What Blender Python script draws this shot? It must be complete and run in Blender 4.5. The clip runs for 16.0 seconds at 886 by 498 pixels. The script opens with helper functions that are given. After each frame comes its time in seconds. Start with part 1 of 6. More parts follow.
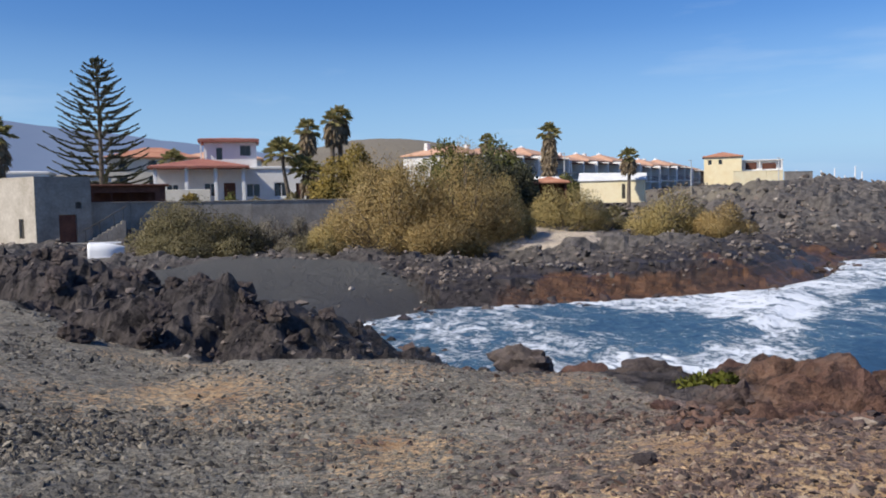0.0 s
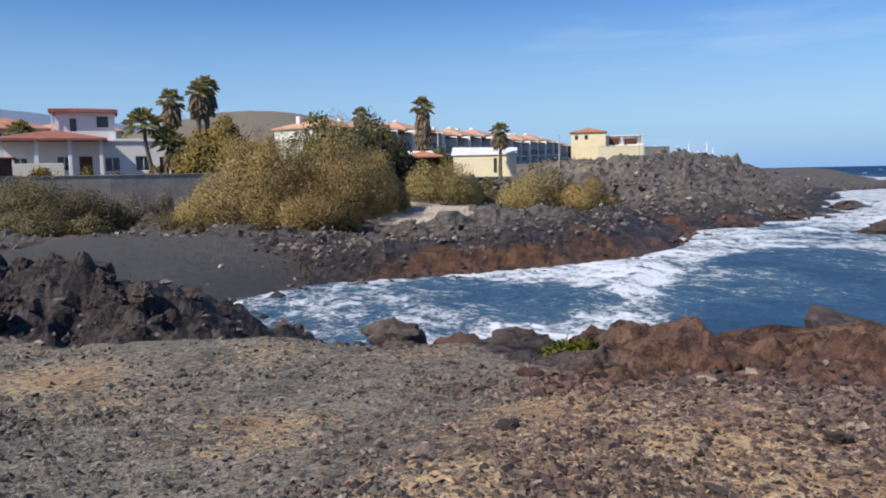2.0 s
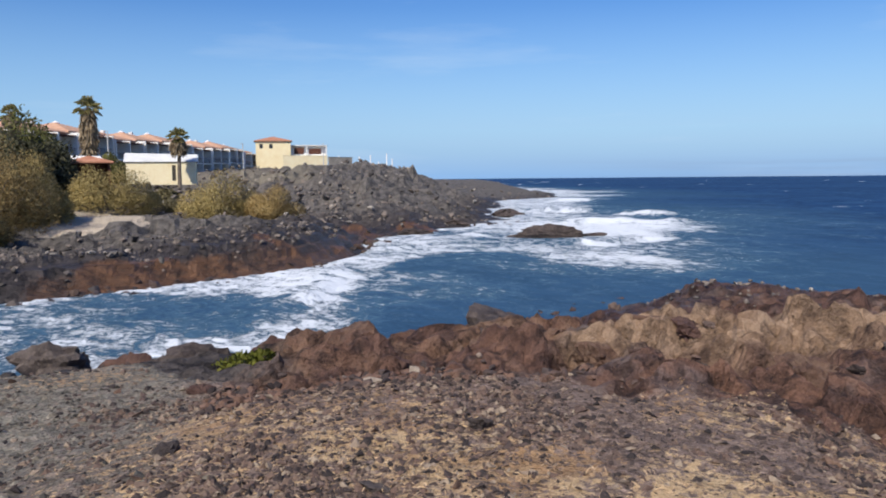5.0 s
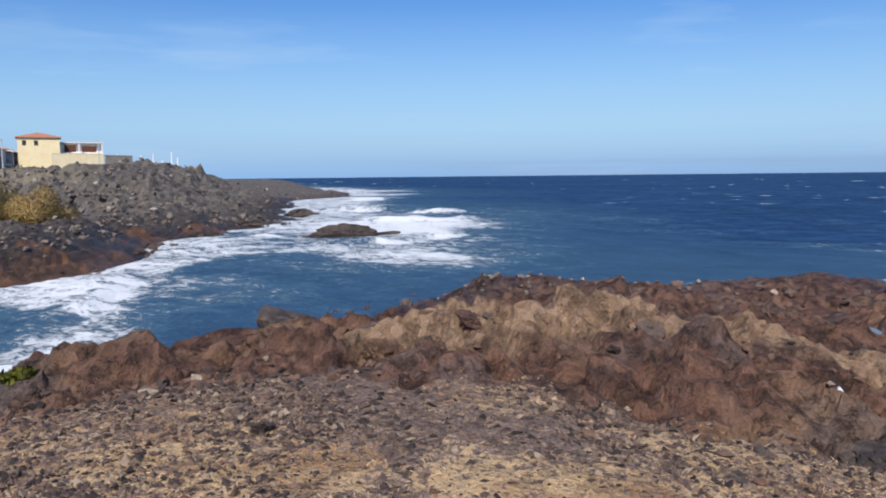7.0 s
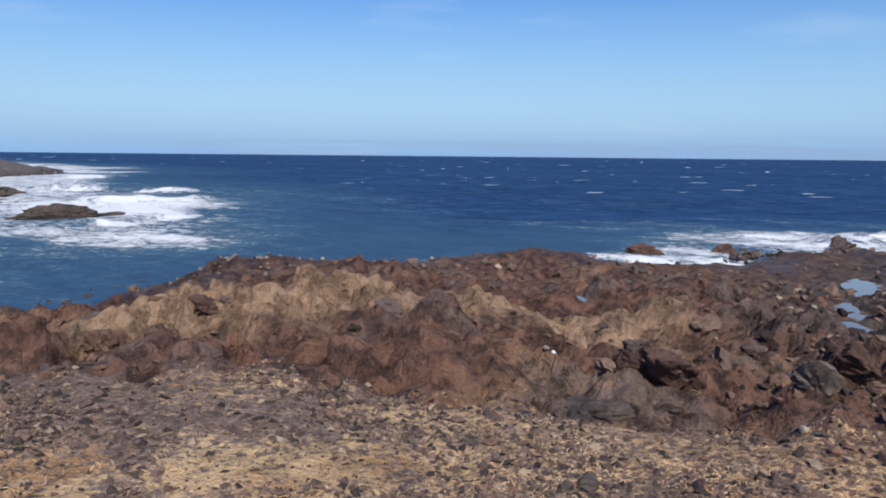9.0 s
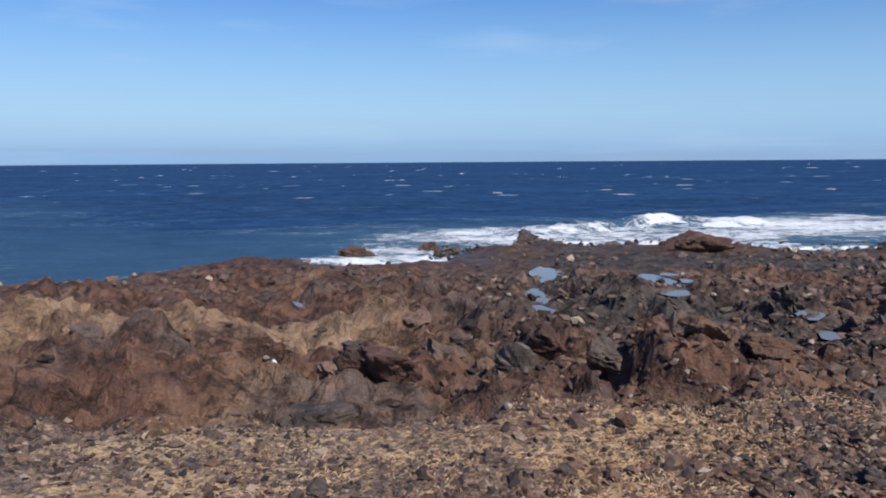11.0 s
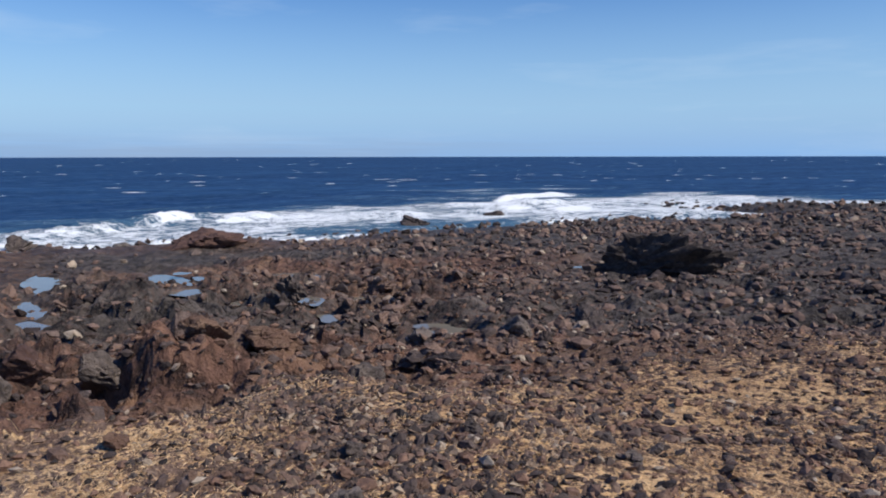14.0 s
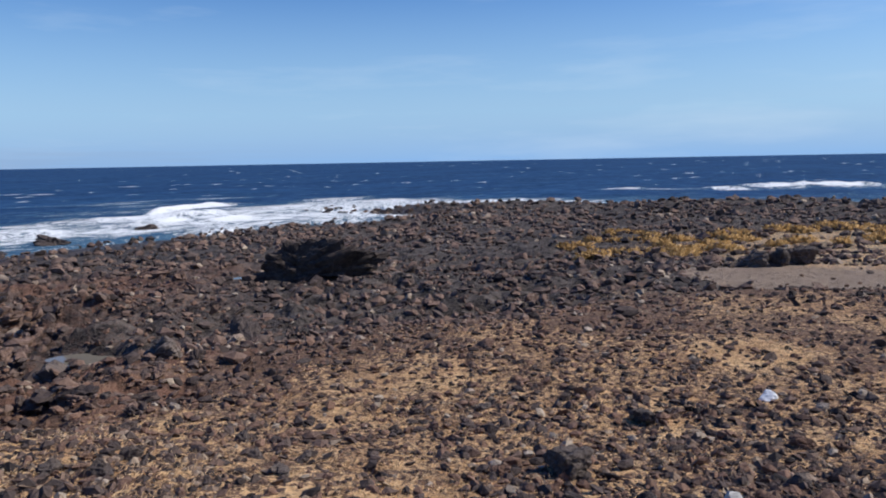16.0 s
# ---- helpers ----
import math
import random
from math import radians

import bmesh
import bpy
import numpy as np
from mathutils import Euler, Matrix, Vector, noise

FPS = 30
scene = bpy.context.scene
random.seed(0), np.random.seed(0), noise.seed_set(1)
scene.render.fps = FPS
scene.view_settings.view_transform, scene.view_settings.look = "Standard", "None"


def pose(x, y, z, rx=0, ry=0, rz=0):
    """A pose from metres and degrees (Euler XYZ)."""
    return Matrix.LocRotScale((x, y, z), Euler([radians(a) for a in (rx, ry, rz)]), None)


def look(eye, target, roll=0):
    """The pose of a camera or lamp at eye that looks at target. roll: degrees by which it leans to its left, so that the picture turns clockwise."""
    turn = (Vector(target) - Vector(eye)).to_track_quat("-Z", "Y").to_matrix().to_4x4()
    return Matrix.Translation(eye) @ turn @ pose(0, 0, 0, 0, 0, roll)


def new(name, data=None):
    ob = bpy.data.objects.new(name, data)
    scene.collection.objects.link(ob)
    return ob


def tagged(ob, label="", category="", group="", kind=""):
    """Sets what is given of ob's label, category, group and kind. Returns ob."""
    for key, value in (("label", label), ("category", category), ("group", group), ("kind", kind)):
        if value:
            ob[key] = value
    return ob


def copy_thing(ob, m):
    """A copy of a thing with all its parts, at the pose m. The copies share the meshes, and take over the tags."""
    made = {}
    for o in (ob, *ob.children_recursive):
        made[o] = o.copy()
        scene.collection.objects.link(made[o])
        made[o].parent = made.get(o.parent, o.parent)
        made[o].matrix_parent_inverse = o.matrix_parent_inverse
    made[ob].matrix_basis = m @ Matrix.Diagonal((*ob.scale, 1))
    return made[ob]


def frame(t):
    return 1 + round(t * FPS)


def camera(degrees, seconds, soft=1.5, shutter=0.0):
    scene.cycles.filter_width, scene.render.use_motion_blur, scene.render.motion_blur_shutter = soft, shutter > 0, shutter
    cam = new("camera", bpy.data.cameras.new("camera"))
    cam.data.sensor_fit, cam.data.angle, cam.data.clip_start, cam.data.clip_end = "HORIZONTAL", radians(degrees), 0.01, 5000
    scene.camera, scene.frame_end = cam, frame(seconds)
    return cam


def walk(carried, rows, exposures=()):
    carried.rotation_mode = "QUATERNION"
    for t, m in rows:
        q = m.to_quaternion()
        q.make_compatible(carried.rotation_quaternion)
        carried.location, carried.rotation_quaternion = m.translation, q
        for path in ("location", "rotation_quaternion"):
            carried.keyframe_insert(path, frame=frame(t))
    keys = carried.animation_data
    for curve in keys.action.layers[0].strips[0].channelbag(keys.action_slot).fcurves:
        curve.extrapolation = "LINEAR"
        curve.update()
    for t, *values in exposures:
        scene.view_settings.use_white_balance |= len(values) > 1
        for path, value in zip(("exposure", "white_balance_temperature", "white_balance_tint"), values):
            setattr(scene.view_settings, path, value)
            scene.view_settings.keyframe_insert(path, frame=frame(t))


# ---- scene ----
# ---- camera ----
cam = camera(60.06, 16.0, soft=1.9)
EYE_Z = 4.4
PATH = [
    (0, -0.00, -3.52, 1.05, 0.00, 0.00),
    (0.5, -2.14, -4.18, 0.95, 0.02, -0.01),
    (1, -3.96, -4.83, 0.88, 0.03, 0.00),
    (1.5, -6.20, -5.22, 1.17, 0.04, -0.01),
    (2, -9.29, -5.61, 1.14, 0.07, -0.01),
    (2.5, -13.06, -5.63, 1.07, 0.10, 0.00),
    (3, -16.54, -5.48, 1.49, 0.12, 0.00),
    (3.5, -20.57, -5.42, 1.83, 0.16, -0.01),
    (4, -25.16, -5.31, 1.11, 0.19, -0.02),
    (6.5, -42.80, -5.55, 0.75, 0.30, -0.14),
    (7, -47.49, -5.45, 0.60, 0.31, -0.16),
    (7.5, -51.38, -5.33, 0.77, 0.34, -0.15),
    (8, -56.08, -5.86, 0.39, 0.37, -0.15),
    (10.5, -83.09, -6.90, -0.32, 0.27, -0.13),
    (11, -88.23, -6.51, 0.41, 0.34, -0.13),
    (11.5, -93.70, -6.59, 0.60, 0.39, -0.16),
    (12, -99.31, -6.43, 0.17, 0.46, -0.18),
    (12.5, -104.86, -6.71, -0.13, 0.47, -0.23),
    (13, -109.28, -7.03, 0.19, 0.52, -0.24),
    (13.5, -116.08, -6.53, 0.17, 0.52, -0.30),
    (14, -123.28, -6.91, 0.09, 0.49, -0.41),
    (14.5, -129.67, -6.73, -0.45, 0.43, -0.48),
    (15, -135.52, -7.23, 0.57, 0.44, -0.51),
    (15.5, -143.00, -6.53, 0.98, 0.42, -0.58),
    (16, -148.12, -6.58, 1.04, 0.41, -0.65),
]
walk(cam, [(t, pose(x, y, EYE_Z, 90 + pitch, roll, yaw)) for t, yaw, pitch, roll, x, y in PATH],
     exposures=[(0.0, 0.0), (16.0, 0.0)])

# ---- sky, sun ----
SUN_EL, SUN_YAW = 44.0, 124.0      # yaw counted from +y to the left
world = bpy.data.worlds.new("world")
scene.world = world
world.use_nodes = True
wt = world.node_tree
wt.nodes.clear()
sky = wt.nodes.new("ShaderNodeTexSky")
sky.sky_type, sky.sun_disc = "NISHITA", False
sky.sun_elevation, sky.sun_rotation = radians(SUN_EL), radians(-SUN_YAW)
sky.altitude, sky.air_density, sky.dust_density, sky.ozone_density = 0, 1.0, 0.4, 2.2
bg = wt.nodes.new("ShaderNodeBackground")
bg.inputs["Strength"].default_value = 0.125
# thin streaks of high cloud
tc = wt.nodes.new("ShaderNodeTexCoord")
mp = wt.nodes.new("ShaderNodeMapping")
mp.inputs["Scale"].default_value = (1.6, 1.6, 11.0)
cn = wt.nodes.new("ShaderNodeTexNoise")
cn.inputs["Scale"].default_value, cn.inputs["Detail"].default_value, cn.inputs["Roughness"].default_value = 1.7, 6, 0.55
cr = wt.nodes.new("ShaderNodeValToRGB")
cr.color_ramp.elements[0].position, cr.color_ramp.elements[1].position = 0.55, 0.82
cm = wt.nodes.new("ShaderNodeMix")
cm.data_type = "RGBA"
cs = wt.nodes.new("ShaderNodeMath")
cs.operation = "MULTIPLY"
cs.inputs[1].default_value = 0.3
wt.links.new(tc.outputs["Generated"], mp.inputs["Vector"])
wt.links.new(mp.outputs["Vector"], cn.inputs["Vector"])
wt.links.new(cn.outputs["Fac"], cr.inputs["Fac"])
wt.links.new(cr.outputs["Color"], cs.inputs[0])
wt.links.new(cs.outputs[0], cm.inputs[0])
hs = wt.nodes.new("ShaderNodeHueSaturation")
hs.inputs["Saturation"].default_value = 1.42
hs.inputs["Hue"].default_value = 0.516
wt.links.new(sky.outputs["Color"], hs.inputs["Color"])
# clear sea air: the sky stays blue down to the horizon
sx = wt.nodes.new("ShaderNodeSeparateXYZ")
hr = wt.nodes.new("ShaderNodeValToRGB")
hr.color_ramp.elements[0].position, hr.color_ramp.elements[0].color = 0.0, (0.96, 0.96, 0.96, 1)
hr.color_ramp.elements[1].position, hr.color_ramp.elements[1].color = 0.21, (0.0, 0.0, 0.0, 1)
hm = wt.nodes.new("ShaderNodeMix")
hm.data_type = "RGBA"
hm.inputs[7].default_value = (2.05, 3.85, 6.75, 1)
wt.links.new(tc.outputs["Generated"], sx.inputs[0])
wt.links.new(sx.outputs["Z"], hr.inputs["Fac"])
wt.links.new(hs.outputs["Color"], hm.inputs[6])
wt.links.new(hr.outputs["Color"], hm.inputs[0])
wt.links.new(hm.outputs[2], cm.inputs[6])
cm.inputs[7].default_value = (5.6, 6.6, 7.6, 1)
# a thin grey bank of cloud low over the open sea
bp = wt.nodes.new("ShaderNodeMapping")
bp.inputs["Scale"].default_value = (2.2, 2.2, 55.0)
bn = wt.nodes.new("ShaderNodeTexNoise")
bn.inputs["Scale"].default_value, bn.inputs["Detail"].default_value, bn.inputs["Roughness"].default_value = 1.3, 5, 0.55
br = wt.nodes.new("ShaderNodeValToRGB")
br.color_ramp.elements[0].position, br.color_ramp.elements[1].position = 0.34, 0.62
be = wt.nodes.new("ShaderNodeValToRGB")
for _ in range(2):
    be.color_ramp.elements.new(0.5)
for el, (p0, v0) in zip(be.color_ramp.elements, ((0.0, 0.7), (0.016, 0.7), (0.024, 0.25), (0.034, 0.0))):
    el.position, el.color = p0, (v0, v0, v0, 1)
bs = wt.nodes.new("ShaderNodeMapRange")
bs.inputs["From Min"].default_value, bs.inputs["From Max"].default_value = 0.55, 0.95
b1, b2 = wt.nodes.new("ShaderNodeMath"), wt.nodes.new("ShaderNodeMath")
b1.operation = b2.operation = "MULTIPLY"
bmx = wt.nodes.new("ShaderNodeMix")
bmx.data_type = "RGBA"
bmx.inputs[7].default_value = (2.35, 3.3, 4.9, 1)
wt.links.new(tc.outputs["Generated"], bp.inputs["Vector"])
wt.links.new(bp.outputs["Vector"], bn.inputs["Vector"])
wt.links.new(bn.outputs["Fac"], br.inputs["Fac"])
wt.links.new(sx.outputs["Z"], be.inputs["Fac"])
wt.links.new(sx.outputs["X"], bs.inputs["Value"])
wt.links.new(br.outputs["Color"], b1.inputs[0])
wt.links.new(be.outputs["Color"], b1.inputs[1])
wt.links.new(b1.outputs[0], b2.inputs[0])
wt.links.new(bs.outputs["Result"], b2.inputs[1])
wt.links.new(b2.outputs[0], bmx.inputs[0])
wt.links.new(cm.outputs[2], bmx.inputs[6])
wt.links.new(bmx.outputs[2], bg.inputs["Color"])
wo = wt.nodes.new("ShaderNodeOutputWorld")
wt.links.new(bg.outputs[0], wo.inputs["Surface"])
sun_data = bpy.data.lights.new("sun", "SUN")
sun_data.energy, sun_data.angle, sun_data.color = 4.9, radians(0.53), (1.0, 0.93, 0.82)
sun = new("sun", sun_data)
sdir = Vector((-math.sin(radians(SUN_YAW)) * math.cos(radians(SUN_EL)), math.cos(radians(SUN_YAW)) * math.cos(radians(SUN_EL)), math.sin(radians(SUN_EL))))
sun.matrix_world = look(sdir * 300, (0, 0, 0))


# ---- materials ----
class Mat:
    """A small helper to write node materials."""

    def __init__(self, name, rough=0.8, spec=0.3):
        self.m = bpy.data.materials.new(name)
        self.m.use_nodes = True
        self.t = self.m.node_tree
        self.b = self.t.nodes["Principled BSDF"]
        self.b.inputs["Roughness"].default_value = rough
        self.b.inputs["Specular IOR Level"].default_value = spec
        self.geo = self.t.nodes.new("ShaderNodeNewGeometry")
        self.pos = self.geo.outputs["Position"]

    def link(self, a, b):
        self.t.links.new(a, b)
        return self

    def coords(self, kind="Object"):
        return self.t.nodes.new("ShaderNodeTexCoord").outputs[kind]

    def stretch(self, vec, scale):
        n = self.t.nodes.new("ShaderNodeMapping")
        n.inputs["Scale"].default_value = scale
        self.link(vec, n.inputs["Vector"])
        return n.outputs["Vector"]

    def noise(self, scale, detail=4, rough=0.6, vec=None, distort=0.0):
        n = self.t.nodes.new("ShaderNodeTexNoise")
        n.inputs["Scale"].default_value, n.inputs["Detail"].default_value = scale, detail
        n.inputs["Roughness"].default_value, n.inputs["Distortion"].default_value = rough, distort
        self.link(vec or self.pos, n.inputs["Vector"])
        return n.outputs["Fac"]

    def cells(self, scale, out="Distance", vec=None, feature="F1"):
        n = self.t.nodes.new("ShaderNodeTexVoronoi")
        n.feature = feature
        n.inputs["Scale"].default_value = scale
        self.link(vec or self.pos, n.inputs["Vector"])
        return n.outputs[out]

    def ramp(self, fac, *stops):
        n = self.t.nodes.new("ShaderNodeValToRGB")
        e = n.color_ramp.elements
        while len(e) < len(stops):
            e.new(0.5)
        for k, (p, c) in zip(e, stops):
            k.position = p
            k.color = (*c, 1) if isinstance(c, tuple) else (c, c, c, 1)
        self.link(fac, n.inputs["Fac"])
        return n.outputs["Color"]

    def mix(self, fac, a, b, mode="MIX"):
        n = self.t.nodes.new("ShaderNodeMix")
        n.data_type, n.blend_type = "RGBA", mode
        for v, i in ((fac, 0), (a, 6), (b, 7)):
            if isinstance(v, (int, float)):
                n.inputs[i].default_value = v if i == 0 else (v, v, v, 1)
            elif isinstance(v, tuple):
                n.inputs[i].default_value = (*v, 1)
            else:
                self.link(v, n.inputs[i])
        return n.outputs[2]

    def math(self, op, a, b=0.0):
        n = self.t.nodes.new("ShaderNodeMath")
        n.operation = op
        for v, i in ((a, 0), (b, 1)):
            if isinstance(v, (int, float)):
                n.inputs[i].default_value = v
            else:
                self.link(v, n.inputs[i])
        return n.outputs[0]

    def attr(self, name):
        n = self.t.nodes.new("ShaderNodeAttribute")
        n.attribute_name = name
        return n.outputs["Fac"]

    def random(self):
        return self.t.nodes.new("ShaderNodeObjectInfo").outputs["Random"]

    def island(self):
        return self.geo.outputs["Random Per Island"]

    def color(self, c):
        if isinstance(c, tuple):
            self.b.inputs["Base Color"].default_value = (*c, 1)
        else:
            self.link(c, self.b.inputs["Base Color"])
        return self

    def bump(self, height, strength=0.5, dist=0.02):
        n = self.t.nodes.new("ShaderNodeBump")
        n.inputs["Strength"].default_value, n.inputs["Distance"].default_value = strength, dist
        self.link(height, n.inputs["Height"])
        self.link(n.outputs["Normal"], self.b.inputs["Normal"])
        return self

    def rough(self, v):
        self.link(v, self.b.inputs["Roughness"])
        return self


def plain(name, a, b, scale=3.0, rough=0.8, bump=0.2, spec=0.3, per="island"):
    """Two tones of one surface, mixed at two scales, with fine relief."""
    m = Mat(name, rough, spec)
    n1, n2 = m.noise(scale), m.noise(scale * 9, 3)
    c = m.mix(m.ramp(n1, (0.3, 0.0), (0.7, 1.0)), a, b)
    c = m.mix(0.35, c, m.ramp(n2, (0.3, 0.25), (0.7, 0.85)), "SOFT_LIGHT")
    r = m.island() if per == "island" else m.random()
    c = m.mix(0.3, c, m.ramp(r, (0.0, 0.3), (1.0, 0.75)), "SOFT_LIGHT")
    m.color(c)
    m.bump(n2, bump, 0.02)
    return m.m


def land_material():
    m = Mat("lava_ground", 0.9, 0.2)
    big, mid, fine, grit = m.noise(0.35, 5), m.noise(1.6, 5, 0.65), m.noise(9, 5, 0.7), m.noise(38, 4, 0.7)
    pits = m.cells(26.0)
    black = m.mix(m.ramp(mid, (0.35, 0.0), (0.7, 1.0)), (0.046, 0.039, 0.036), (0.130, 0.109, 0.098))
    red = m.mix(m.ramp(mid, (0.3, 0.0), (0.68, 1.0)), (0.074, 0.042, 0.036), (0.205, 0.112, 0.076))
    red = m.mix(m.ramp(big, (0.5, 0.0), (0.66, 0.6)), red, (0.32, 0.205, 0.125))
    red = m.mix(m.ramp(m.noise(0.7, 5, 0.6), (0.53, 0.0), (0.63, 0.8)), red, m.mix(fine, (0.085, 0.066, 0.062), (0.17, 0.130, 0.118)))
    def mask0(name):
        return m.ramp(m.math("ADD", m.attr(name), m.math("MULTIPLY", m.math("SUBTRACT", mid, 0.5), 0.8)), (0.3, 0.0), (0.7, 0.85))
    gravel = m.mix(m.ramp(fine, (0.3, 0.0), (0.7, 1.0)), (0.172, 0.155, 0.122), (0.370, 0.334, 0.262))
    pebble = m.ramp(m.math("FRACT", m.math("MULTIPLY", m.cells(34.0, "Color"), 1.0)), (0.0, 0.05), (0.45, 0.48), (0.8, 0.62), (1.0, 0.95))
    gravel = m.mix(0.7, gravel, pebble, "OVERLAY")
    gravel = m.mix(m.ramp(m.noise(0.9, 4, 0.6), (0.5, 0.0), (0.64, 0.55)), gravel, (0.105, 0.095, 0.082))
    pebble2 = m.ramp(m.cells(13.0, "Color"), (0.0, 0.1), (1.0, 0.8))
    gravel = m.mix(0.5, gravel, pebble2, "SOFT_LIGHT")
    # shade in the rock's clefts is put into the colour; the bump shares the mask
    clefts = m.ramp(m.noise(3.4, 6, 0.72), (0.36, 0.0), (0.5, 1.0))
    red = m.mix(mask0("m_tan"), red, m.mix(mid, (0.22, 0.136, 0.086), (0.415, 0.29, 0.19)))
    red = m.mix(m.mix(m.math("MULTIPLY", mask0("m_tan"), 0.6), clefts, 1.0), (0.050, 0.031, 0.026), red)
    red = m.mix(0.6, red, m.ramp(m.cells(7.0, "Color"), (0.0, 0.2), (1.0, 0.75)), "SOFT_LIGHT")
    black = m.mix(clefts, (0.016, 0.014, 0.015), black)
    earth = m.mix(m.ramp(fine, (0.3, 0.0), (0.7, 1.0)), (0.150, 0.104, 0.083), (0.330, 0.240, 0.190))
    earth = m.mix(m.attr("m_warm"), earth, m.mix(m.ramp(fine, (0.3, 0.0), (0.7, 1.0)), (0.085, 0.052, 0.038), (0.235, 0.145, 0.098)))
    earth = m.mix(0.7, earth, pebble, "OVERLAY")
    sand = m.mix(fine, (0.078, 0.076, 0.070), (0.130, 0.126, 0.115))
    orange = m.mix(m.ramp(mid, (0.32, 0.0), (0.66, 1.0)), (0.055, 0.035, 0.026), (0.300, 0.150, 0.075))
    pale = m.mix(m.ramp(fine, (0.35, 0.0), (0.6, 1.0)), (0.34, 0.27, 0.20), (0.70, 0.60, 0.47))
    straw = m.mix(grit, (0.42, 0.275, 0.140), (0.80, 0.575, 0.335))
    straw = m.mix(m.attr("m_warm"), straw, m.mix(grit, (0.46, 0.275, 0.125), (0.86, 0.58, 0.32)))
    straw = m.mix(m.ramp(m.noise(1.4, 4), (0.45, 0.0), (0.62, 0.75)), straw, m.mix(grit, (0.25, 0.130, 0.064), (0.48, 0.285, 0.145)))
    # dry scrub, with a little grey-green distance haze mixed into its colour
    scrub = m.mix(m.noise(1.1, 6), (0.145, 0.125, 0.095), (0.26, 0.228, 0.172))
    edge = m.math("MULTIPLY", m.math("SUBTRACT", fine, 0.5), 0.9)

    def mask(name, lo=0.35, hi=0.65, e=edge):
        return m.ramp(m.math("ADD", m.attr(name), e), (lo, 0.0), (hi, 1.0))
    c = black
    c = m.mix(mask("m_gravel"), c, gravel)
    c = m.mix(mask("m_red"), c, m.mix(mask("m_gravel"), red, earth))
    c = m.mix(m.math("MULTIPLY", m.attr("m_far_grey"), 0.6), c, m.mix(m.ramp(mid, (0.35, 0.0), (0.7, 1.0)), (0.085, 0.077, 0.070), (0.27, 0.245, 0.215)))
    c = m.mix(mask("m_orange"), c, orange)
    c = m.mix(mask("m_scrub"), c, scrub)
    c = m.mix(mask("m_dust", 0.4, 0.6), c, m.mix(fine, (0.22, 0.165, 0.125), (0.32, 0.245, 0.185)))
    c = m.mix(mask("m_sand", 0.4, 0.6), c, sand)
    c = m.mix(mask("m_pale", 0.45, 0.6), c, pale)
    tufts = m.math("ADD", m.math("MULTIPLY", m.math("SUBTRACT", m.noise(14.0, 6, 0.75, m.stretch(m.pos, (1, 1, 0.2)), 0.2), 0.5), 4.5), m.math("MULTIPLY", edge, 0.8))
    c = m.mix(m.math("MULTIPLY", mask("m_straw", 0.46, 0.66, tufts), m.ramp(m.attr("m_straw"), (0.02, 0.0), (0.12, 1.0))), c, straw)
    c = m.mix(0.55, c, m.ramp(grit, (0.25, 0.12), (0.75, 0.9)), "SOFT_LIGHT")
    wet = m.attr("m_wet")
    c = m.mix(m.math("MULTIPLY", wet, 0.75), c, m.mix(0.5, c, (0.01, 0.009, 0.009)))
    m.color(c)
    m.rough(m.math("SUBTRACT", 0.92, m.math("MULTIPLY", wet, 0.5)))
    h = m.math("ADD", m.math("MULTIPLY", fine, 0.7), m.math("MULTIPLY", grit, 0.35))
    m.bump(m.math("ADD", h, m.math("MULTIPLY", clefts, 0.5)), 1.0, 0.09)
    return m.m


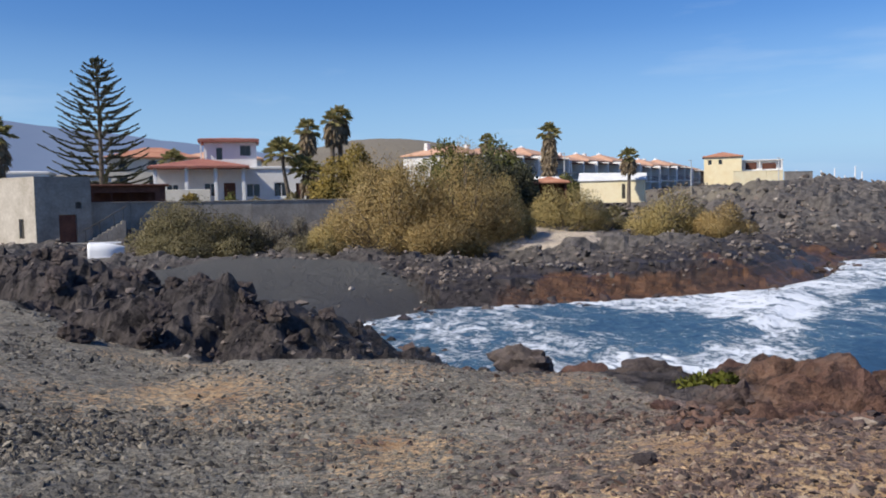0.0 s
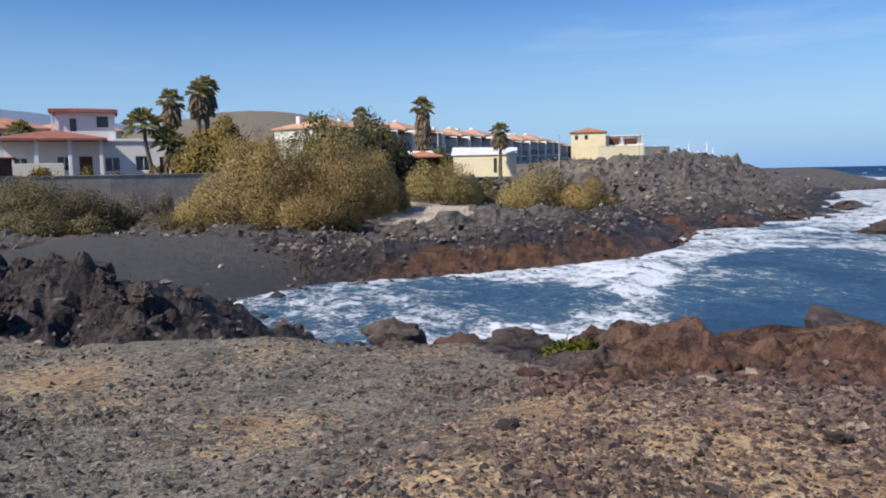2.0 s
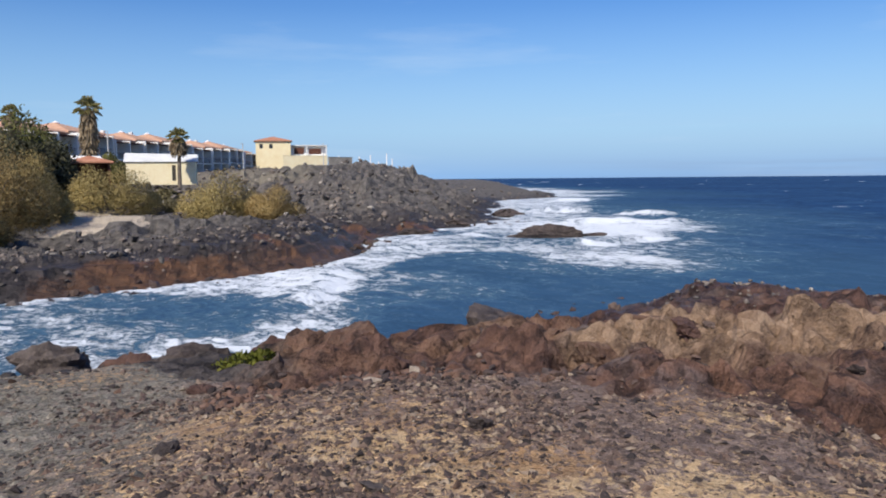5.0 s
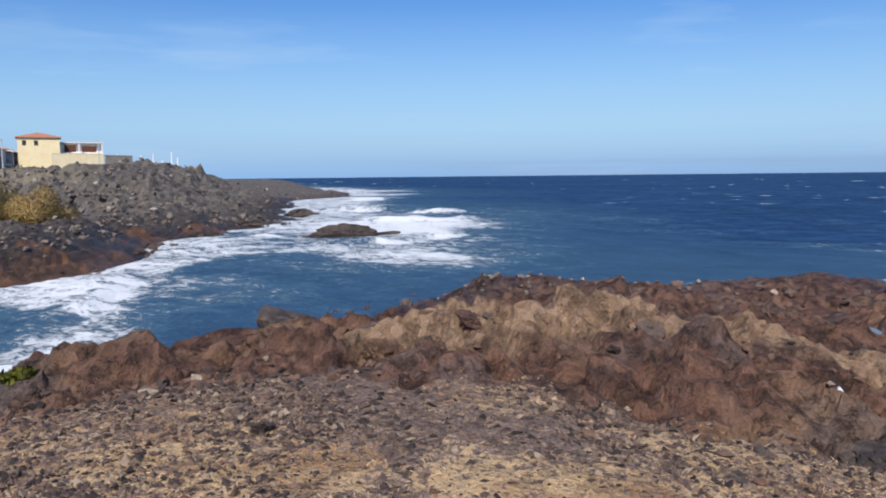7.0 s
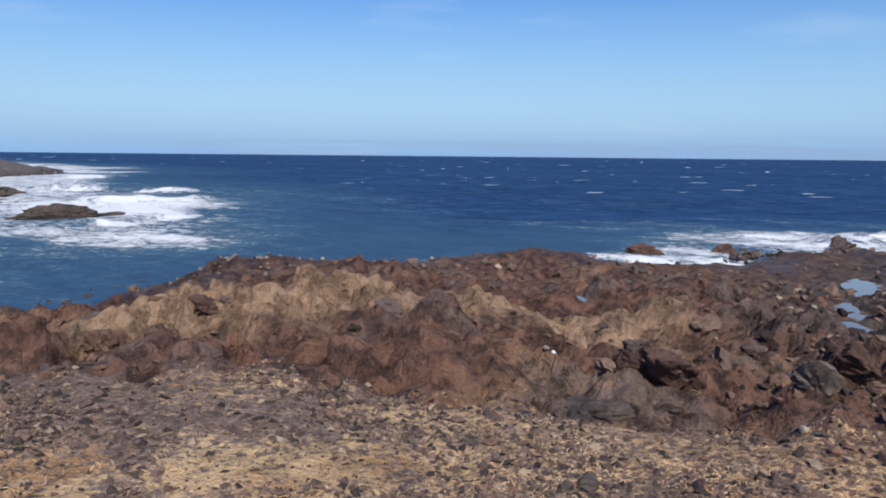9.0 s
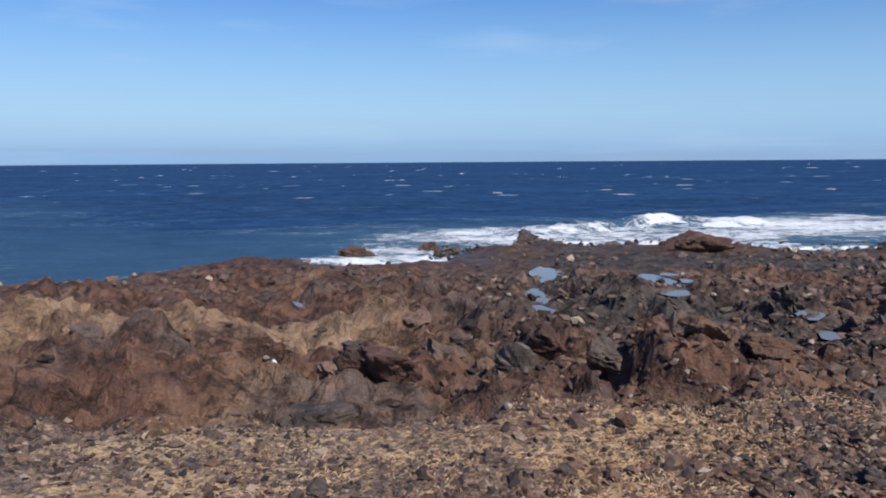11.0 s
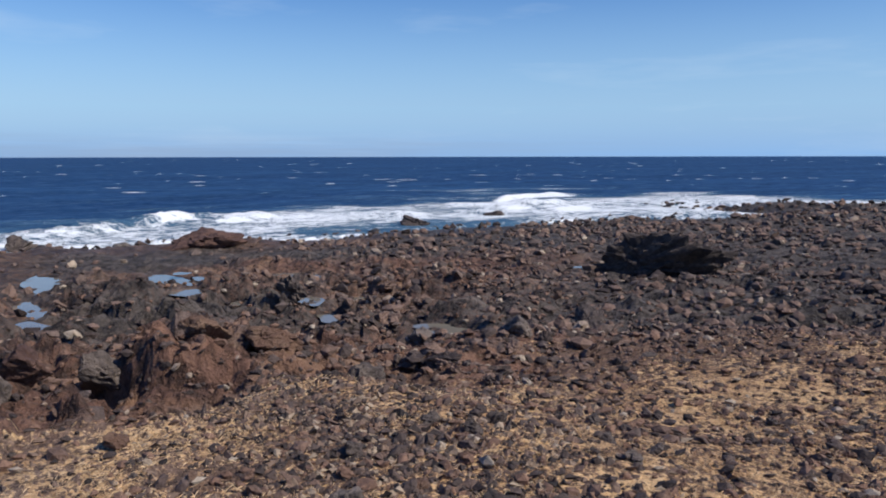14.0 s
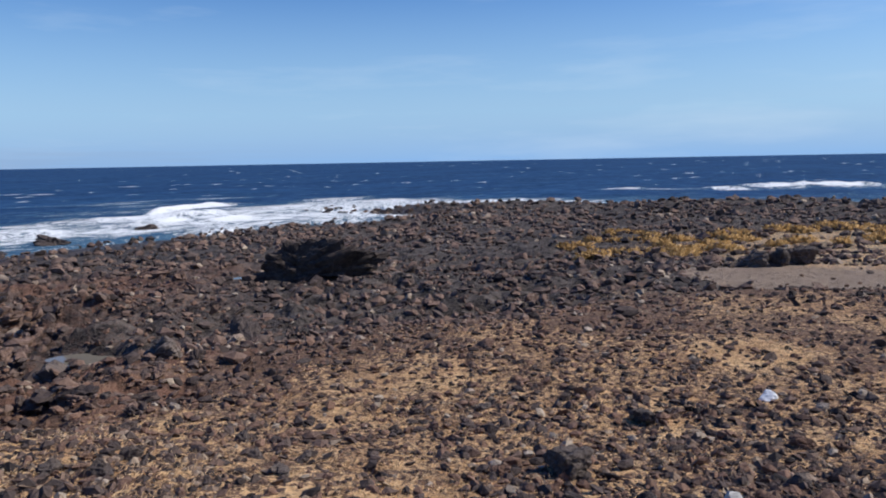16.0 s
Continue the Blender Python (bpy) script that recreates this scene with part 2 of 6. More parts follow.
def sea_material():
    m = Mat("sea_water", 0.2, 0.09)
    m.b.inputs["IOR"].default_value = 1.33
    p = m.pos
    rip = m.noise(1.3, 6, 0.62, m.stretch(p, (1.0, 0.7, 1)))
    swell = m.noise(0.10, 4, 0.55, m.stretch(p, (1.0, 0.45, 1)))
    tone = m.noise(0.03, 3, 0.5, m.stretch(p, (1.0, 0.3, 1)))
    deep = m.mix(m.ramp(tone, (0.35, 0.0), (0.65, 1.0)), (0.007, 0.030, 0.100), (0.014, 0.052, 0.142))
    # light and dark faces of swell and ripples are put into the water's colour
    deep = m.mix(m.ramp(swell, (0.4, 0.0), (0.7, 0.7)), deep, (0.005, 0.021, 0.066))
    streak = m.noise(0.42, 6, 0.68, m.stretch(p, (1.0, 0.55, 1)), 0.6)
    deep = m.mix(m.ramp(rip, (0.42, 0.0), (0.62, 0.5)), deep, (0.027, 0.074, 0.168))
    deep = m.mix(m.ramp(streak, (0.5, 0.0), (0.70, 0.75)), deep, (0.037, 0.092, 0.188))
    deep = m.mix(m.ramp(streak, (0.28, 0.8), (0.47, 0.0)), deep, (0.003, 0.014, 0.045))
    shallow = m.attr("shallow")
    c = m.mix(m.ramp(shallow, (0.2, 0.0), (1.0, 0.6)), deep, (0.044, 0.102, 0.165))
    # foam: lacy patches that the surf leaves
    lace = m.cells(0.55, "Distance", m.stretch(p, (1.0, 0.8, 1)), "SMOOTH_F1")
    lace2 = m.noise(0.75, 8, 0.72, m.stretch(p, (1.0, 0.6, 1)), 1.2)
    fo = m.math("ADD", m.attr("foam"), m.math("MULTIPLY", m.math("SUBTRACT", lace2, 0.5), 1.4))
    fo = m.math("ADD", fo, m.math("MULTIPLY", m.math("SUBTRACT", lace, 0.45), 0.25))
    fo = m.math("ADD", fo, m.math("MULTIPLY", m.math("SUBTRACT", m.noise(2.4, 7, 0.78, m.stretch(p, (1.0, 0.8, 1)), 1.2), 0.5), 1.7))
    foam = m.ramp(fo, (0.55, 0.0), (0.78, 1.0))
    veil = m.ramp(fo, (0.2, 0.0), (0.75, 0.5))
    c = m.mix(veil, c, (0.16, 0.28, 0.34))
    c = m.mix(foam, c, m.mix(m.noise(5, 4), (0.62, 0.68, 0.72), (0.86, 0.88, 0.90)))
    m.bump(m.math("ADD", rip, m.math("MULTIPLY", foam, 0.35)), 0.75, 0.28)
    nrm = m.b.inputs["Normal"].links[0].from_socket
    # wind-ruffled water: its many facets mirror only a little of the low sky
    body, gloss, mixs = m.t.nodes.new("ShaderNodeBsdfDiffuse"), m.t.nodes.new("ShaderNodeBsdfGlossy"), m.t.nodes.new("ShaderNodeMixShader")
    gloss.inputs["Roughness"].default_value = 0.22
    m.link(c, body.inputs["Color"])
    m.link(nrm, body.inputs["Normal"])
    m.link(nrm, gloss.inputs["Normal"])
    m.link(m.ramp(foam, (0.0, 0.075), (1.0, 0.01)), mixs.inputs[0])
    m.link(body.outputs[0], mixs.inputs[1])
    m.link(gloss.outputs[0], mixs.inputs[2])
    m.link(mixs.outputs[0], m.t.nodes["Material Output"].inputs["Surface"])
    return m.m


MAT = {}
MAT["land"] = land_material()
MAT["sea"] = sea_material()


# ---- land and sea: heights as functions of the plan ----
def lattice(ix, iy, seed):
    h = (ix * 374761393 + iy * 668265263 + seed * 974711) & 0xFFFFFFFF
    h = ((h ^ (h >> 13)) * 1274126177) & 0xFFFFFFFF
    return ((h ^ (h >> 16)) & 0xFFFF) / 65535.0


def vnoise(x, y, seed=0):
    x0, y0 = np.floor(x), np.floor(y)
    fx, fy = x - x0, y - y0
    ix, iy = x0.astype(np.int64), y0.astype(np.int64)
    fx, fy = fx * fx * (3 - 2 * fx), fy * fy * (3 - 2 * fy)
    a, b = lattice(ix, iy, seed), lattice(ix + 1, iy, seed)
    c, d = lattice(ix, iy + 1, seed), lattice(ix + 1, iy + 1, seed)
    return (a + (b - a) * fx) * (1 - fy) + (c + (d - c) * fx) * fy


def fbm(x, y, scale, octaves=4, seed=0, gain=0.5):
    """0..1, mean about 0.5; scale in metres."""
    s, amp, tot = 0.0, 1.0, 0.0
    for o in range(octaves):
        k = 2.03 ** o / scale
        c, sn = math.cos(o * 1.1 + 0.4), math.sin(o * 1.1 + 0.4)
        s = s + amp * vnoise((x * c - y * sn) * k + 17.3 * o, (x * sn + y * c) * k - 9.1 * o, seed + o)
        tot += amp
        amp *= gain
    return s / tot


def crust(x, y, scale, octaves=4, seed=0):
    """Knobbly lava: rounded lumps with sharp clefts between them, 0..1."""
    s, amp, tot = 0.0, 1.0, 0.0
    for o in range(octaves):
        k = 2.1 ** o / scale
        c, sn = math.cos(o * 1.9), math.sin(o * 1.9)
        n = vnoise((x * c - y * sn) * k + 5.7 * o, (x * sn + y * c) * k + 3.3 * o, seed + o)
        s = s + amp * np.abs(2 * n - 1)
        tot += amp
        amp *= 0.55
    return s / tot


def facets(x, y, scale, seed, tilt=0.7):
    """Broken rock: rounded blocks with tilted tops and a cleft between neighbours; about -0.6..0.5."""
    u = x / scale + 0.5 * (vnoise(x / scale * 1.9, y / scale * 1.9, seed + 1) - 0.5)
    v = y / scale + 0.5 * (vnoise(x / scale * 1.9 + 31, y / scale * 1.9, seed + 2) - 0.5)
    iu, iv = np.floor(u).astype(np.int64), np.floor(v).astype(np.int64)
    num, den, f1, f2 = np.zeros(x.shape), np.full(x.shape, 1e-9), np.full(x.shape, 9.0), np.full(x.shape, 9.0)
    for du in (-1, 0, 1):
        for dv in (-1, 0, 1):
            ju, jv = iu + du, iv + dv
            eu, ev = u - ju - 0.1 - 0.8 * lattice(ju, jv, seed + 3), v - jv - 0.1 - 0.8 * lattice(ju, jv, seed + 4)
            d = eu * eu + ev * ev
            w = np.exp(-11 * d)
            num = num + w * (lattice(ju, jv, seed + 5) - 0.5 + 2 * tilt * (eu * (lattice(ju, jv, seed + 6) - 0.5) + ev * (lattice(ju, jv, seed + 7) - 0.5)))
            den = den + w
            f2 = np.where(d < f1, f1, np.minimum(f2, d))
            f1 = np.minimum(f1, d)
    return num / den - 0.22 * step(0.2, 0.0, np.sqrt(f2) - np.sqrt(f1))


def step(a, b, v):
    t = np.clip((v - a) / (b - a), 0, 1)
    return t * t * (3 - 2 * t)


# the water's edge, land on its left hand when walked back from its end
SHORE = np.array([
    (420, 900), (300, 480), (206, 285), (170, 205), (135, 150), (118, 134), (92, 122), (80, 104), (63, 82), (48, 62), (36, 55.5), (27, 51),
    (20.5, 41), (16, 36.6), (11, 34.4), (5, 32.6), (0, 31.6), (-3.0, 28.6), (-3.2, 25.2), (-2.2, 22.6), (0.2, 18.6), (4, 15.6), (8, 15.2),
    (12, 16.4), (16, 18), (20, 18.6), (23, 17.2), (26, 15.0), (28.6, 12.6), (31.2, 8.6), (30.8, 4.6), (32.5, 2.2), (38, 1.4)])
SHORE = np.vstack([SHORE, np.array([
    (41.5, -3), (41.4, -9), (42.4, -13), (38.6, -16), (39.6, -22), (40.6, -30), (40.2, -38), (38, -47), (36.6, -53), (45.5, -53), (49.5, -58), (41, -67),
    (26, -71), (10, -70), (-4, -73), (-20, -71), (-60, -82), (-160, -110), (-900, -500), (-4000, -1200), (-4000, 4000), (420, 4000)])])


def shore_distance(x, y):
    """Metres to the water's edge, positive on land."""
    d2 = np.full(x.shape, 1e12)
    inside = np.zeros(x.shape, bool)
    n = len(SHORE)
    for i in range(n):
        ax, ay = SHORE[i]
        bx, by = SHORE[(i + 1) % n]
        ex, ey = bx - ax, by - ay
        t = np.clip(((x - ax) * ex + (y - ay) * ey) / (ex * ex + ey * ey), 0, 1)
        d2 = np.minimum(d2, (x - ax - t * ex) ** 2 + (y - ay - t * ey) ** 2)
        if ay != by:
            cross = ((ay > y) != (by > y)) & (x < (bx - ax) * (y - ay) / (by - ay) + ax)
            inside ^= cross
    return np.where(inside, 1, -1) * np.sqrt(d2)


# broad forms: x, y, height
FORMS = [(0, 0, 2.8), (3, 4, 2.78), (-5, 3, 2.85), (-8, 8, 2.75), (-7, -4, 2.9), (-1, 10.3, 2.25), (1.5, 9.3, 2.22), (3.0, 8.7, 2.3), (1.5, 12, 1.45), (5, 8, 2.4), (-10, 14, 2.6), (-22, 14, 3.0), (8, 3, 2.62),
         (5.5, -2, 2.5), (7, -6, 2.0), (4, -9, 2.05), (12, -8, 1.6), (9, -14, 1.4), (3, -20, 1.6), (0, -14, 2.0), (-8, -14, 2.4), (14, 2, 2.0), (14, 7, 1.9)]
FORMS += [(20, 2, 1.1), (27, 0, 0.55), (25, -12, 0.7), (23, -28, 0.8), (33, -7, 0.25), (33, -17, 0.25), (34, -29, 0.25), (33, -41, 0.35), (29, -52, 0.5), (17, -18, 1.0), (12, -24, 1.15), (10, -30, 1.3), (0, -30, 1.6), (-10, -40, 1.8), (10, -55, 1.2), (-12, -60, 1.3), (18, 11, 1.3),
          (-5, 32, 0.7), (-9, 40, 1.5), (-20, 45, 2.0), (-30, 50, 2.4), (0, 46, 1.7), (4, 40, 1.2), (10, 47, 1.9), (15, 56, 2.4), (24, 56, 2.2), (-12, 56, 2.6)]
FORMS += [(-32, 68, 4.2), (-15, 68, 4.3), (0, 66, 3.9), (15, 76, 4.2), (30, 76, 3.4), (27, 100, 4.6), (45, 105, 4.8), (60, 108, 6.6), (68, 116, 6.0), (64, 140, 6.6), (60, 175, 8.0), (0, 120, 5.2), (-40, 120, 6.0),
          (30, 160, 6.6), (-60, 60, 4.5), (-60, 0, 4.0), (-40, -40, 3.5), (40, 68, 2.4), (52, 80, 2.6), (78, 122, 3.2), (130, 210, 4.0)]
FORMS += [(-0.6, 14.6, 1.0), (3, 12.6, 1.35), (7, 12.6, 1.35), (1, 16.5, 0.5), (11, 13.6, 1.1), (14.5, 15, 0.8), (-5, 22, 1.0), (19, 7, 1.1), (24, 12, 0.7), (-14, 34, 1.4), (100, 140, 1.6), (90, 128, 1.6)]
FORMS = np.array(FORMS)


def bearing_of(x, y):
    """Degrees clockwise from +y, running on past 180 behind the standing place."""
    b = np.degrees(np.arctan2(x, y))
    return np.where(b < -90, b + 360, b)


def ridge(z, x, y, pts, fall, lump, seed):
    """Raise a rocky ridge along pts (x, y, top); fall: metres down per metre off its line."""
    best = np.full(x.shape, -99.0)
    lumps = crust(x, y, lump, 4, seed) - 0.62
    for (ax, ay, az), (bx, by, bz) in zip(pts, pts[1:]):
        ex, ey = bx - ax, by - ay
        t = np.clip(((x - ax) * ex + (y - ay) * ey) / (ex * ex + ey * ey), 0, 1)
        d = np.hypot(x - ax - t * ex, y - ay - t * ey)
        best = np.maximum(best, az + (bz - az) * t - fall * d - 0.12 * np.exp(-d))
    best = best + lumps * lump * 0.34 + 0.10 * (crust(x, y, lump * 0.34, 2, seed + 3) - 0.5)
    at = best > z - 1.0
    xa, ya = x[at], y[at]
    best[at] += lump * (0.22 * facets(xa, ya, lump * 0.9, seed + 11) + 0.085 * facets(xa, ya, lump * 0.34, seed + 21) + 0.05 * facets(xa, ya, lump * 0.17, seed + 31)) * step(-1.0, 0.2, best[at] - z[at])
    k = 0.12
    m = np.maximum(z, best)
    return m + k * np.log(np.exp((z - m) / k) + np.exp((best - m) / k))


CRAG = [(3.2, 8.7, 2.42), (4.8, 7.9, 2.80), (5.6, 7.4, 2.92), (6.3, 7.0, 3.02), (6.9, 6.4, 3.18), (7.6, 5.6, 3.18), (8.4, 4.5, 3.14), (8.8, 3.7, 3.06), (9.2, 2.7, 2.9), (9.4, 1.5, 2.7)]
OUTCROP = [(10.4, 1.2, 2.45), (8.0, -0.3, 2.42), (8.3, -1.5, 2.3), (10.4, -2.3, 2.2), (12.6, -3.2, 2.0)]
LAVA = [(-15.5, 26, 3.3), (-12.5, 22.7, 3.3), (-8.6, 18.6, 3.2), (-5.4, 16.0, 3.1), (-3.5, 14.5, 2.8), (-3.3, 14.2, 2.1)]
OUTER = [(9.5, 13.0, 1.45), (13.0, 13.6, 1.1), (19, 13.5, 0.75), (23.0, 9.0, 0.9), (23.2, 7.2, 1.45), (26.5, 5.0, 0.8), (27.5, 1.5, 0.6)]
HEAD = [(30, 66, 3.0), (42, 86, 5.8), (50, 95, 6.7), (57, 104, 8.3), (63, 110, 7.7), (67, 115, 6.6), (82, 128, 3.6)]
LEDGE = [(43, -57.5, 1.5), (38, -62, 1.7), (24, -66, 1.6), (8, -65, 1.7), (-6, -67, 1.6), (-24, -67, 1.7)]


# rain and spray pools on the rock shelf: x, y, half widths, level
POOLS = [(qx, qy, qa * 1.6, qb * 1.7) for qx, qy, qa, qb, _ in [(15.3, 3.7, 0.5, 0.28, 1.9), (15.2, 7.2, 0.35, 0.3, 1.9), (27.0, -3.0, 1.3, 0.35, 0.9), (14.1, -1.5, 0.45, 0.18, 1.6), (23.0, -6.2, 0.9, 0.3, 1.0), (20.6, -2.0, 0.7, 0.2, 1.3),
         (14.8, -6.4, 0.4, 0.2, 1.5), (11.4, -7.6, 0.45, 0.22, 1.5), (24.3, -10.2, 0.8, 0.5, 0.7), (21.0, -12.2, 0.8, 0.4, 1.0), (18.0, -9.0, 0.5, 0.25, 1.25)]]
rng0 = random.Random(17)
for _ in range(16):
    qb0, qr0 = radians(92 + 27 * rng0.random()), 12.5 + 15 * rng0.random()
    POOLS.append((qr0 * math.sin(qb0), qr0 * math.cos(qb0), 0.22 + 0.3 * rng0.random(), 0.14 + 0.2 * rng0.random()))
POOLS += [(21.6, -4.2, 0.45, 0.3), (23.9, -2.6, 0.7, 0.4), (17.3, -1.8, 0.5, 0.45), (12.7, -5.9, 0.28, 0.2), (15.4, -4.2, 0.5, 0.4), (16.8, -10.8, 0.6, 0.4), (18.1, -17.3, 0.8, 0.6), (26.5, -6.5, 1.0, 0.6)]


# mats of bleached straw on the gravel: x, y; wider farther out
STRAW = [(5.51, -7.17), (4.91, -7.59), (4.97, -6.01), (3.35, -3.76), (3.03, -4.26), (2.49, -4.48), (2.04, -5.38), (1.51, -5.0), (2.44, -7.19), (2.12, -10.14), (6.44, -4.79),
         (5.96, -1.45), (5.24, -0.76), (5.55, -1.92), (5.68, -3.33), (4.39, -1.78), (5.43, -4.0), (4.63, -1.02), (3.49, 2.49), (3.8, 1.97), (2.43, 3.48), (2.86, 3.19), (2.29, 4.13),
         (4.99, 3.51), (-0.52, 5.74), (0.74, 4.05), (1.69, 5.51), (4.22, 1.56), (5.01, -0.71), (5.14, 2.02), (-0.46, 6.5), (-2.9, 8.9), (0.4, -7.4)]
STRAW = [(qx, qy, 0.1 + 0.1 * math.hypot(qx, qy)) for qx, qy in STRAW]


def masks(x, y, d):
    r = np.hypot(x, y)
    b = bearing_of(x, y)
    n = fbm(x, y, 3.0, 4, 3) - 0.5
    nb = fbm(x, y, 14.0, 4, 8) - 0.5
    k = {}
    # trodden gravel round the standing place, out to the rocks
    lim = np.interp(b, [-90, -60, -30, -20, -6, 10, 25, 45, 60, 80, 100, 115, 140, 160, 180, 270], [22, 24, 19, 12.5, 11.8, 10.6, 7.6, 6.5, 6.3, 6.3, 6.7, 8.4, 12.5, 16, 18, 22])
    k["gravel"] = step(0.1, -0.1, (r - lim) / lim + n * np.interp(b, [20, 40, 90, 120], [0.5, 0.22, 0.22, 0.5]))
    east = np.where(r < 15, step(13, 24, b), step(20, 42, b)) * step(165, 118, b) * step(36, 26, r)
    k["red"] = np.clip(east * (0.55 + 1.3 * nb + 0.35 * step(95, 60, b)) + k["gravel"] * (step(-24, 12, b) * (0.5 + 0.7 * nb) + (0.62 + 0.6 * nb) * step(60, 95, b) * step(262, 200, b)), 0, 1)
    k["red"] = np.maximum(k["red"], 0.32 * step(0.5, 0.66, fbm(x, y, 12, 4, 25)) * step(12, 18, b) * step(46, 40, b) * step(48, 60, r) * step(170, 140, r))
    k["sand"] = step(0.25, -0.25, np.hypot((x + 8.5) / 7.5, (y - 33.5) / 8.5) - 1 + n * 0.3) * step(0.0, 1.0, d + 1.5)
    k["orange"] = (0.2 + 0.8 * step(0.42, 0.62, fbm(x, y, 2.6, 4, 23))) * step(0.35, 0.8, step(5.2, 1.6, d + 7 * n) * step(24, 30, r) * step(-2, 3, b) * step(120, 60, b) * step(90, 55, r)) * 0.9
    k["orange"] = np.maximum(k["orange"], 0.5 * step(12, 3, d + 8 * nb) * step(70, 85, b) * step(150, 110, b) * step(18, 26, r))
    k["orange"] = np.maximum(k["orange"], (0.45 + 0.9 * n) * step(4.2, 1.5, d + 4 * n) * step(1, 5, b) * step(40, 32, b) * step(25, 29, r) * step(80, 60, r))
    k["pale"] = step(0.2, -0.2, np.hypot((x - 6.4) / 4.2, (y - 51.5) / 4.2) - 1 + n * 0.9)
    k["scrub"] = step(66, 80, y - 0.25 * x + 14 * nb) * step(6, 16, d + 14 * nb) * (0.75 + nb)
    k["scrub"] = k["scrub"] * (1 - 0.8 * step(30, 50, x))
    k["scrub"] = np.maximum(k["scrub"], step(0.25, -0.1, np.abs((y + 27 + 0.25 * x) / 5.0) - 1 + n) * step(9, 4, x) * step(-60, -30, x) * 0.8 * (b > 140))
    k["dust"] = step(0.2, -0.2, np.hypot((x - 0.4) / 4.6, (y + 19.6) / 2.6) - 1 + n * 0.5)
    straw = fbm(x, y, 1.5, 4, 21)
    band = np.exp(-((r - np.interp(b, [-30, 0, 40, 70, 90, 120, 150, 180], [10.5, 8.2, 4.6, 4.8, 4.6, 5.4, 7.0, 9.0])) / 1.9) ** 2)
    dense = np.interp(b, [-40, -18, 0, 30, 60, 110, 180], [0.04, 0.08, 0.12, 0.18, 0.25, 0.32, 0.6])
    k["straw"] = np.clip(k["gravel"] * (0.05 + 0.02 * step(70, 115, b) + (0.40 + 0.06 * step(60, 110, b)) * step(0.44, 0.72, straw + dense * (0.2 + 0.8 * band) - 0.10)), 0, 1)
    for sx, sy, sr in STRAW:
        k["straw"] = np.maximum(k["straw"], k["gravel"] * (0.66 + 0.22 * step(10, 50, b) - 0.30 * step(75, 95, b) * step(128, 118, b)) * np.exp(-(np.hypot(x - sx, y - sy) / sr) ** 2) * (0.6 + 0.9 * straw))
    golden = step(0.25, -0.1, np.abs((y + 27 + 0.25 * x) / 5.0) - 1 + n) * step(11, 5, x) * step(-60, -30, x) * (b > 140)
    k["straw"] = np.maximum(k["straw"], 0.5 * golden)
    crag_line = np.full(x.shape, 99.0)
    for (ax, ay, _), (bx, by, _) in zip(CRAG[4:], CRAG[5:]):
        ex, ey = bx - ax, by - ay
        t = np.clip(((x - ax) * ex + (y - ay) * ey) / (ex * ex + ey * ey), 0, 1)
        crag_line = np.minimum(crag_line, np.hypot(x - ax - t * ex, y - ay - t * ey))
    k["tan"] = np.exp(-(crag_line / 1.05) ** 2) * (0.78 + 1.1 * nb)
    # lava turns lighter and greyer beyond about 40 m
    k["far_grey"] = step(36, 48, r) * step(75, 55, b) * step(4, 10, d)
    k["warm"] = step(70, 120, b) * step(300, 240, b)
    k["wet"] = step(0.55, 0.1, 0.06 * d + 0.5 * n) * step(14, 2, d)
    return k


LEVELS = []


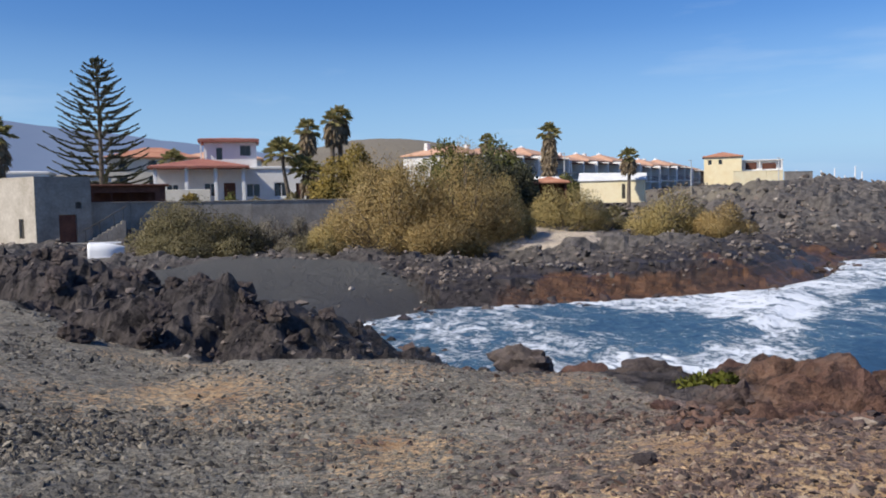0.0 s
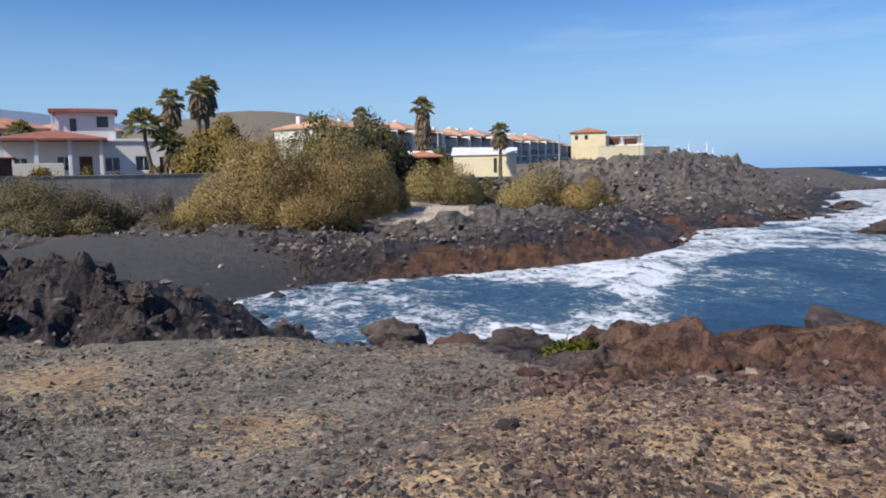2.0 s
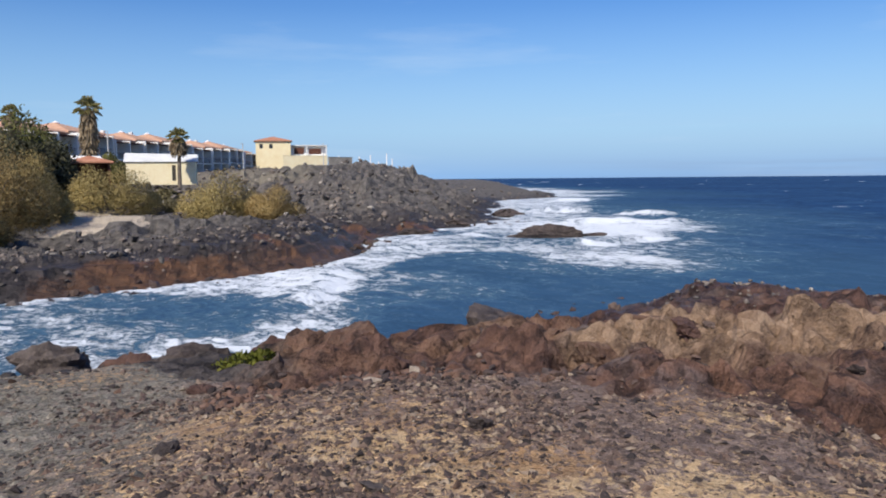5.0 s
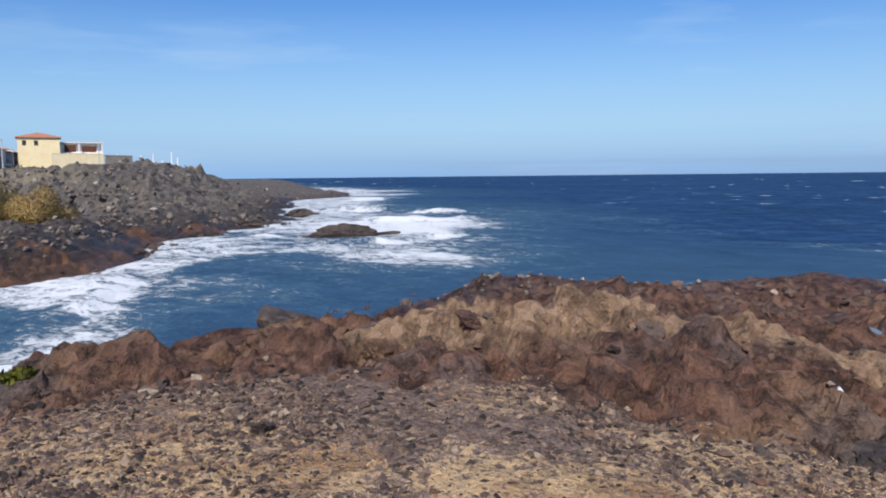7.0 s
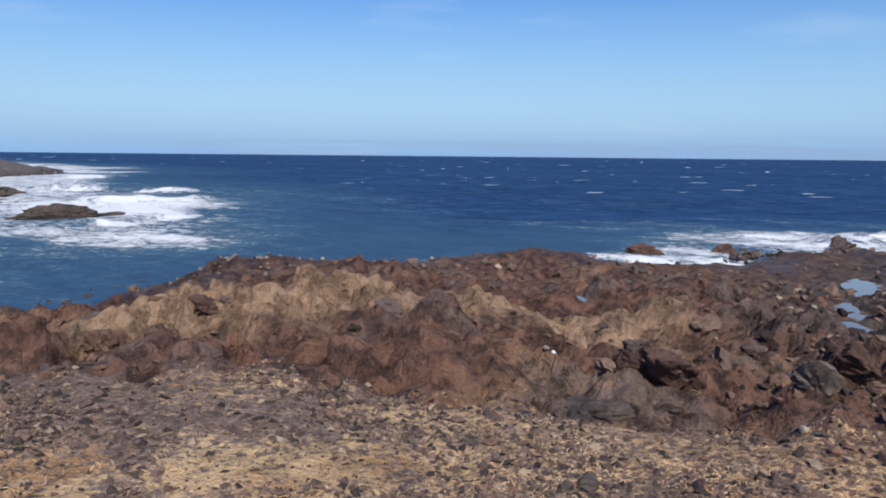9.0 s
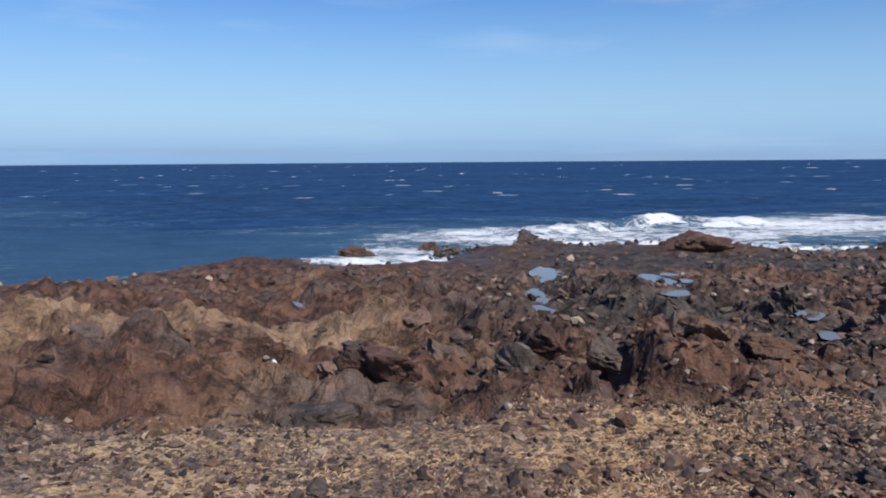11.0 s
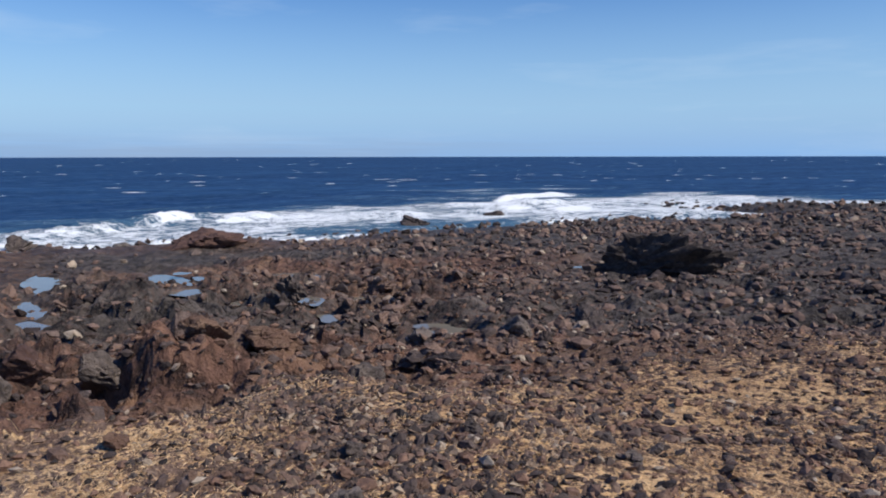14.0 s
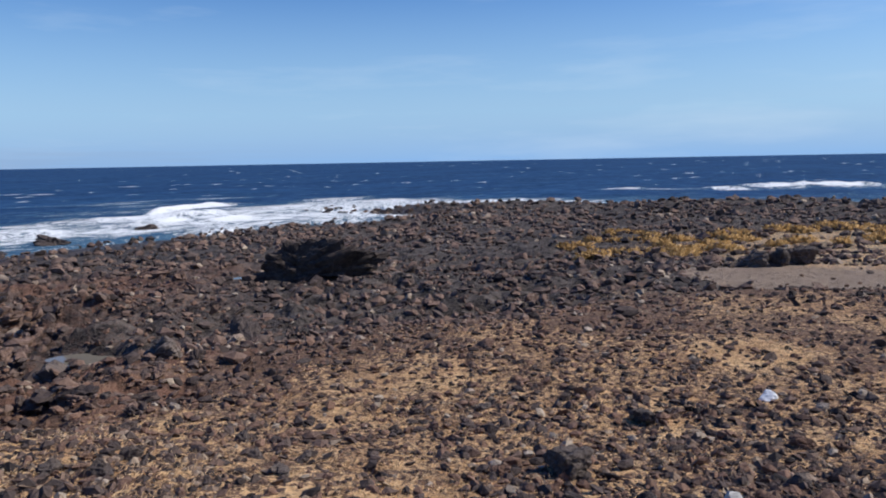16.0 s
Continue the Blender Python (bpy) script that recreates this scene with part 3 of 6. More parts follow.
def land_height(x, y, d=None, k=None):
    d = shore_distance(x, y) if d is None else d
    k = masks(x, y, d) if k is None else k
    r = np.hypot(x, y)
    num = den = 0.0
    for fx, fy, fz in FORMS:
        w = 1 / ((x - fx) ** 2 + (y - fy) ** 2 + (0.12 * math.hypot(fx, fy)) ** 2 + 0.5) ** 2
        num, den = num + w * fz, den + w
    z = num / den
    far = step(180, 1500, r)
    z = z + far * 60 * fbm(x, y, 700, 3, 5) * step(60, 700, d)
    # hill behind the houses
    z = z + 35 * np.exp(-((x + 30) / 95) ** 2 - ((y - 420) / 110) ** 2)
    z = ridge(z, x, y, CRAG, 0.52, 0.95, 31)
    z = ridge(z, x, y, OUTCROP, 0.3, 0.9, 35)
    z = ridge(z, x, y, LAVA, 0.42, 1.5, 37)
    z = ridge(z, x, y, OUTER, 0.3, 1.3, 41)
    z = ridge(z, x, y, HEAD, 0.12, 4.2, 47)
    z = ridge(z, x, y, LEDGE, 0.22, 1.6, 43)
    smooth = np.maximum(np.maximum(k["gravel"], k["sand"]), k["dust"])
    bb = bearing_of(x, y)
    rough = (0.42 + 0.58 * step(0, np.where(bb > 66, 17, 11), d)) * (1 - smooth) * (1 - 0.8 * k["pale"]) * step(900, 200, r) * (1 - 0.55 * k["scrub"])
    b = bearing_of(x, y)
    gain = (1 - 0.45 * step(116, 132, b) * step(50, 40, r)) * (1 + 0.5 * step(66, 80, b) * step(128, 112, b) * step(34, 22, r) + 0.15 * step(110, 130, b) * step(75, 60, r))
    z = z + rough * gain * (0.46 * (crust(x, y, 2.6, 5, 51) - 0.58) * step(3, 9, r) * (1 + 0.7 * step(22, 30, r) * step(52, 42, b)) + 0.20 * (crust(x, y, 0.8, 3, 57) - 0.5) + 0.05 * step(30, 18, r) * (crust(x, y, 0.3, 2, 58) - 0.5))
    near = step(42, 26, r)
    amp = rough * near * (1 - 0.4 * step(18, 30, r) * step(66, 90, bb)) * (1 - 0.6 * step(116, 132, bb)) * (1 - 0.65 * step(-7, -4, bb) * step(20, 16, bb) * step(16, 13, r))
    at = amp > 0.004
    xa, ya = x[at], y[at]
    z[at] += amp[at] * (0.50 * facets(xa, ya, 1.5, 151) + 0.24 * facets(xa, ya, 0.6, 161) + 0.09 * facets(xa, ya, 0.25, 171))
    amp = rough * (1 - near) * step(260, 150, r) * (1 - 0.7 * step(100, 120, bb))
    at = amp > 0.004
    xa, ya = x[at], y[at]
    z[at] += amp[at] * (0.5 * facets(xa, ya, 3.4, 181) + 0.34 * facets(xa, ya, 1.5, 191))
    z = z + rough * step(40, 70, r) * 1.7 * (crust(x, y, 8.0, 4, 53) - 0.42) * step(2, 12, d)
    z = z + k["gravel"] * (0.10 * (fbm(x, y, 2.2, 4, 61) - 0.5) + 0.05 * (crust(x, y, 0.35, 3, 63) - 0.4))
    for (qx, qy, qa, qb), qz in zip(POOLS, LEVELS):
        q = np.hypot((x - qx) / qa, (y - qy) / qb)
        at = q < 2.6
        if not at.any():
            continue
        xa, ya = x[at], y[at]
        w = step(1.9, 0.9, q[at] + 1.1 * (fbm(xa, ya, 0.7, 3, 77) - 0.5))
        z[at] = z[at] * (1 - w) + np.minimum(z[at], qz - 0.13 + 0.2 * crust(xa, ya, 0.5, 3, 79)) * w
    # down to the sea
    edge = np.where(k["sand"] > 0.4, step(-2, 9, d), step(-0.6, 3.2 + np.clip(r - 45, 0, 60) * 0.35, d + (1.2 + np.clip(r - 40, 0, 60) * 0.12) * (fbm(x, y, 3 + 0 * r, 4, 71) - 0.5)))
    z = np.where(d > -0.6, -0.5 + (z + 0.5) * edge, -0.5)
    # lava ledges laid one on the other behind the cove
    deep_in = 0.5 * np.clip(r - 45, 0, 60)
    ledge = step(22, 27, r) * step(150, 120, r) * step(54, 46, b) * step(0.2, 1.5, d) * step(18, 11, d - deep_in) * (1 - k["sand"])
    f = (z + 0.35 * (fbm(x, y, 7, 3, 301) - 0.5)) / 0.42
    z = z + 0.8 * ledge * 0.42 * (np.floor(f) + step(0.5, 0.95, f - np.floor(f)) - f)
    return z + np.minimum(d + 0.6, 0) * 0.25


def pool_level(qx, qy, qa, qb):
    """The low side of the rock round a pool."""
    a = np.linspace(0, math.tau, 25)[:-1]
    ring = [land_height(qx + s * qa * np.cos(a), qy + s * qb * np.sin(a)) for s in (0.3, 0.7, 1.1, 1.5)]
    return float(np.percentile(np.concatenate(ring), 30))


LEVELS = [pool_level(*q) for q in POOLS]


def polar_mesh(name, bearings, radii, heights, layers, material, centre=(0.25, -0.2)):
    """One sheet on a net of bearings (degrees clockwise from +y) and radii round the standing place."""
    bb, rr = np.meshgrid(np.radians(bearings), radii, indexing="ij")
    x, y = centre[0] + rr * np.sin(bb), centre[1] + rr * np.cos(bb)
    z, data = heights(x, y)
    nb, nr = x.shape
    co = np.stack([x, y, z], -1).reshape(-1, 3)
    i, j = np.meshgrid(np.arange(nb), np.arange(nr - 1), indexing="ij")
    i2 = (i + 1) % nb
    quads = np.stack([i * nr + j, i * nr + j + 1, i2 * nr + j + 1, i2 * nr + j], -1).reshape(-1, 4)
    me = bpy.data.meshes.new(name)
    me.vertices.add(len(co))
    me.vertices.foreach_set("co", co.astype(np.float32).ravel())
    me.loops.add(quads.size)
    me.loops.foreach_set("vertex_index", quads.astype(np.int32).ravel())
    me.polygons.add(len(quads))
    me.polygons.foreach_set("loop_start", np.arange(0, quads.size, 4, dtype=np.int32))
    soft = data["soft"].reshape(-1)[quads[:, 0]] > 0.5 if "soft" in data else np.ones(len(quads), bool)
    me.polygons.foreach_set("use_smooth", soft)
    for key in layers:
        at = me.attributes.new(key, "FLOAT", "POINT")
        at.data.foreach_set("value", np.clip(data[key], 0, 1).astype(np.float32).ravel())
    me.update(calc_edges=True)
    me.materials.append(material)
    return new(name, me)


def land_sheet(x, y):
    d = shore_distance(x, y)
    k = masks(x, y, d)
    soft = np.maximum(np.maximum(k["gravel"], k["sand"]), np.maximum(k["dust"], step(130, 150, np.hypot(x, y))))
    return land_height(x, y, d, k), {"soft": soft, **{"m_" + a: v for a, v in k.items()}}


BEARINGS = np.concatenate([np.arange(-34, 182, 0.35), np.arange(182, 326, 2.0)])
RADII = np.concatenate([[0.05, 0.6, 1.1], 1.5 * 1.0125 ** np.arange(0, 79), 4.0 * 1.0072 ** np.arange(0, 202), 17.03 * 1.0135 ** np.arange(0, 158), 142 * 1.06 ** np.arange(0, 62)])
ground = polar_mesh("ground", BEARINGS, RADII, land_sheet, ["m_gravel", "m_red", "m_sand", "m_orange", "m_pale", "m_scrub", "m_dust", "m_tan", "m_straw", "m_warm", "m_far_grey", "m_wet"], MAT["land"])
tagged(ground, "rough dark volcanic lava shore with gravel and dry grass", "ground", kind="structure")


# breakers: two ends and height
BREAKERS = [(60.9, 79.3, 69.0, 57.9, 1.3), (92.6, 110.2, 101.8, 103.9, 1.1), (32.5, 37.5, 44.0, 37.0, 0.8), (50.0, 57.6, 59.6, 48.3, 0.9), (7.9, 23.2, 16.0, 34.0, 0.55), (46.0, -3.5, 55.9, -17.4, 1.4), (33.4, 7.8, 33.2, 2.6, 0.5),
            (50.9, -12.0, 53.2, -20.1, 0.6), (49.0, -35.2, 54.8, -50.4, 0.7), (23.5, 42.7, 35.8, 48.8, 0.6), (59.1, -36.3, 51.2, -50.1, 0.6), (22.3, -111.9, 4.7, -127.7, 1.0)]


def sea_sheet(x, y):
    d = -shore_distance(x, y)
    r = np.hypot(x, y)
    b = bearing_of(x, y)
    open_sea = step(2, 30, d)
    z = 0.10 * (fbm(x, y * 0.6, 4, 4, 81) - 0.5) + open_sea * 0.55 * (fbm(x, y * 0.45, 16, 4, 83) - 0.5)
    n1, n2 = fbm(x, y * 0.6, 9, 5, 85) - 0.5, fbm(x, y, 28, 4, 87) - 0.5
    # surf along the rocks, wide where the bottom is shallow
    wide = np.interp(b, [-20, 0, 14, 24, 30, 40, 50, 62, 76, 84, 100, 125, 140, 150, 180], [26, 26, 27, 20, 14, 26, 18, 1.5, 2.5, 9, 13, 30, 40, 14, 10])
    inner = step(22, 32, b) * step(70, 60, b)
    wide = wide * (1 - inner) + inner * (0.25 + wide * step(38, 52, r))
    calm = inner * step(40, 30, r)
    foam = (0.76 + 0.10 * step(30, 20, b) - 0.24 * step(14, 2, b)) * step(1.25, 0.1, d / wide + 2.4 * n1 + 0.7 * n2)
    foam = foam * (1 - calm)
    foam = np.maximum(foam, 0.42 * step(0.4, 0.7, fbm(x, y * 0.5, 6, 4, 86)) * step(60, 15, d) * step(150, 60, r))
    # white water round the outlying rocks
    isl = np.hypot((b - 44.5 + 2 * np.log(r / 60)) / 11, np.log(np.maximum(r, 1) / 66) / 0.6)
    foam = np.maximum(foam, 0.90 * step(1.2, 0.2, isl + 1.3 * n1 + 0.6 * n2))
    foam = np.maximum(foam, 0.5 * step(1.7, 0.5, isl + 1.0 * n1))
    # breaking crests, rolled up in rows that follow the shore
    for off, hi, b0, b1, seed in ((7, 0.5, 78, 100, 93), (15, 0.35, 100, 146, 94), (8, 0.3, 104, 140, 95), (40, 0.9, 30, 44, 96), (36, 0.5, 150, 182, 97)):
        line = d - off - 7 * (fbm(x, y, 22, 3, seed) - 0.5)
        on = step(b0, b0 + 5, b) * step(b1, b1 - 5, b) * step(0.42, 0.6, fbm(x, y, 12, 2, seed + 7))
        crest = np.exp(-(line / np.where(line > 0, 1.6, 0.7)) ** 2) * on
        z = z + hi * crest * (0.6 + 0.8 * (fbm(x, y, 0.9, 3, seed + 3)))
        foam = np.maximum(foam, 1.05 * np.exp(-(line / np.where(line > 0, 1.0, 3.0)) ** 2) * on)
    # single breakers
    for ax, ay, bx, by, hi in BREAKERS:
        ex, ey = bx - ax, by - ay
        ln = math.hypot(ex, ey)
        t = ((x - ax) * ex + (y - ay) * ey) / ln ** 2
        side = ((x - ax) * ey - (y - ay) * ex) / ln
        side = side * math.copysign(1, ax * ey - ay * ex) + 2.4 * (fbm(x, y, 7, 3, int(ax) + 300) - 0.5)
        on = step(-0.25, 0.25, t) * step(1.25, 0.75, t) * (0.35 + 0.65 * step(0.3, 0.55, fbm(x, y, 3.2, 3, int(ax) + 310)))
        wd = 0.5 + 0.012 * r
        z = z + 0.5 * hi * on * np.exp(-(side / np.where(side > 0, 1.6 * wd, 0.7 * wd)) ** 2) * (0.65 + 0.7 * fbm(x, y, 0.8, 3, 320))
        foam = np.maximum(foam, on * (0.95 * np.exp(-((side + 0.6 * wd) / (1.7 * wd)) ** 2)))
        foam = np.maximum(foam, on * 0.62 * np.exp(-((side + 3 * wd) / (3.5 * wd)) ** 2))
    # white caps far out
    caps = fbm(x, y * 0.75, 4.0, 3, 99)
    foam = np.maximum(foam, 0.9 * step(0.77, 0.83, caps + 0.03 * n2) * step(20, 60, d) * step(2600, 500, r))
    z = np.where(d < 0, -0.25, z * step(-0.5, 1.5, d) + 0.02)
    return z, {"foam": foam, "shallow": step(26 + 40 * step(75, 55, b), 3, d + 22 * n2)}


SEA_R = np.concatenate([[14.0], 15 * 1.0155 ** np.arange(0, 194), 297 * 1.045 ** np.arange(0, 64)])
sea = polar_mesh("water", np.concatenate([np.arange(-12, 183, 0.4), np.arange(183, 348, 3.0)]), SEA_R, sea_sheet, ["foam", "shallow"], MAT["sea"])
tagged(sea, "deep blue sea with white surf against the rocks", "sea", kind="structure")

# still water in the pools
pool_mat = Mat("pool_water", 0.06, 0.5)
pool_mat.color(pool_mat.mix(pool_mat.noise(3), (0.13, 0.12, 0.10), (0.20, 0.18, 0.15)))
pool_mat.b.inputs["IOR"].default_value = 1.33
MAT["pool"] = pool_mat.m
for (qx, qy, qa, qb), qz in zip(POOLS, LEVELS):
    bm = bmesh.new()
    bm.faces.new([bm.verts.new((qx + qa * math.cos(a * math.tau / 40) * (1.05 + 0.2 * math.sin(a * math.tau / 20 + qx)), qy + qb * math.sin(a * math.tau / 40) * (1.05 + 0.2 * math.cos(a * math.tau / 13.33 + qy)), qz - 0.035)) for a in range(40)])
    me = bpy.data.meshes.new("rock_pool")
    bm.to_mesh(me)
    bm.free()
    me.materials.append(MAT["pool"])
    tagged(new("rock_pool", me), "small still pool reflecting sky in dark rock", "pool", "pools on the rock shelf")

# ---- builders ----
def mesh_of(name, verts, faces, mats, smooth=False, index=None):
    me = bpy.data.meshes.new(name)
    me.from_pydata([tuple(v) for v in verts], [], [tuple(f) for f in faces])
    for m in (mats if isinstance(mats, (list, tuple)) else [mats]):
        me.materials.append(m)
    if index is not None:
        me.polygons.foreach_set("material_index", np.asarray(index, np.int32))
    if smooth:
        me.polygons.foreach_set("use_smooth", np.ones(len(me.polygons), bool))
    me.update()
    return me


def fast_mesh(name, co, tris, mat, smooth=False, normals=None):
    """A mesh of triangles from arrays."""
    me = bpy.data.meshes.new(name)
    me.vertices.add(len(co))
    me.vertices.foreach_set("co", np.asarray(co, np.float32).ravel())
    me.loops.add(tris.size)
    me.loops.foreach_set("vertex_index", np.asarray(tris, np.int32).ravel())
    me.polygons.add(len(tris))
    me.polygons.foreach_set("loop_start", np.arange(0, tris.size, 3, dtype=np.int32))
    me.polygons.foreach_set("use_smooth", np.full(len(tris), smooth))
    me.update(calc_edges=True)
    if normals is not None:
        me.normals_split_custom_set_from_vertices(normals.tolist())
    me.materials.append(mat)
    return me


def part(name, bm, material, parent, label=""):
    me = bpy.data.meshes.new(name)
    bm.to_mesh(me)
    bm.free()
    me.materials.append(material)
    ob = new(name, me)
    ob.parent = parent
    return tagged(ob, label)


def part_mesh(name, me, parent, label=""):
    ob = new(name, me)
    ob.parent = parent
    return tagged(ob, label)


def thing(name, m, label, category, group=""):
    ob = new(name)
    ob.empty_display_size = 0.3
    ob.matrix_world = m
    return tagged(ob, label, category, group)


def box(bm, x0, x1, y0, y1, z0, z1, bevel=0.0):
    vs = [bm.verts.new(p) for p in ((x0, y0, z0), (x1, y0, z0), (x1, y1, z0), (x0, y1, z0), (x0, y0, z1), (x1, y0, z1), (x1, y1, z1), (x0, y1, z1))]
    fs = [bm.faces.new([vs[i] for i in q]) for q in ((3, 2, 1, 0), (4, 5, 6, 7), (0, 1, 5, 4), (1, 2, 6, 5), (2, 3, 7, 6), (3, 0, 4, 7))]
    if bevel:
        es = list({e for f in fs for e in f.edges})
        bmesh.ops.bevel(bm, geom=es, offset=bevel, segments=1, affect="EDGES")
    return bm


def boxes(*specs, bevel=0.0):
    bm = bmesh.new()
    for s in specs:
        box(bm, *s, bevel=bevel)
    return bm


def slab_with_holes(x0, x1, z0, z1, y0, y1, holes):
    """A wall that stands along x between y0 and y1, with openings (xa, xb, za, zb) right through it."""
    xs = sorted({x0, x1, *[v for h in holes for v in h[:2]]})
    zs = sorted({z0, z1, *[v for h in holes for v in h[2:]]})
    bm = bmesh.new()
    for a, b in zip(xs, xs[1:]):
        for c, d in zip(zs, zs[1:]):
            mx, mz = (a + b) / 2, (c + d) / 2
            if not any(h[0] < mx < h[1] and h[2] < mz < h[3] for h in holes):
                box(bm, a, b, y0, y1, c, d)
    bmesh.ops.remove_doubles(bm, verts=bm.verts, dist=1e-4)
    seen = {}
    for f in bm.faces:
        key = tuple(round(v, 3) for v in f.calc_center_median())
        seen.setdefault(key, []).append(f)
    twins = [f for fs in seen.values() if len(fs) > 1 for f in fs]
    bmesh.ops.delete(bm, geom=twins, context="FACES")
    return bm


def tube(pts, r0, r1, sides=8, bm=None):
    """A tapered round bar along pts."""
    bm = bm or bmesh.new()
    pts = [Vector(p) for p in pts]
    rings = []
    for i, p in enumerate(pts):
        a = (pts[min(i + 1, len(pts) - 1)] - pts[max(i - 1, 0)]).normalized()
        u = a.cross(Vector((0.3, 0.9, 0.2))).normalized()
        v = a.cross(u)
        r = r0 + (r1 - r0) * i / max(1, len(pts) - 1)
        rings.append([bm.verts.new(p + r * (math.cos(k * math.tau / sides) * u + math.sin(k * math.tau / sides) * v)) for k in range(sides)])
    for a, b in zip(rings, rings[1:]):
        for k in range(sides):
            bm.faces.new((a[k], a[(k + 1) % sides], b[(k + 1) % sides], b[k]))
    bm.faces.new(rings[0][::-1])
    bm.faces.new(rings[-1])
    return bm


def gz(x, y):
    """Height of the land at one place."""
    return float(land_height(np.array([float(x)]), np.array([float(y)]))[0])


def polar(bearing, r):
    return r * math.sin(radians(bearing)), r * math.cos(radians(bearing))


# ---- materials of the things ----
def stone_material(name, dark, mid, light, red):
    m = Mat(name, 0.88, 0.25)
    n1, n2 = m.noise(7, 5, 0.7), m.noise(45, 4, 0.7)
    r = m.island()
    c = m.ramp(r, (0.0, dark), (0.38, mid), (0.62, red), (0.95, red), (0.985, light))
    c = m.mix(0.7, c, m.ramp(n1, (0.3, 0.2), (0.72, 0.85)), "SOFT_LIGHT")
    c = m.mix(0.5, c, m.ramp(n2, (0.3, 0.2), (0.7, 0.8)), "SOFT_LIGHT")
    m.color(c)
    m.bump(m.math("ADD", n1, m.math("MULTIPLY", n2, 0.5)), 0.9, 0.03)
    return m.m


def pebble_material(name, *tones):
    """Loose pebbles of mixed colours, one tone a stone."""
    m = Mat(name, 0.88, 0.25)
    n1 = m.noise(40, 4, 0.7)
    c = m.ramp(m.island(), *[(k / (len(tones) - 1), t) for k, t in enumerate(tones)])
    m.color(m.mix(0.5, c, m.ramp(n1, (0.3, 0.2), (0.7, 0.8)), "SOFT_LIGHT"))
    m.bump(n1, 0.8, 0.015)
    return m.m


def boulder_material(name, a, b, c2):
    m = Mat(name, 0.88, 0.25)
    n0, n1, n2 = m.noise(1.2, 4), m.noise(6, 6, 0.7), m.noise(40, 4, 0.7)
    c = m.mix(m.ramp(n0, (0.35, 0.0), (0.65, 1.0)), a, b)
    c = m.mix(m.ramp(n1, (0.45, 0.0), (0.75, 0.8)), c, c2)
    c = m.mix(0.35, c, m.ramp(m.random(), (0.0, 0.25), (1.0, 0.8)), "SOFT_LIGHT")
    c = m.mix(0.5, c, m.ramp(n2, (0.3, 0.2), (0.7, 0.8)), "SOFT_LIGHT")
    m.color(c)
    m.bump(m.math("ADD", n1, m.math("MULTIPLY", n2, 0.4)), 1.0, 0.06)
    return m.m


MAT["gravel_stone"] = pebble_material("gravel_stone", (0.030, 0.027, 0.025), (0.055, 0.050, 0.044), (0.090, 0.081, 0.069), (0.140, 0.123, 0.098), (0.195, 0.165, 0.122), (0.32, 0.285, 0.225))
MAT["earthy_stone"] = pebble_material("earthy_stone", (0.026, 0.021, 0.020), (0.050, 0.038, 0.035), (0.085, 0.060, 0.051), (0.130, 0.084, 0.066), (0.175, 0.120, 0.088), (0.32, 0.25, 0.18))
MAT["wet_stone"] = stone_material("wet_stone", (0.016, 0.014, 0.014), (0.050, 0.042, 0.040), (0.12, 0.10, 0.085), (0.085, 0.055, 0.040))
MAT["wet_stone"].node_tree.nodes["Principled BSDF"].inputs["Roughness"].default_value = 0.45
MAT["brown_lava_stone"] = stone_material("brown_lava_stone", (0.030, 0.022, 0.021), (0.110, 0.082, 0.071), (0.36, 0.29, 0.22), (0.155, 0.102, 0.080))
MAT["grey_lava_stone"] = stone_material("grey_lava_stone", (0.042, 0.037, 0.034), (0.155, 0.136, 0.121), (0.42, 0.37, 0.31), (0.195, 0.158, 0.131))
MAT["lava_stone"] = stone_material("lava_stone", (0.026, 0.020, 0.020), (0.090, 0.066, 0.058), (0.34, 0.28, 0.22), (0.165, 0.098, 0.070))
MAT["black_rock"] = boulder_material("black_rock", (0.034, 0.027, 0.026), (0.088, 0.069, 0.063), (0.165, 0.13, 0.108))
MAT["grey_rock"] = boulder_material("grey_rock", (0.055, 0.044, 0.041), (0.125, 0.100, 0.088), (0.22, 0.175, 0.145))
MAT["red_rock"] = boulder_material("red_rock", (0.090, 0.052, 0.040), (0.175, 0.102, 0.068), (0.26, 0.175, 0.12))
MAT["dark_red_rock"] = boulder_material("dark_red_rock", (0.050, 0.029, 0.026), (0.105, 0.058, 0.046), (0.165, 0.098, 0.072))
MAT["terrace_wall"] = plain("terrace_wall", (0.68, 0.65, 0.60), (0.80, 0.77, 0.71), 0.8, 0.85)
MAT["straw"] = plain("straw", (0.48, 0.320, 0.180), (0.78, 0.575, 0.36), 2.0)
MAT["white_wall"] = plain("white_wall", (0.72, 0.70, 0.66), (0.82, 0.80, 0.76), 0.8, 0.85)
MAT["cream_wall"] = plain("cream_wall", (0.60, 0.55, 0.45), (0.72, 0.66, 0.54), 0.8, 0.85)
MAT["yellow_wall"] = plain("yellow_wall", (0.79, 0.65, 0.39), (0.86, 0.75, 0.49), 0.8, 0.85)
MAT["grey_render"] = plain("grey_render", (0.205, 0.180, 0.150), (0.36, 0.318, 0.262), 0.7, 0.9, 0.5)
MAT["pale_render"] = plain("pale_render", (0.36, 0.31, 0.24), (0.56, 0.50, 0.41), 0.8, 0.9, 0.5)
MAT["terracotta"] = plain("terracotta", (0.38, 0.16, 0.095), (0.50, 0.25, 0.155), 0.9, 0.85, 0.3)
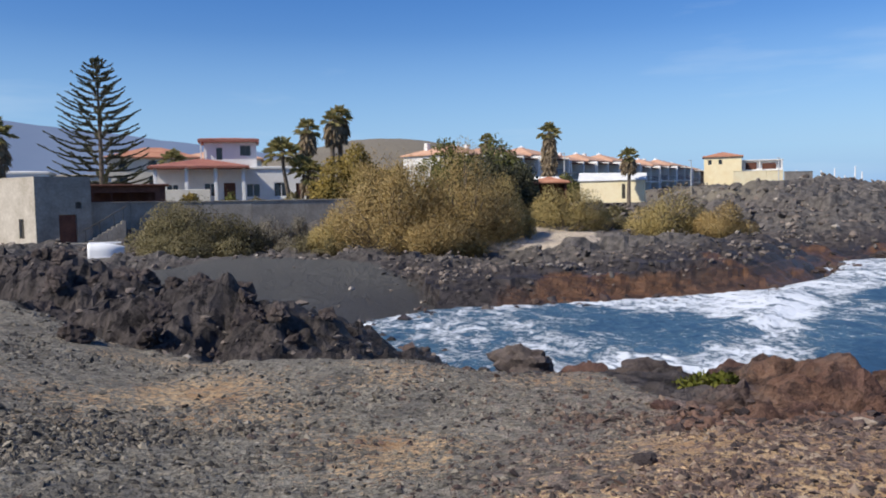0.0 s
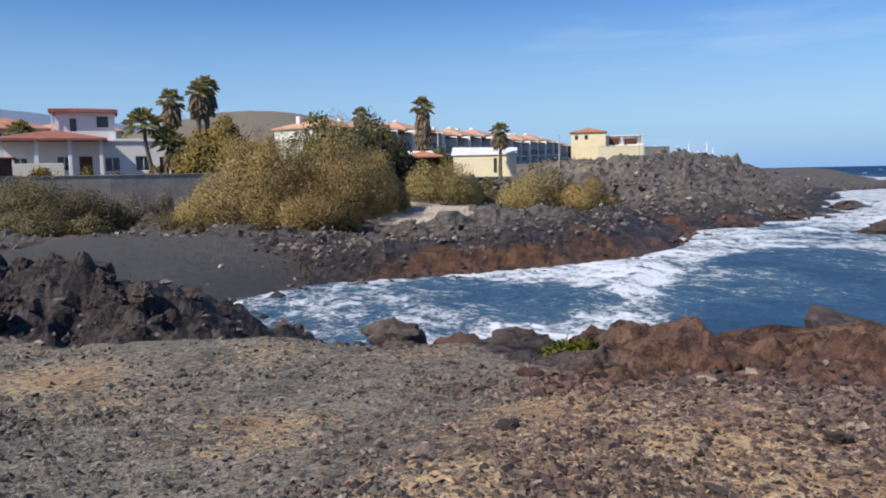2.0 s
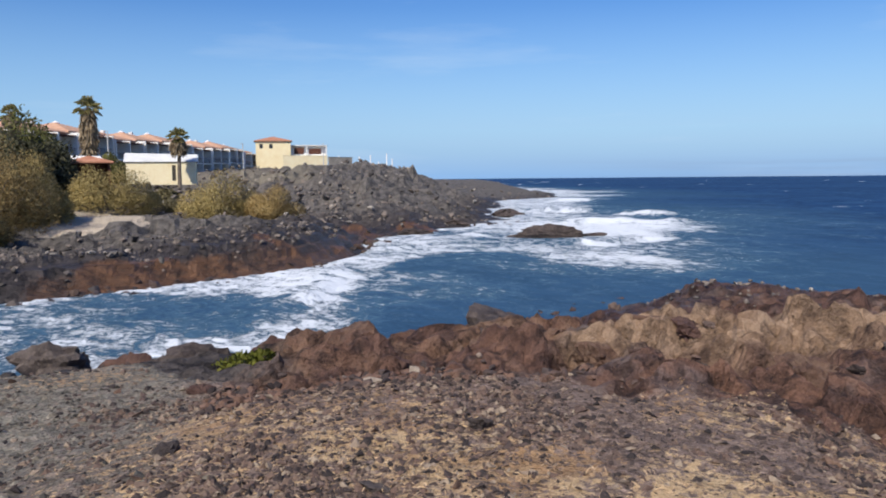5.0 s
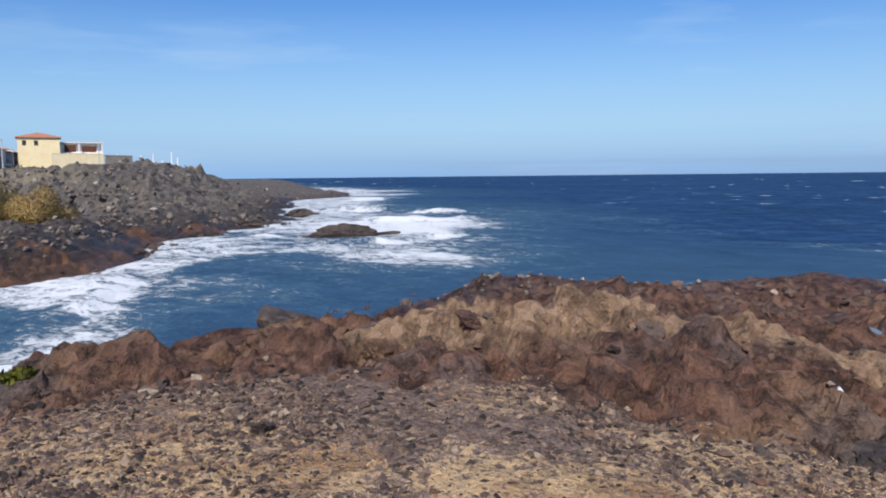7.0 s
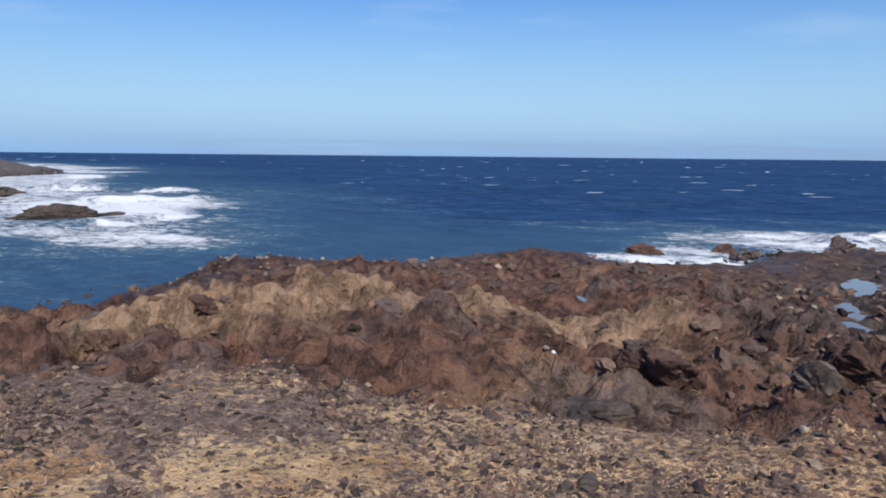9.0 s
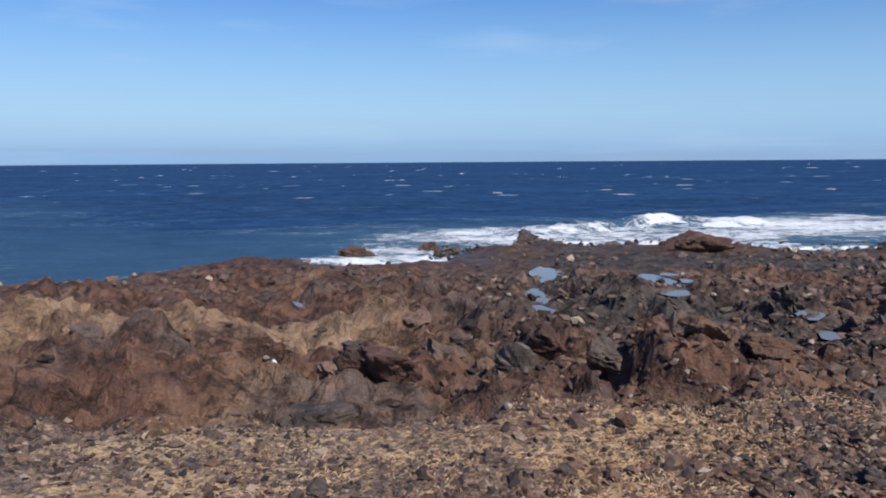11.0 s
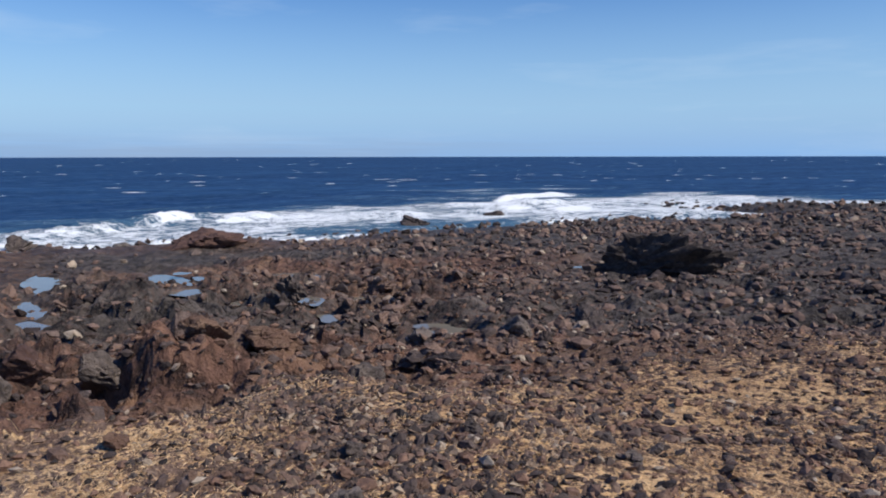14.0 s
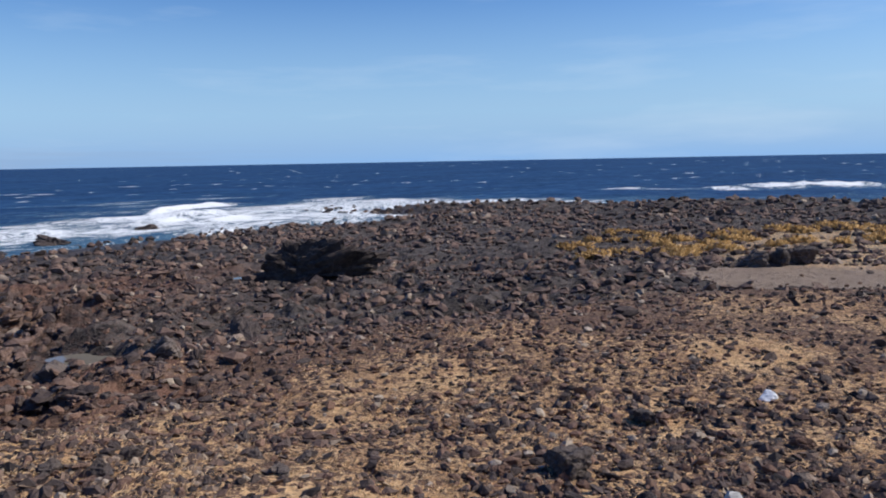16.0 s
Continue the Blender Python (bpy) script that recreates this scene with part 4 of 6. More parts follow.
MAT["old_tile"] = plain("old_tile", (0.26, 0.095, 0.072), (0.38, 0.165, 0.120), 0.9, 0.8, 0.3)
MAT["pale_tile"] = plain("pale_tile", (0.50, 0.28, 0.18), (0.62, 0.38, 0.25), 0.9, 0.85, 0.3)
MAT["brown_wood"] = plain("brown_wood", (0.085, 0.035, 0.024), (0.16, 0.065, 0.04), 2.0, 0.7)
MAT["bark"] = plain("bark", (0.11, 0.085, 0.065), (0.20, 0.165, 0.13), 3.0, 0.95, 0.8)
MAT["skirt"] = plain("skirt", (0.17, 0.125, 0.075), (0.32, 0.245, 0.155), 2.0, 0.9, 0.6)
MAT["metal"] = plain("metal", (0.45, 0.45, 0.45), (0.55, 0.55, 0.54), 2.0, 0.5)
MAT["white_paint"] = plain("white_paint", (0.76, 0.76, 0.75), (0.84, 0.84, 0.83), 2.0, 0.5)
MAT["blue_roof"] = plain("blue_roof", (0.62, 0.62, 0.60), (0.74, 0.74, 0.72), 1.0, 0.6)
MAT["dark_frame"] = plain("dark_frame", (0.05, 0.045, 0.04), (0.08, 0.07, 0.06), 2.0, 0.6)
MAT["bottle"] = plain("white_plastic", (0.80, 0.80, 0.78), (0.88, 0.88, 0.86), 4.0, 0.4)
MAT["pale_stone"] = plain("pale_stone", (0.34, 0.33, 0.31), (0.52, 0.50, 0.46), 9.0, 0.85, 0.5)
MAT["driftwood"] = plain("driftwood", (0.09, 0.05, 0.035), (0.14, 0.085, 0.06), 8.0, 0.9)


def foliage(name, a, b, c2):
    """Thin leaves: they let some of the light through."""
    m = Mat(name, 0.75, 0.2)
    c = m.ramp(m.island(), (0.0, a), (0.55, b), (1.0, c2))
    c = m.mix(m.ramp(m.noise(0.45, 3), (0.35, 0.0), (0.7, 0.6)), c, a)
    m.color(c)
    tl, mx = m.t.nodes.new("ShaderNodeBsdfTranslucent"), m.t.nodes.new("ShaderNodeMixShader")
    mx.inputs[0].default_value = 0.42
    m.link(c, tl.inputs["Color"])
    m.link(m.b.outputs[0], mx.inputs[1])
    m.link(tl.outputs[0], mx.inputs[2])
    m.link(mx.outputs[0], m.t.nodes["Material Output"].inputs["Surface"])
    return m.m


MAT["tamarisk"] = foliage("tamarisk", (0.280, 0.195, 0.086), (0.507, 0.377, 0.169), (0.728, 0.566, 0.273))
MAT["tamarisk_green"] = foliage("tamarisk_green", (0.322, 0.259, 0.109), (0.483, 0.385, 0.168), (0.630, 0.490, 0.224))
MAT["shrub"] = foliage("shrub", (0.135, 0.122, 0.066), (0.245, 0.214, 0.116), (0.37, 0.31, 0.18))
MAT["grey_shrub"] = foliage("grey_shrub", (0.174, 0.159, 0.123), (0.290, 0.263, 0.208), (0.425, 0.379, 0.300))
MAT["green_tree"] = foliage("green_tree", (0.102, 0.116, 0.041), (0.205, 0.209, 0.074), (0.335, 0.288, 0.108))
MAT["yellow_tree"] = foliage("yellow_tree", (0.190, 0.150, 0.045), (0.350, 0.265, 0.080), (0.500, 0.380, 0.125))
MAT["pine"] = foliage("pine", (0.071, 0.078, 0.051), (0.128, 0.133, 0.082), (0.196, 0.178, 0.112))
MAT["palm_leaf"] = foliage("palm_leaf", (0.184, 0.184, 0.071), (0.345, 0.310, 0.127), (0.552, 0.443, 0.201))
MAT["succulent"] = foliage("succulent", (0.10, 0.12, 0.02), (0.22, 0.22, 0.04), (0.34, 0.31, 0.07))
MAT["dark_tree"] = foliage("dark_tree", (0.075, 0.077, 0.046), (0.140, 0.138, 0.082), (0.220, 0.205, 0.130))
MAT["dry_scrub"] = foliage("dry_scrub", (0.400, 0.245, 0.100), (0.540, 0.350, 0.155), (0.680, 0.470, 0.235))


def glass_material():
    m = Mat("window_glass", 0.08, 0.5)
    m.color((0.025, 0.030, 0.036))
    return m.m


MAT["glass"] = glass_material()

# ---- far mountain ----
def mountain():
    m = Mat("hazed_slope", 1.0, 0.0)
    # the blue haze of the distance is put into the slope's colour
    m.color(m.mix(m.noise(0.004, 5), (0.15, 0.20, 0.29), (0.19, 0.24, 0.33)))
    n = 90
    verts, faces = [], []
    for i in range(n + 1):
        b = -62 + 62 * i / n
        top = np.interp(b, [-62, -45, -30, -18, -8, 0], [330, 400, 405, 318, 215, 60])
        top = top * (0.97 + 0.06 * float(fbm(np.array([b * 40.0]), np.array([3.0]), 120, 4, 5)[0]))
        for k, (rr, zz) in enumerate(((3300, -20), (3600, top * 0.5), (4000, top))):
            x, y = polar(b, rr)
            verts.append((x, y, zz))
        if i:
            for k in range(2):
                a = (i - 1) * 3 + k
                faces.append((a, a + 3, a + 4, a + 1))
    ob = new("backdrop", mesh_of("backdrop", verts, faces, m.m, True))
    tagged(ob, "hazy blue volcano slope far behind the village", "mountain", kind="structure")


mountain()


# ---- buildings ----
def window_at(parent, x, z, w, h, y, frame_mat="white_paint", bars=1, name="window"):
    """A window set back in a wall that faces -y: frame and panes. y: the wall's outer face."""
    t = 0.06
    fr = boxes((x - w / 2, x + w / 2, y + 0.1, y + 0.16, z, z + t), (x - w / 2, x + w / 2, y + 0.1, y + 0.16, z + h - t, z + h),
               (x - w / 2, x - w / 2 + t, y + 0.1, y + 0.16, z + t, z + h - t), (x + w / 2 - t, x + w / 2, y + 0.1, y + 0.16, z + t, z + h - t))
    for k in range(bars):
        cx = x - w / 2 + w * (k + 1) / (bars + 1)
        box(fr, cx - t / 2, cx + t / 2, y + 0.1, y + 0.155, z + t, z + h - t)
    win = part(name, fr, MAT[frame_mat], parent)
    part("pane", boxes((x - w / 2 + 0.02, x + w / 2 - 0.02, y + 0.12, y + 0.135, z + 0.02, z + h - 0.02)), MAT["glass"], win)
    return win


def hip_roof(x0, x1, y0, y1, z, rise, over=0.4, thick=0.18):
    """A hipped tile roof with its courses as low steps, one closed skin."""
    bm = bmesh.new()
    x0, x1, y0, y1 = x0 - over, x1 + over, y0 - over, y1 + over
    half = min(x1 - x0, y1 - y0) / 2 * 0.97
    levels = [(0.0, z), (0.0, z + thick)]
    n = 9
    for k in range(n):
        levels.append((half * (k + 1) / n, z + thick + rise * (k + 1) / n + 0.03))
        if k < n - 1:
            levels.append((half * (k + 1) / n + 0.01, z + thick + rise * (k + 1) / n))
    rings = [[bm.verts.new(p) for p in ((x0 + a, y0 + a, h), (x1 - a, y0 + a, h), (x1 - a, y1 - a, h), (x0 + a, y1 - a, h))] for a, h in levels]
    for lo, hi in zip(rings, rings[1:]):
        for q in range(4):
            bm.faces.new((lo[q], lo[(q + 1) % 4], hi[(q + 1) % 4], hi[q]))
    bm.faces.new(rings[0][::-1])
    bm.faces.new(rings[-1])
    return bm


def walls_of(parent, w, dpt, h, openings, mat, z0=0.0, thick=0.25, label=""):
    """Four walls round a w by dpt plan, the front (at y = 0) with openings."""
    part("front_wall", slab_with_holes(-w / 2, w / 2, z0, h, 0, thick, openings), MAT[mat], parent, label)
    part("side_wall", boxes((-w / 2, -w / 2 + thick, thick + 0.003, dpt, z0, h)), MAT[mat], parent)
    part("side_wall", boxes((w / 2 - thick, w / 2, thick + 0.003, dpt, z0, h)), MAT[mat], parent)
    part("back_wall", boxes((-w / 2 + thick + 0.003, w / 2 - thick - 0.003, dpt - thick, dpt, z0, h)), MAT[mat], parent)
    part("ceiling_slab", boxes((-w / 2 + thick + 0.003, w / 2 - thick - 0.003, thick + 0.003, dpt - thick - 0.003, h - 0.25, h - 0.02)), MAT[mat], parent)


def villa():
    x, y = -19.9, 73.9
    v = thing("villa", pose(x, y, 4.2, 0, 0, 14), "white villa with red tiled roofs and a small upper storey", "house")
    wins = [(-6.3, -5.2, 1.1, 2.3), (-2.9, -1.7, 1.1, 2.4), (-1.1, 0.0, 0.1, 2.4), (1.0, 2.3, 1.0, 2.3), (3.6, 5.0, 1.0, 2.4), (5.7, 6.5, 0.1, 2.3)]
    walls_of(v, 14.6, 8.0, 3.7, wins, "white_wall")
    for a, b, c, d in wins:
        if c > 0.5:
            window_at(v, (a + b) / 2, c, b - a, d - c, 0.0)
        else:
            dr = part("door", boxes((a + 0.02, b - 0.02, 0.1, 0.16, c, d - 0.02), bevel=0.01), MAT["brown_wood"], v)
            part("door_handle", tube([(b - 0.15, 0.07, c + 1.0), (b - 0.15, 0.07, c + 1.2)], 0.02, 0.02, 6), MAT["metal"], dr)
    part("flat_roof", boxes((1.4, 7.45, -0.15, 8.1, 3.703, 3.95), bevel=0.03), MAT["white_wall"], v, "white flat roof edge")
    part("tile_roof", hip_roof(-7.3, 1.0, -2.4, 6.0, 3.72, 0.9, 0.35), MAT["old_tile"], v, "weathered red tile roof over the porch")
    for cx in (-7.0, -4.3, -1.7, 0.8):
        part("column", boxes((cx - 0.16, cx + 0.16, -2.3, -1.98, 0.0, 3.715), bevel=0.03), MAT["white_wall"], v, "white porch column")
    part("parapet", boxes((-7.35, -2.2, -2.95, -2.72, -0.3, 1.75), bevel=0.02), MAT["cream_wall"], v, "cream porch parapet")
    part("porch_floor", boxes((-7.6, 2.0, -2.7, -0.003, -0.6, -0.02)), MAT["pale_render"], v)
    # upper storey
    up = new("upper_storey")
    up.parent, up.location, up.scale = v, (-0.5, 1.6, 4.75), (0.8, 0.9, 0.94)
    part("upper_wall", slab_with_holes(-3.0, 3.2, -1.1, 1.75, 0, 0.25, [(-1.55, -0.85, -0.05, 1.2), (1.25, 2.5, 0.35, 1.4)]), MAT["white_wall"], up)
    part("upper_side", boxes((-3.0, -2.75, 0.253, 4.6, -1.1, 1.75), (2.95, 3.2, 0.253, 4.6, -1.1, 1.75), (-2.747, 2.947, 4.35, 4.6, -1.1, 1.75)), MAT["white_wall"], up)
    window_at(up, -1.2, -0.05, 0.7, 1.25, 0.0, "dark_frame", 0)
    window_at(up, 1.87, 0.35, 1.25, 1.05, 0.0, "dark_frame")
    part("upper_roof", hip_roof(-3.4, 3.3, -0.4, 4.7, 1.753, 0.28, 0.25, 0.3), MAT["old_tile"], up, "low red tile roof edge")
    part("post", boxes((-3.38, -3.26, -0.35, -0.23, -1.0, 1.753)), MAT["white_wall"], up)
    return v


def hut():
    x, y = polar(-28.0, 57)
    z = gz(x, y) - 0.5
    v = thing("stone_hut", pose(x, y, z, 0, 0, 58), "grey rendered stone hut with a brown door", "hut")
    h = 6.55 - z
    # long axis to the left of the corner: flank coloured paler as sunlit; the door side faces the other way, coloured
    # darker as shaded
    side = new("door_side")
    side.parent, side.matrix_basis = v, pose(0, 0, 0, 0, 0, -14) @ Matrix.Diagonal((1.15, 1, 1, 1))
    part("door_wall", slab_with_holes(0, 3.1, 0, h, 0, 0.3, [(1.25, 2.25, 0.55, 2.45), (2.2, 2.55, 2.85, 3.3)]), MAT["grey_render"], side, "grey rendered wall, toned dark for its shaded side")
    part("door", boxes((1.27, 2.23, 0.12, 0.17, 0.55, 2.43), bevel=0.01), MAT["brown_wood"], side, "weathered brown wooden door")
    part("shutter", boxes((2.21, 2.54, 0.14, 0.18, 2.86, 3.29)), MAT["dark_frame"], side)
    part("doorstep", boxes((1.0, 2.6, -0.7, -0.003, 0.2, 0.52), bevel=0.03), MAT["pale_render"], side)
    flank = new("flank_side")
    flank.parent, flank.matrix_basis = v, pose(0, 0, 0, 0, 0, -90)
    part("flank_wall", slab_with_holes(-4.6, -0.003, 0, h, 0, 0.3, [(-2.0, -1.4, 0.9, 2.2)]), MAT["pale_render"], flank, "rendered flank wall, toned pale for the sun on it")
    part("shutter", boxes((-1.98, -1.42, 0.14, 0.18, 0.9, 2.19)), MAT["dark_frame"], flank)
    bm = bmesh.new()
    c, s = math.cos(radians(-14)), math.sin(radians(-14))
    a = [Vector((0.02, 0.02, 0)), Vector((3.56 * c, 3.56 * s + 0.04, 0)), Vector((3.56 * c + 0.5, 4.55, 0)), Vector((0.3, 4.55, 0))]
    lo = [bm.verts.new(p + Vector((0, 0, h - 0.35))) for p in a]
    hi = [bm.verts.new(p + Vector((0, 0, h - 0.12))) for p in a]
    bm.faces.new(lo[::-1]), bm.faces.new(hi)
    for q in range(4):
        bm.faces.new((lo[q], lo[(q + 1) % 4], hi[(q + 1) % 4], hi[q]))
    part("roof", bm, MAT["grey_render"], v)
    return v


def long_wall(name, pts, top, low, thick, mat, label, category="wall"):
    v = thing(name, pose(0, 0, 0), label, category)
    for (ax, ay), (bx, by) in zip(pts, pts[1:]):
        ln = math.hypot(bx - ax, by - ay)
        n = max(1, round(ln / 4))
        for k in range(n):
            bm = boxes((ln * k / n, ln * (k + 1) / n - 0.012, -thick / 2, thick / 2, low, top), bevel=0.02)
            ob = part("wall_panel", bm, MAT[mat], v)
            ob.matrix_basis = pose(ax, ay, 0, 0, 0, math.degrees(math.atan2(by - ay, bx - ax)))
        cap = part("coping", boxes((-0.04, ln + 0.04, -thick / 2 - 0.05, thick / 2 + 0.05, top + 0.003, top + 0.09), bevel=0.015), MAT[mat], v)
        cap.matrix_basis = pose(ax, ay, 0, 0, 0, math.degrees(math.atan2(by - ay, bx - ax)))
    return v


def steps_with_rail():
    x, y = polar(-25.2, 57.5)
    z = gz(x, y)
    v = thing("stairway", pose(x, y, z - 0.1, 0, 0, 25), "grey concrete steps with a pipe rail up the garden wall", "stairs")
    for k in range(9):
        part("stair_tread", boxes((0.3 * k, 0.3 * (k + 1) - 0.004, -0.6, 0.5, -0.4, 0.18 * (k + 1)), bevel=0.012), MAT["grey_render"], v)
    part("rail", tube([(0.0, -0.55, 1.0), (2.7, -0.55, 2.62)], 0.03, 0.03, 6), MAT["dark_frame"], v, "dark weathered pipe rail")
    for k in (0, 3, 6, 8):
        part("rail_post", tube([(0.3 * k + 0.15, -0.55, 0.18 * (k + 1) - 0.02), (0.3 * k + 0.15, -0.55, 1.1 + 0.18 * k)], 0.022, 0.022, 6), MAT["dark_frame"], v)


def red_shed():
    x, y = polar(-22.8, 66)
    v = thing("garden_shed", pose(x, y, 4.0, 0, 0, 20), "long low brown garden shed with a dark roof", "shed")
    part("shed_wall", slab_with_holes(-3.4, 3.4, 0, 2.1, 0, 0.12, [(-2.8, 2.6, 0.9, 1.6)]), MAT["brown_wood"], v)
    part("shed_back", boxes((-3.4, 3.4, 2.2, 2.3, 0, 2.1)), MAT["brown_wood"], v)
    part("shed_roof", boxes((-3.7, 3.7, -0.4, 2.6, 2.103, 2.25), bevel=0.03), MAT["brown_wood"], v)
    for cx in (-2.0, -0.6, 0.8, 2.2):
        part("mullion", boxes((cx - 0.05, cx + 0.05, 0.02, 0.1, 0.9, 1.6)), MAT["brown_wood"], v)


def simple_house(name, x, y, z, yaw, w, dpt, h, rise, wall, tile, label, rows, over=0.45):
    """A house with a hipped roof and rows of windows; rows: (sill height, head height, number)."""
    v = thing(name, pose(x, y, z, 0, 0, yaw), label, "house")
    holes = []
    for lo, hi, n in rows:
        for k in range(n):
            cx = -w / 2 + w * (k + 0.5) / n
            holes.append((cx - 0.55, cx + 0.55, lo, hi))
    walls_of(v, w, dpt, h, holes, wall)
    for a, b, c, d in holes:
        window_at(v, (a + b) / 2, c, b - a, d - c, 0.0, "dark_frame")
    part("roof", hip_roof(-w / 2, w / 2, 0, dpt, h + 0.003, rise, over), MAT[tile], v, "terracotta tile roof")
    return v


def terrace_unit(label):
    """One two-storey unit of the terrace: white party walls, deep balconies, tiled roof."""
    w, dpt, h = 9.6, 9.0, 5.9
    v = thing("terrace_house", pose(0, 0, 0), label, "house", "row of terrace houses")
    holes = [(-3.9, -1.2, 0.1, 2.4), (0.9, 3.6, 0.1, 2.4), (-3.6, -1.4, 3.1, 5.3), (1.2, 3.4, 3.1, 5.3)]
    walls_of(v, w, dpt, h, holes, "terrace_wall")
    for a, b, c, d in holes:
        window_at(v, (a + b) / 2, c, b - a, d - c, 0.0, "dark_frame", 2)
    for cx in (-w / 2 + 0.15, 0.0, w / 2 - 0.15):
        part("party_wall", boxes((cx - 0.14, cx + 0.14, -2.2, -0.003, -0.6, h - 0.1), bevel=0.02), MAT["terrace_wall"], v)
    for cx in (-2.4, 2.4):
        part("balcony_floor", boxes((cx - 2.2, cx + 2.2, -2.0, -0.003, 2.62, 2.85)), MAT["terrace_wall"], v)
        rail = bmesh.new()
        box(rail, cx - 2.2, cx + 2.2, -2.0, -1.95, 3.75, 3.82)
        for k in range(12):
            px = cx - 2.15 + k * 0.39
            box(rail, px - 0.02, px + 0.02, -1.99, -1.96, 2.853, 3.747)
        part("balcony_rail", rail, MAT["brown_wood"], v, "dark brown balcony rail")
        part("canopy", boxes((cx - 2.2, cx + 2.2, -2.1, -0.003, 5.45, 5.6), bevel=0.02), MAT["brown_wood"], v)
    part("roof", hip_roof(-w / 2, w / 2, -0.4, dpt, h + 0.003, 1.5, 0.3), MAT["pale_tile"], v, "faded terracotta tile roof")
    tank = bmesh.new()
    bmesh.ops.create_cone(tank, cap_ends=True, segments=12, radius1=0.55, radius2=0.55, depth=0.9, matrix=Matrix.Translation((2.2, 5.5, h + 1.45)))
    bmesh.ops.create_cone(tank, cap_ends=True, segments=12, radius1=0.55, radius2=0.1, depth=0.25, matrix=Matrix.Translation((2.2, 5.5, h + 2.02)))
    part("water_tank", tank, MAT["white_paint"], v, "white roof water tank")
    part("chimney", boxes((-3.0, -2.3, 6.0, 6.6, h + 0.2, h + 1.9), bevel=0.03), MAT["terrace_wall"], v)
    return v


villa()
hut()
steps_with_rail()
red_shed()
long_wall("garden_wall", [polar(-25.0, 58.5), polar(-19.5, 60.5), polar(-14, 61), polar(-6.5, 63)], 4.72, 1.6, 0.3, "grey_render", "long grey rendered garden wall below the villa")
simple_house("neighbour_house", *polar(-20.6, 108), 6.2, 20, 11, 9, 4.6, 1.5, "cream_wall", "terracotta", "cream house with a terracotta hip roof behind the villa", [(1.0, 2.2, 3), (3.2, 4.2, 3)])
simple_house("neighbour_house", *polar(-16.2, 118), 6.6, 12, 12, 9, 4.6, 1.4, "cream_wall", "pale_tile", "cream house with a faded tile roof among trees", [(3.0, 4.1, 3)])
simple_house("neighbour_house", *polar(-28.9, 86), 5.0, 20, 5.5, 5, 2.9, 0.15, "white_wall", "white_wall", "small flat-roofed white house behind the hut", [(1.2, 2.2, 2)], 0.1)
simple_house("neighbour_house", *polar(-25.6, 92), 5.2, 18, 6.5, 5, 2.6, 0.15, "white_wall", "pale_render", "low white outbuilding with a flat roof", [(1.2, 2.1, 3)], 0.1)
unit = terrace_unit("white terrace house with dark balconies and tiled roof")
ROW_A, ROW_B = Vector((4.5, 109.0, 0)), Vector((62.0, 186.0, 0))
row_yaw = math.degrees(math.atan2(ROW_B.y - ROW_A.y, ROW_B.x - ROW_A.x))
for k in range(10):
    p = ROW_A.lerp(ROW_B, k / 9.6)
    zz = 5.0 + 0.25 * (k % 3)
    m = pose(p.x, p.y, zz, 0, 0, row_yaw)
    if k == 0:
        unit.matrix_world = m
    else:
        copy_thing(unit, m)


def yellow_house():
    x, y = polar(20.0, 190)
    z = 8.0
    v = thing("yellow_house", pose(x, y, z, 0, 0, -20), "two-storey yellow house with terracotta roof and balconies", "house")
    hole = [(-3.2, -2.4, 3.9, 5.0), (-0.9, -0.1, 3.9, 5.0)]
    walls_of(v, 8.2, 8, 5.6, hole, "yellow_wall", -2.5)
    for a, b, c, d in hole:
        window_at(v, (a + b) / 2, c, b - a, d - c, 0.0, "dark_frame")
    part("roof", hip_roof(-4.1, 4.1, 0, 8, 5.603, 1.1, 0.4), MAT["terracotta"], v, "terracotta tile roof")
    wing = new("balcony_wing")
    wing.parent, wing.location = v, (8.0, 1.5, 0)
    part("wing_wall", slab_with_holes(-3.85, 5.0, -2.5, 4.6, 1.5, 1.75, [(-3.0, -0.6, 0.2, 2.0), (0.6, 3.6, 0.2, 2.0), (-3.0, -0.6, 2.6, 4.2), (0.6, 3.6, 2.6, 4.0)]), MAT["white_wall"], wing)
    for zz in (2.15, 4.6):
        part("wing_slab", boxes((-3.85, 5.0, 0.0, 1.497, zz, zz + 0.2)), MAT["white_wall"], wing)
    for cx in (-3.6, 0.0, 4.7):
        part("wing_pier", boxes((cx - 0.15, cx + 0.15, 0.1, 0.4, -2.5, 2.147)), MAT["white_wall"], wing)
        part("wing_pier", boxes((cx - 0.15, cx + 0.15, 0.1, 0.4, 2.353, 4.597)), MAT["white_wall"], wing)
    part("wing_back", boxes((-3.85, 5.0, 4.0, 4.2, 0, 4.6)), MAT["brown_wood"], wing)
    long_wall("yellow_boundary_wall", [(x - 1.0, y - 9), (x + 9.6, y - 10)], z + 1.9, z - 2.5, 0.35, "yellow_wall", "yellow boundary wall in front of the house")
    long_wall("grey_boundary_wall", [(x + 9.9, y - 10), (x + 16.5, y - 9)], z + 1.6, z - 3.0, 0.3, "grey_render", "plain grey boundary wall beside the yellow house")


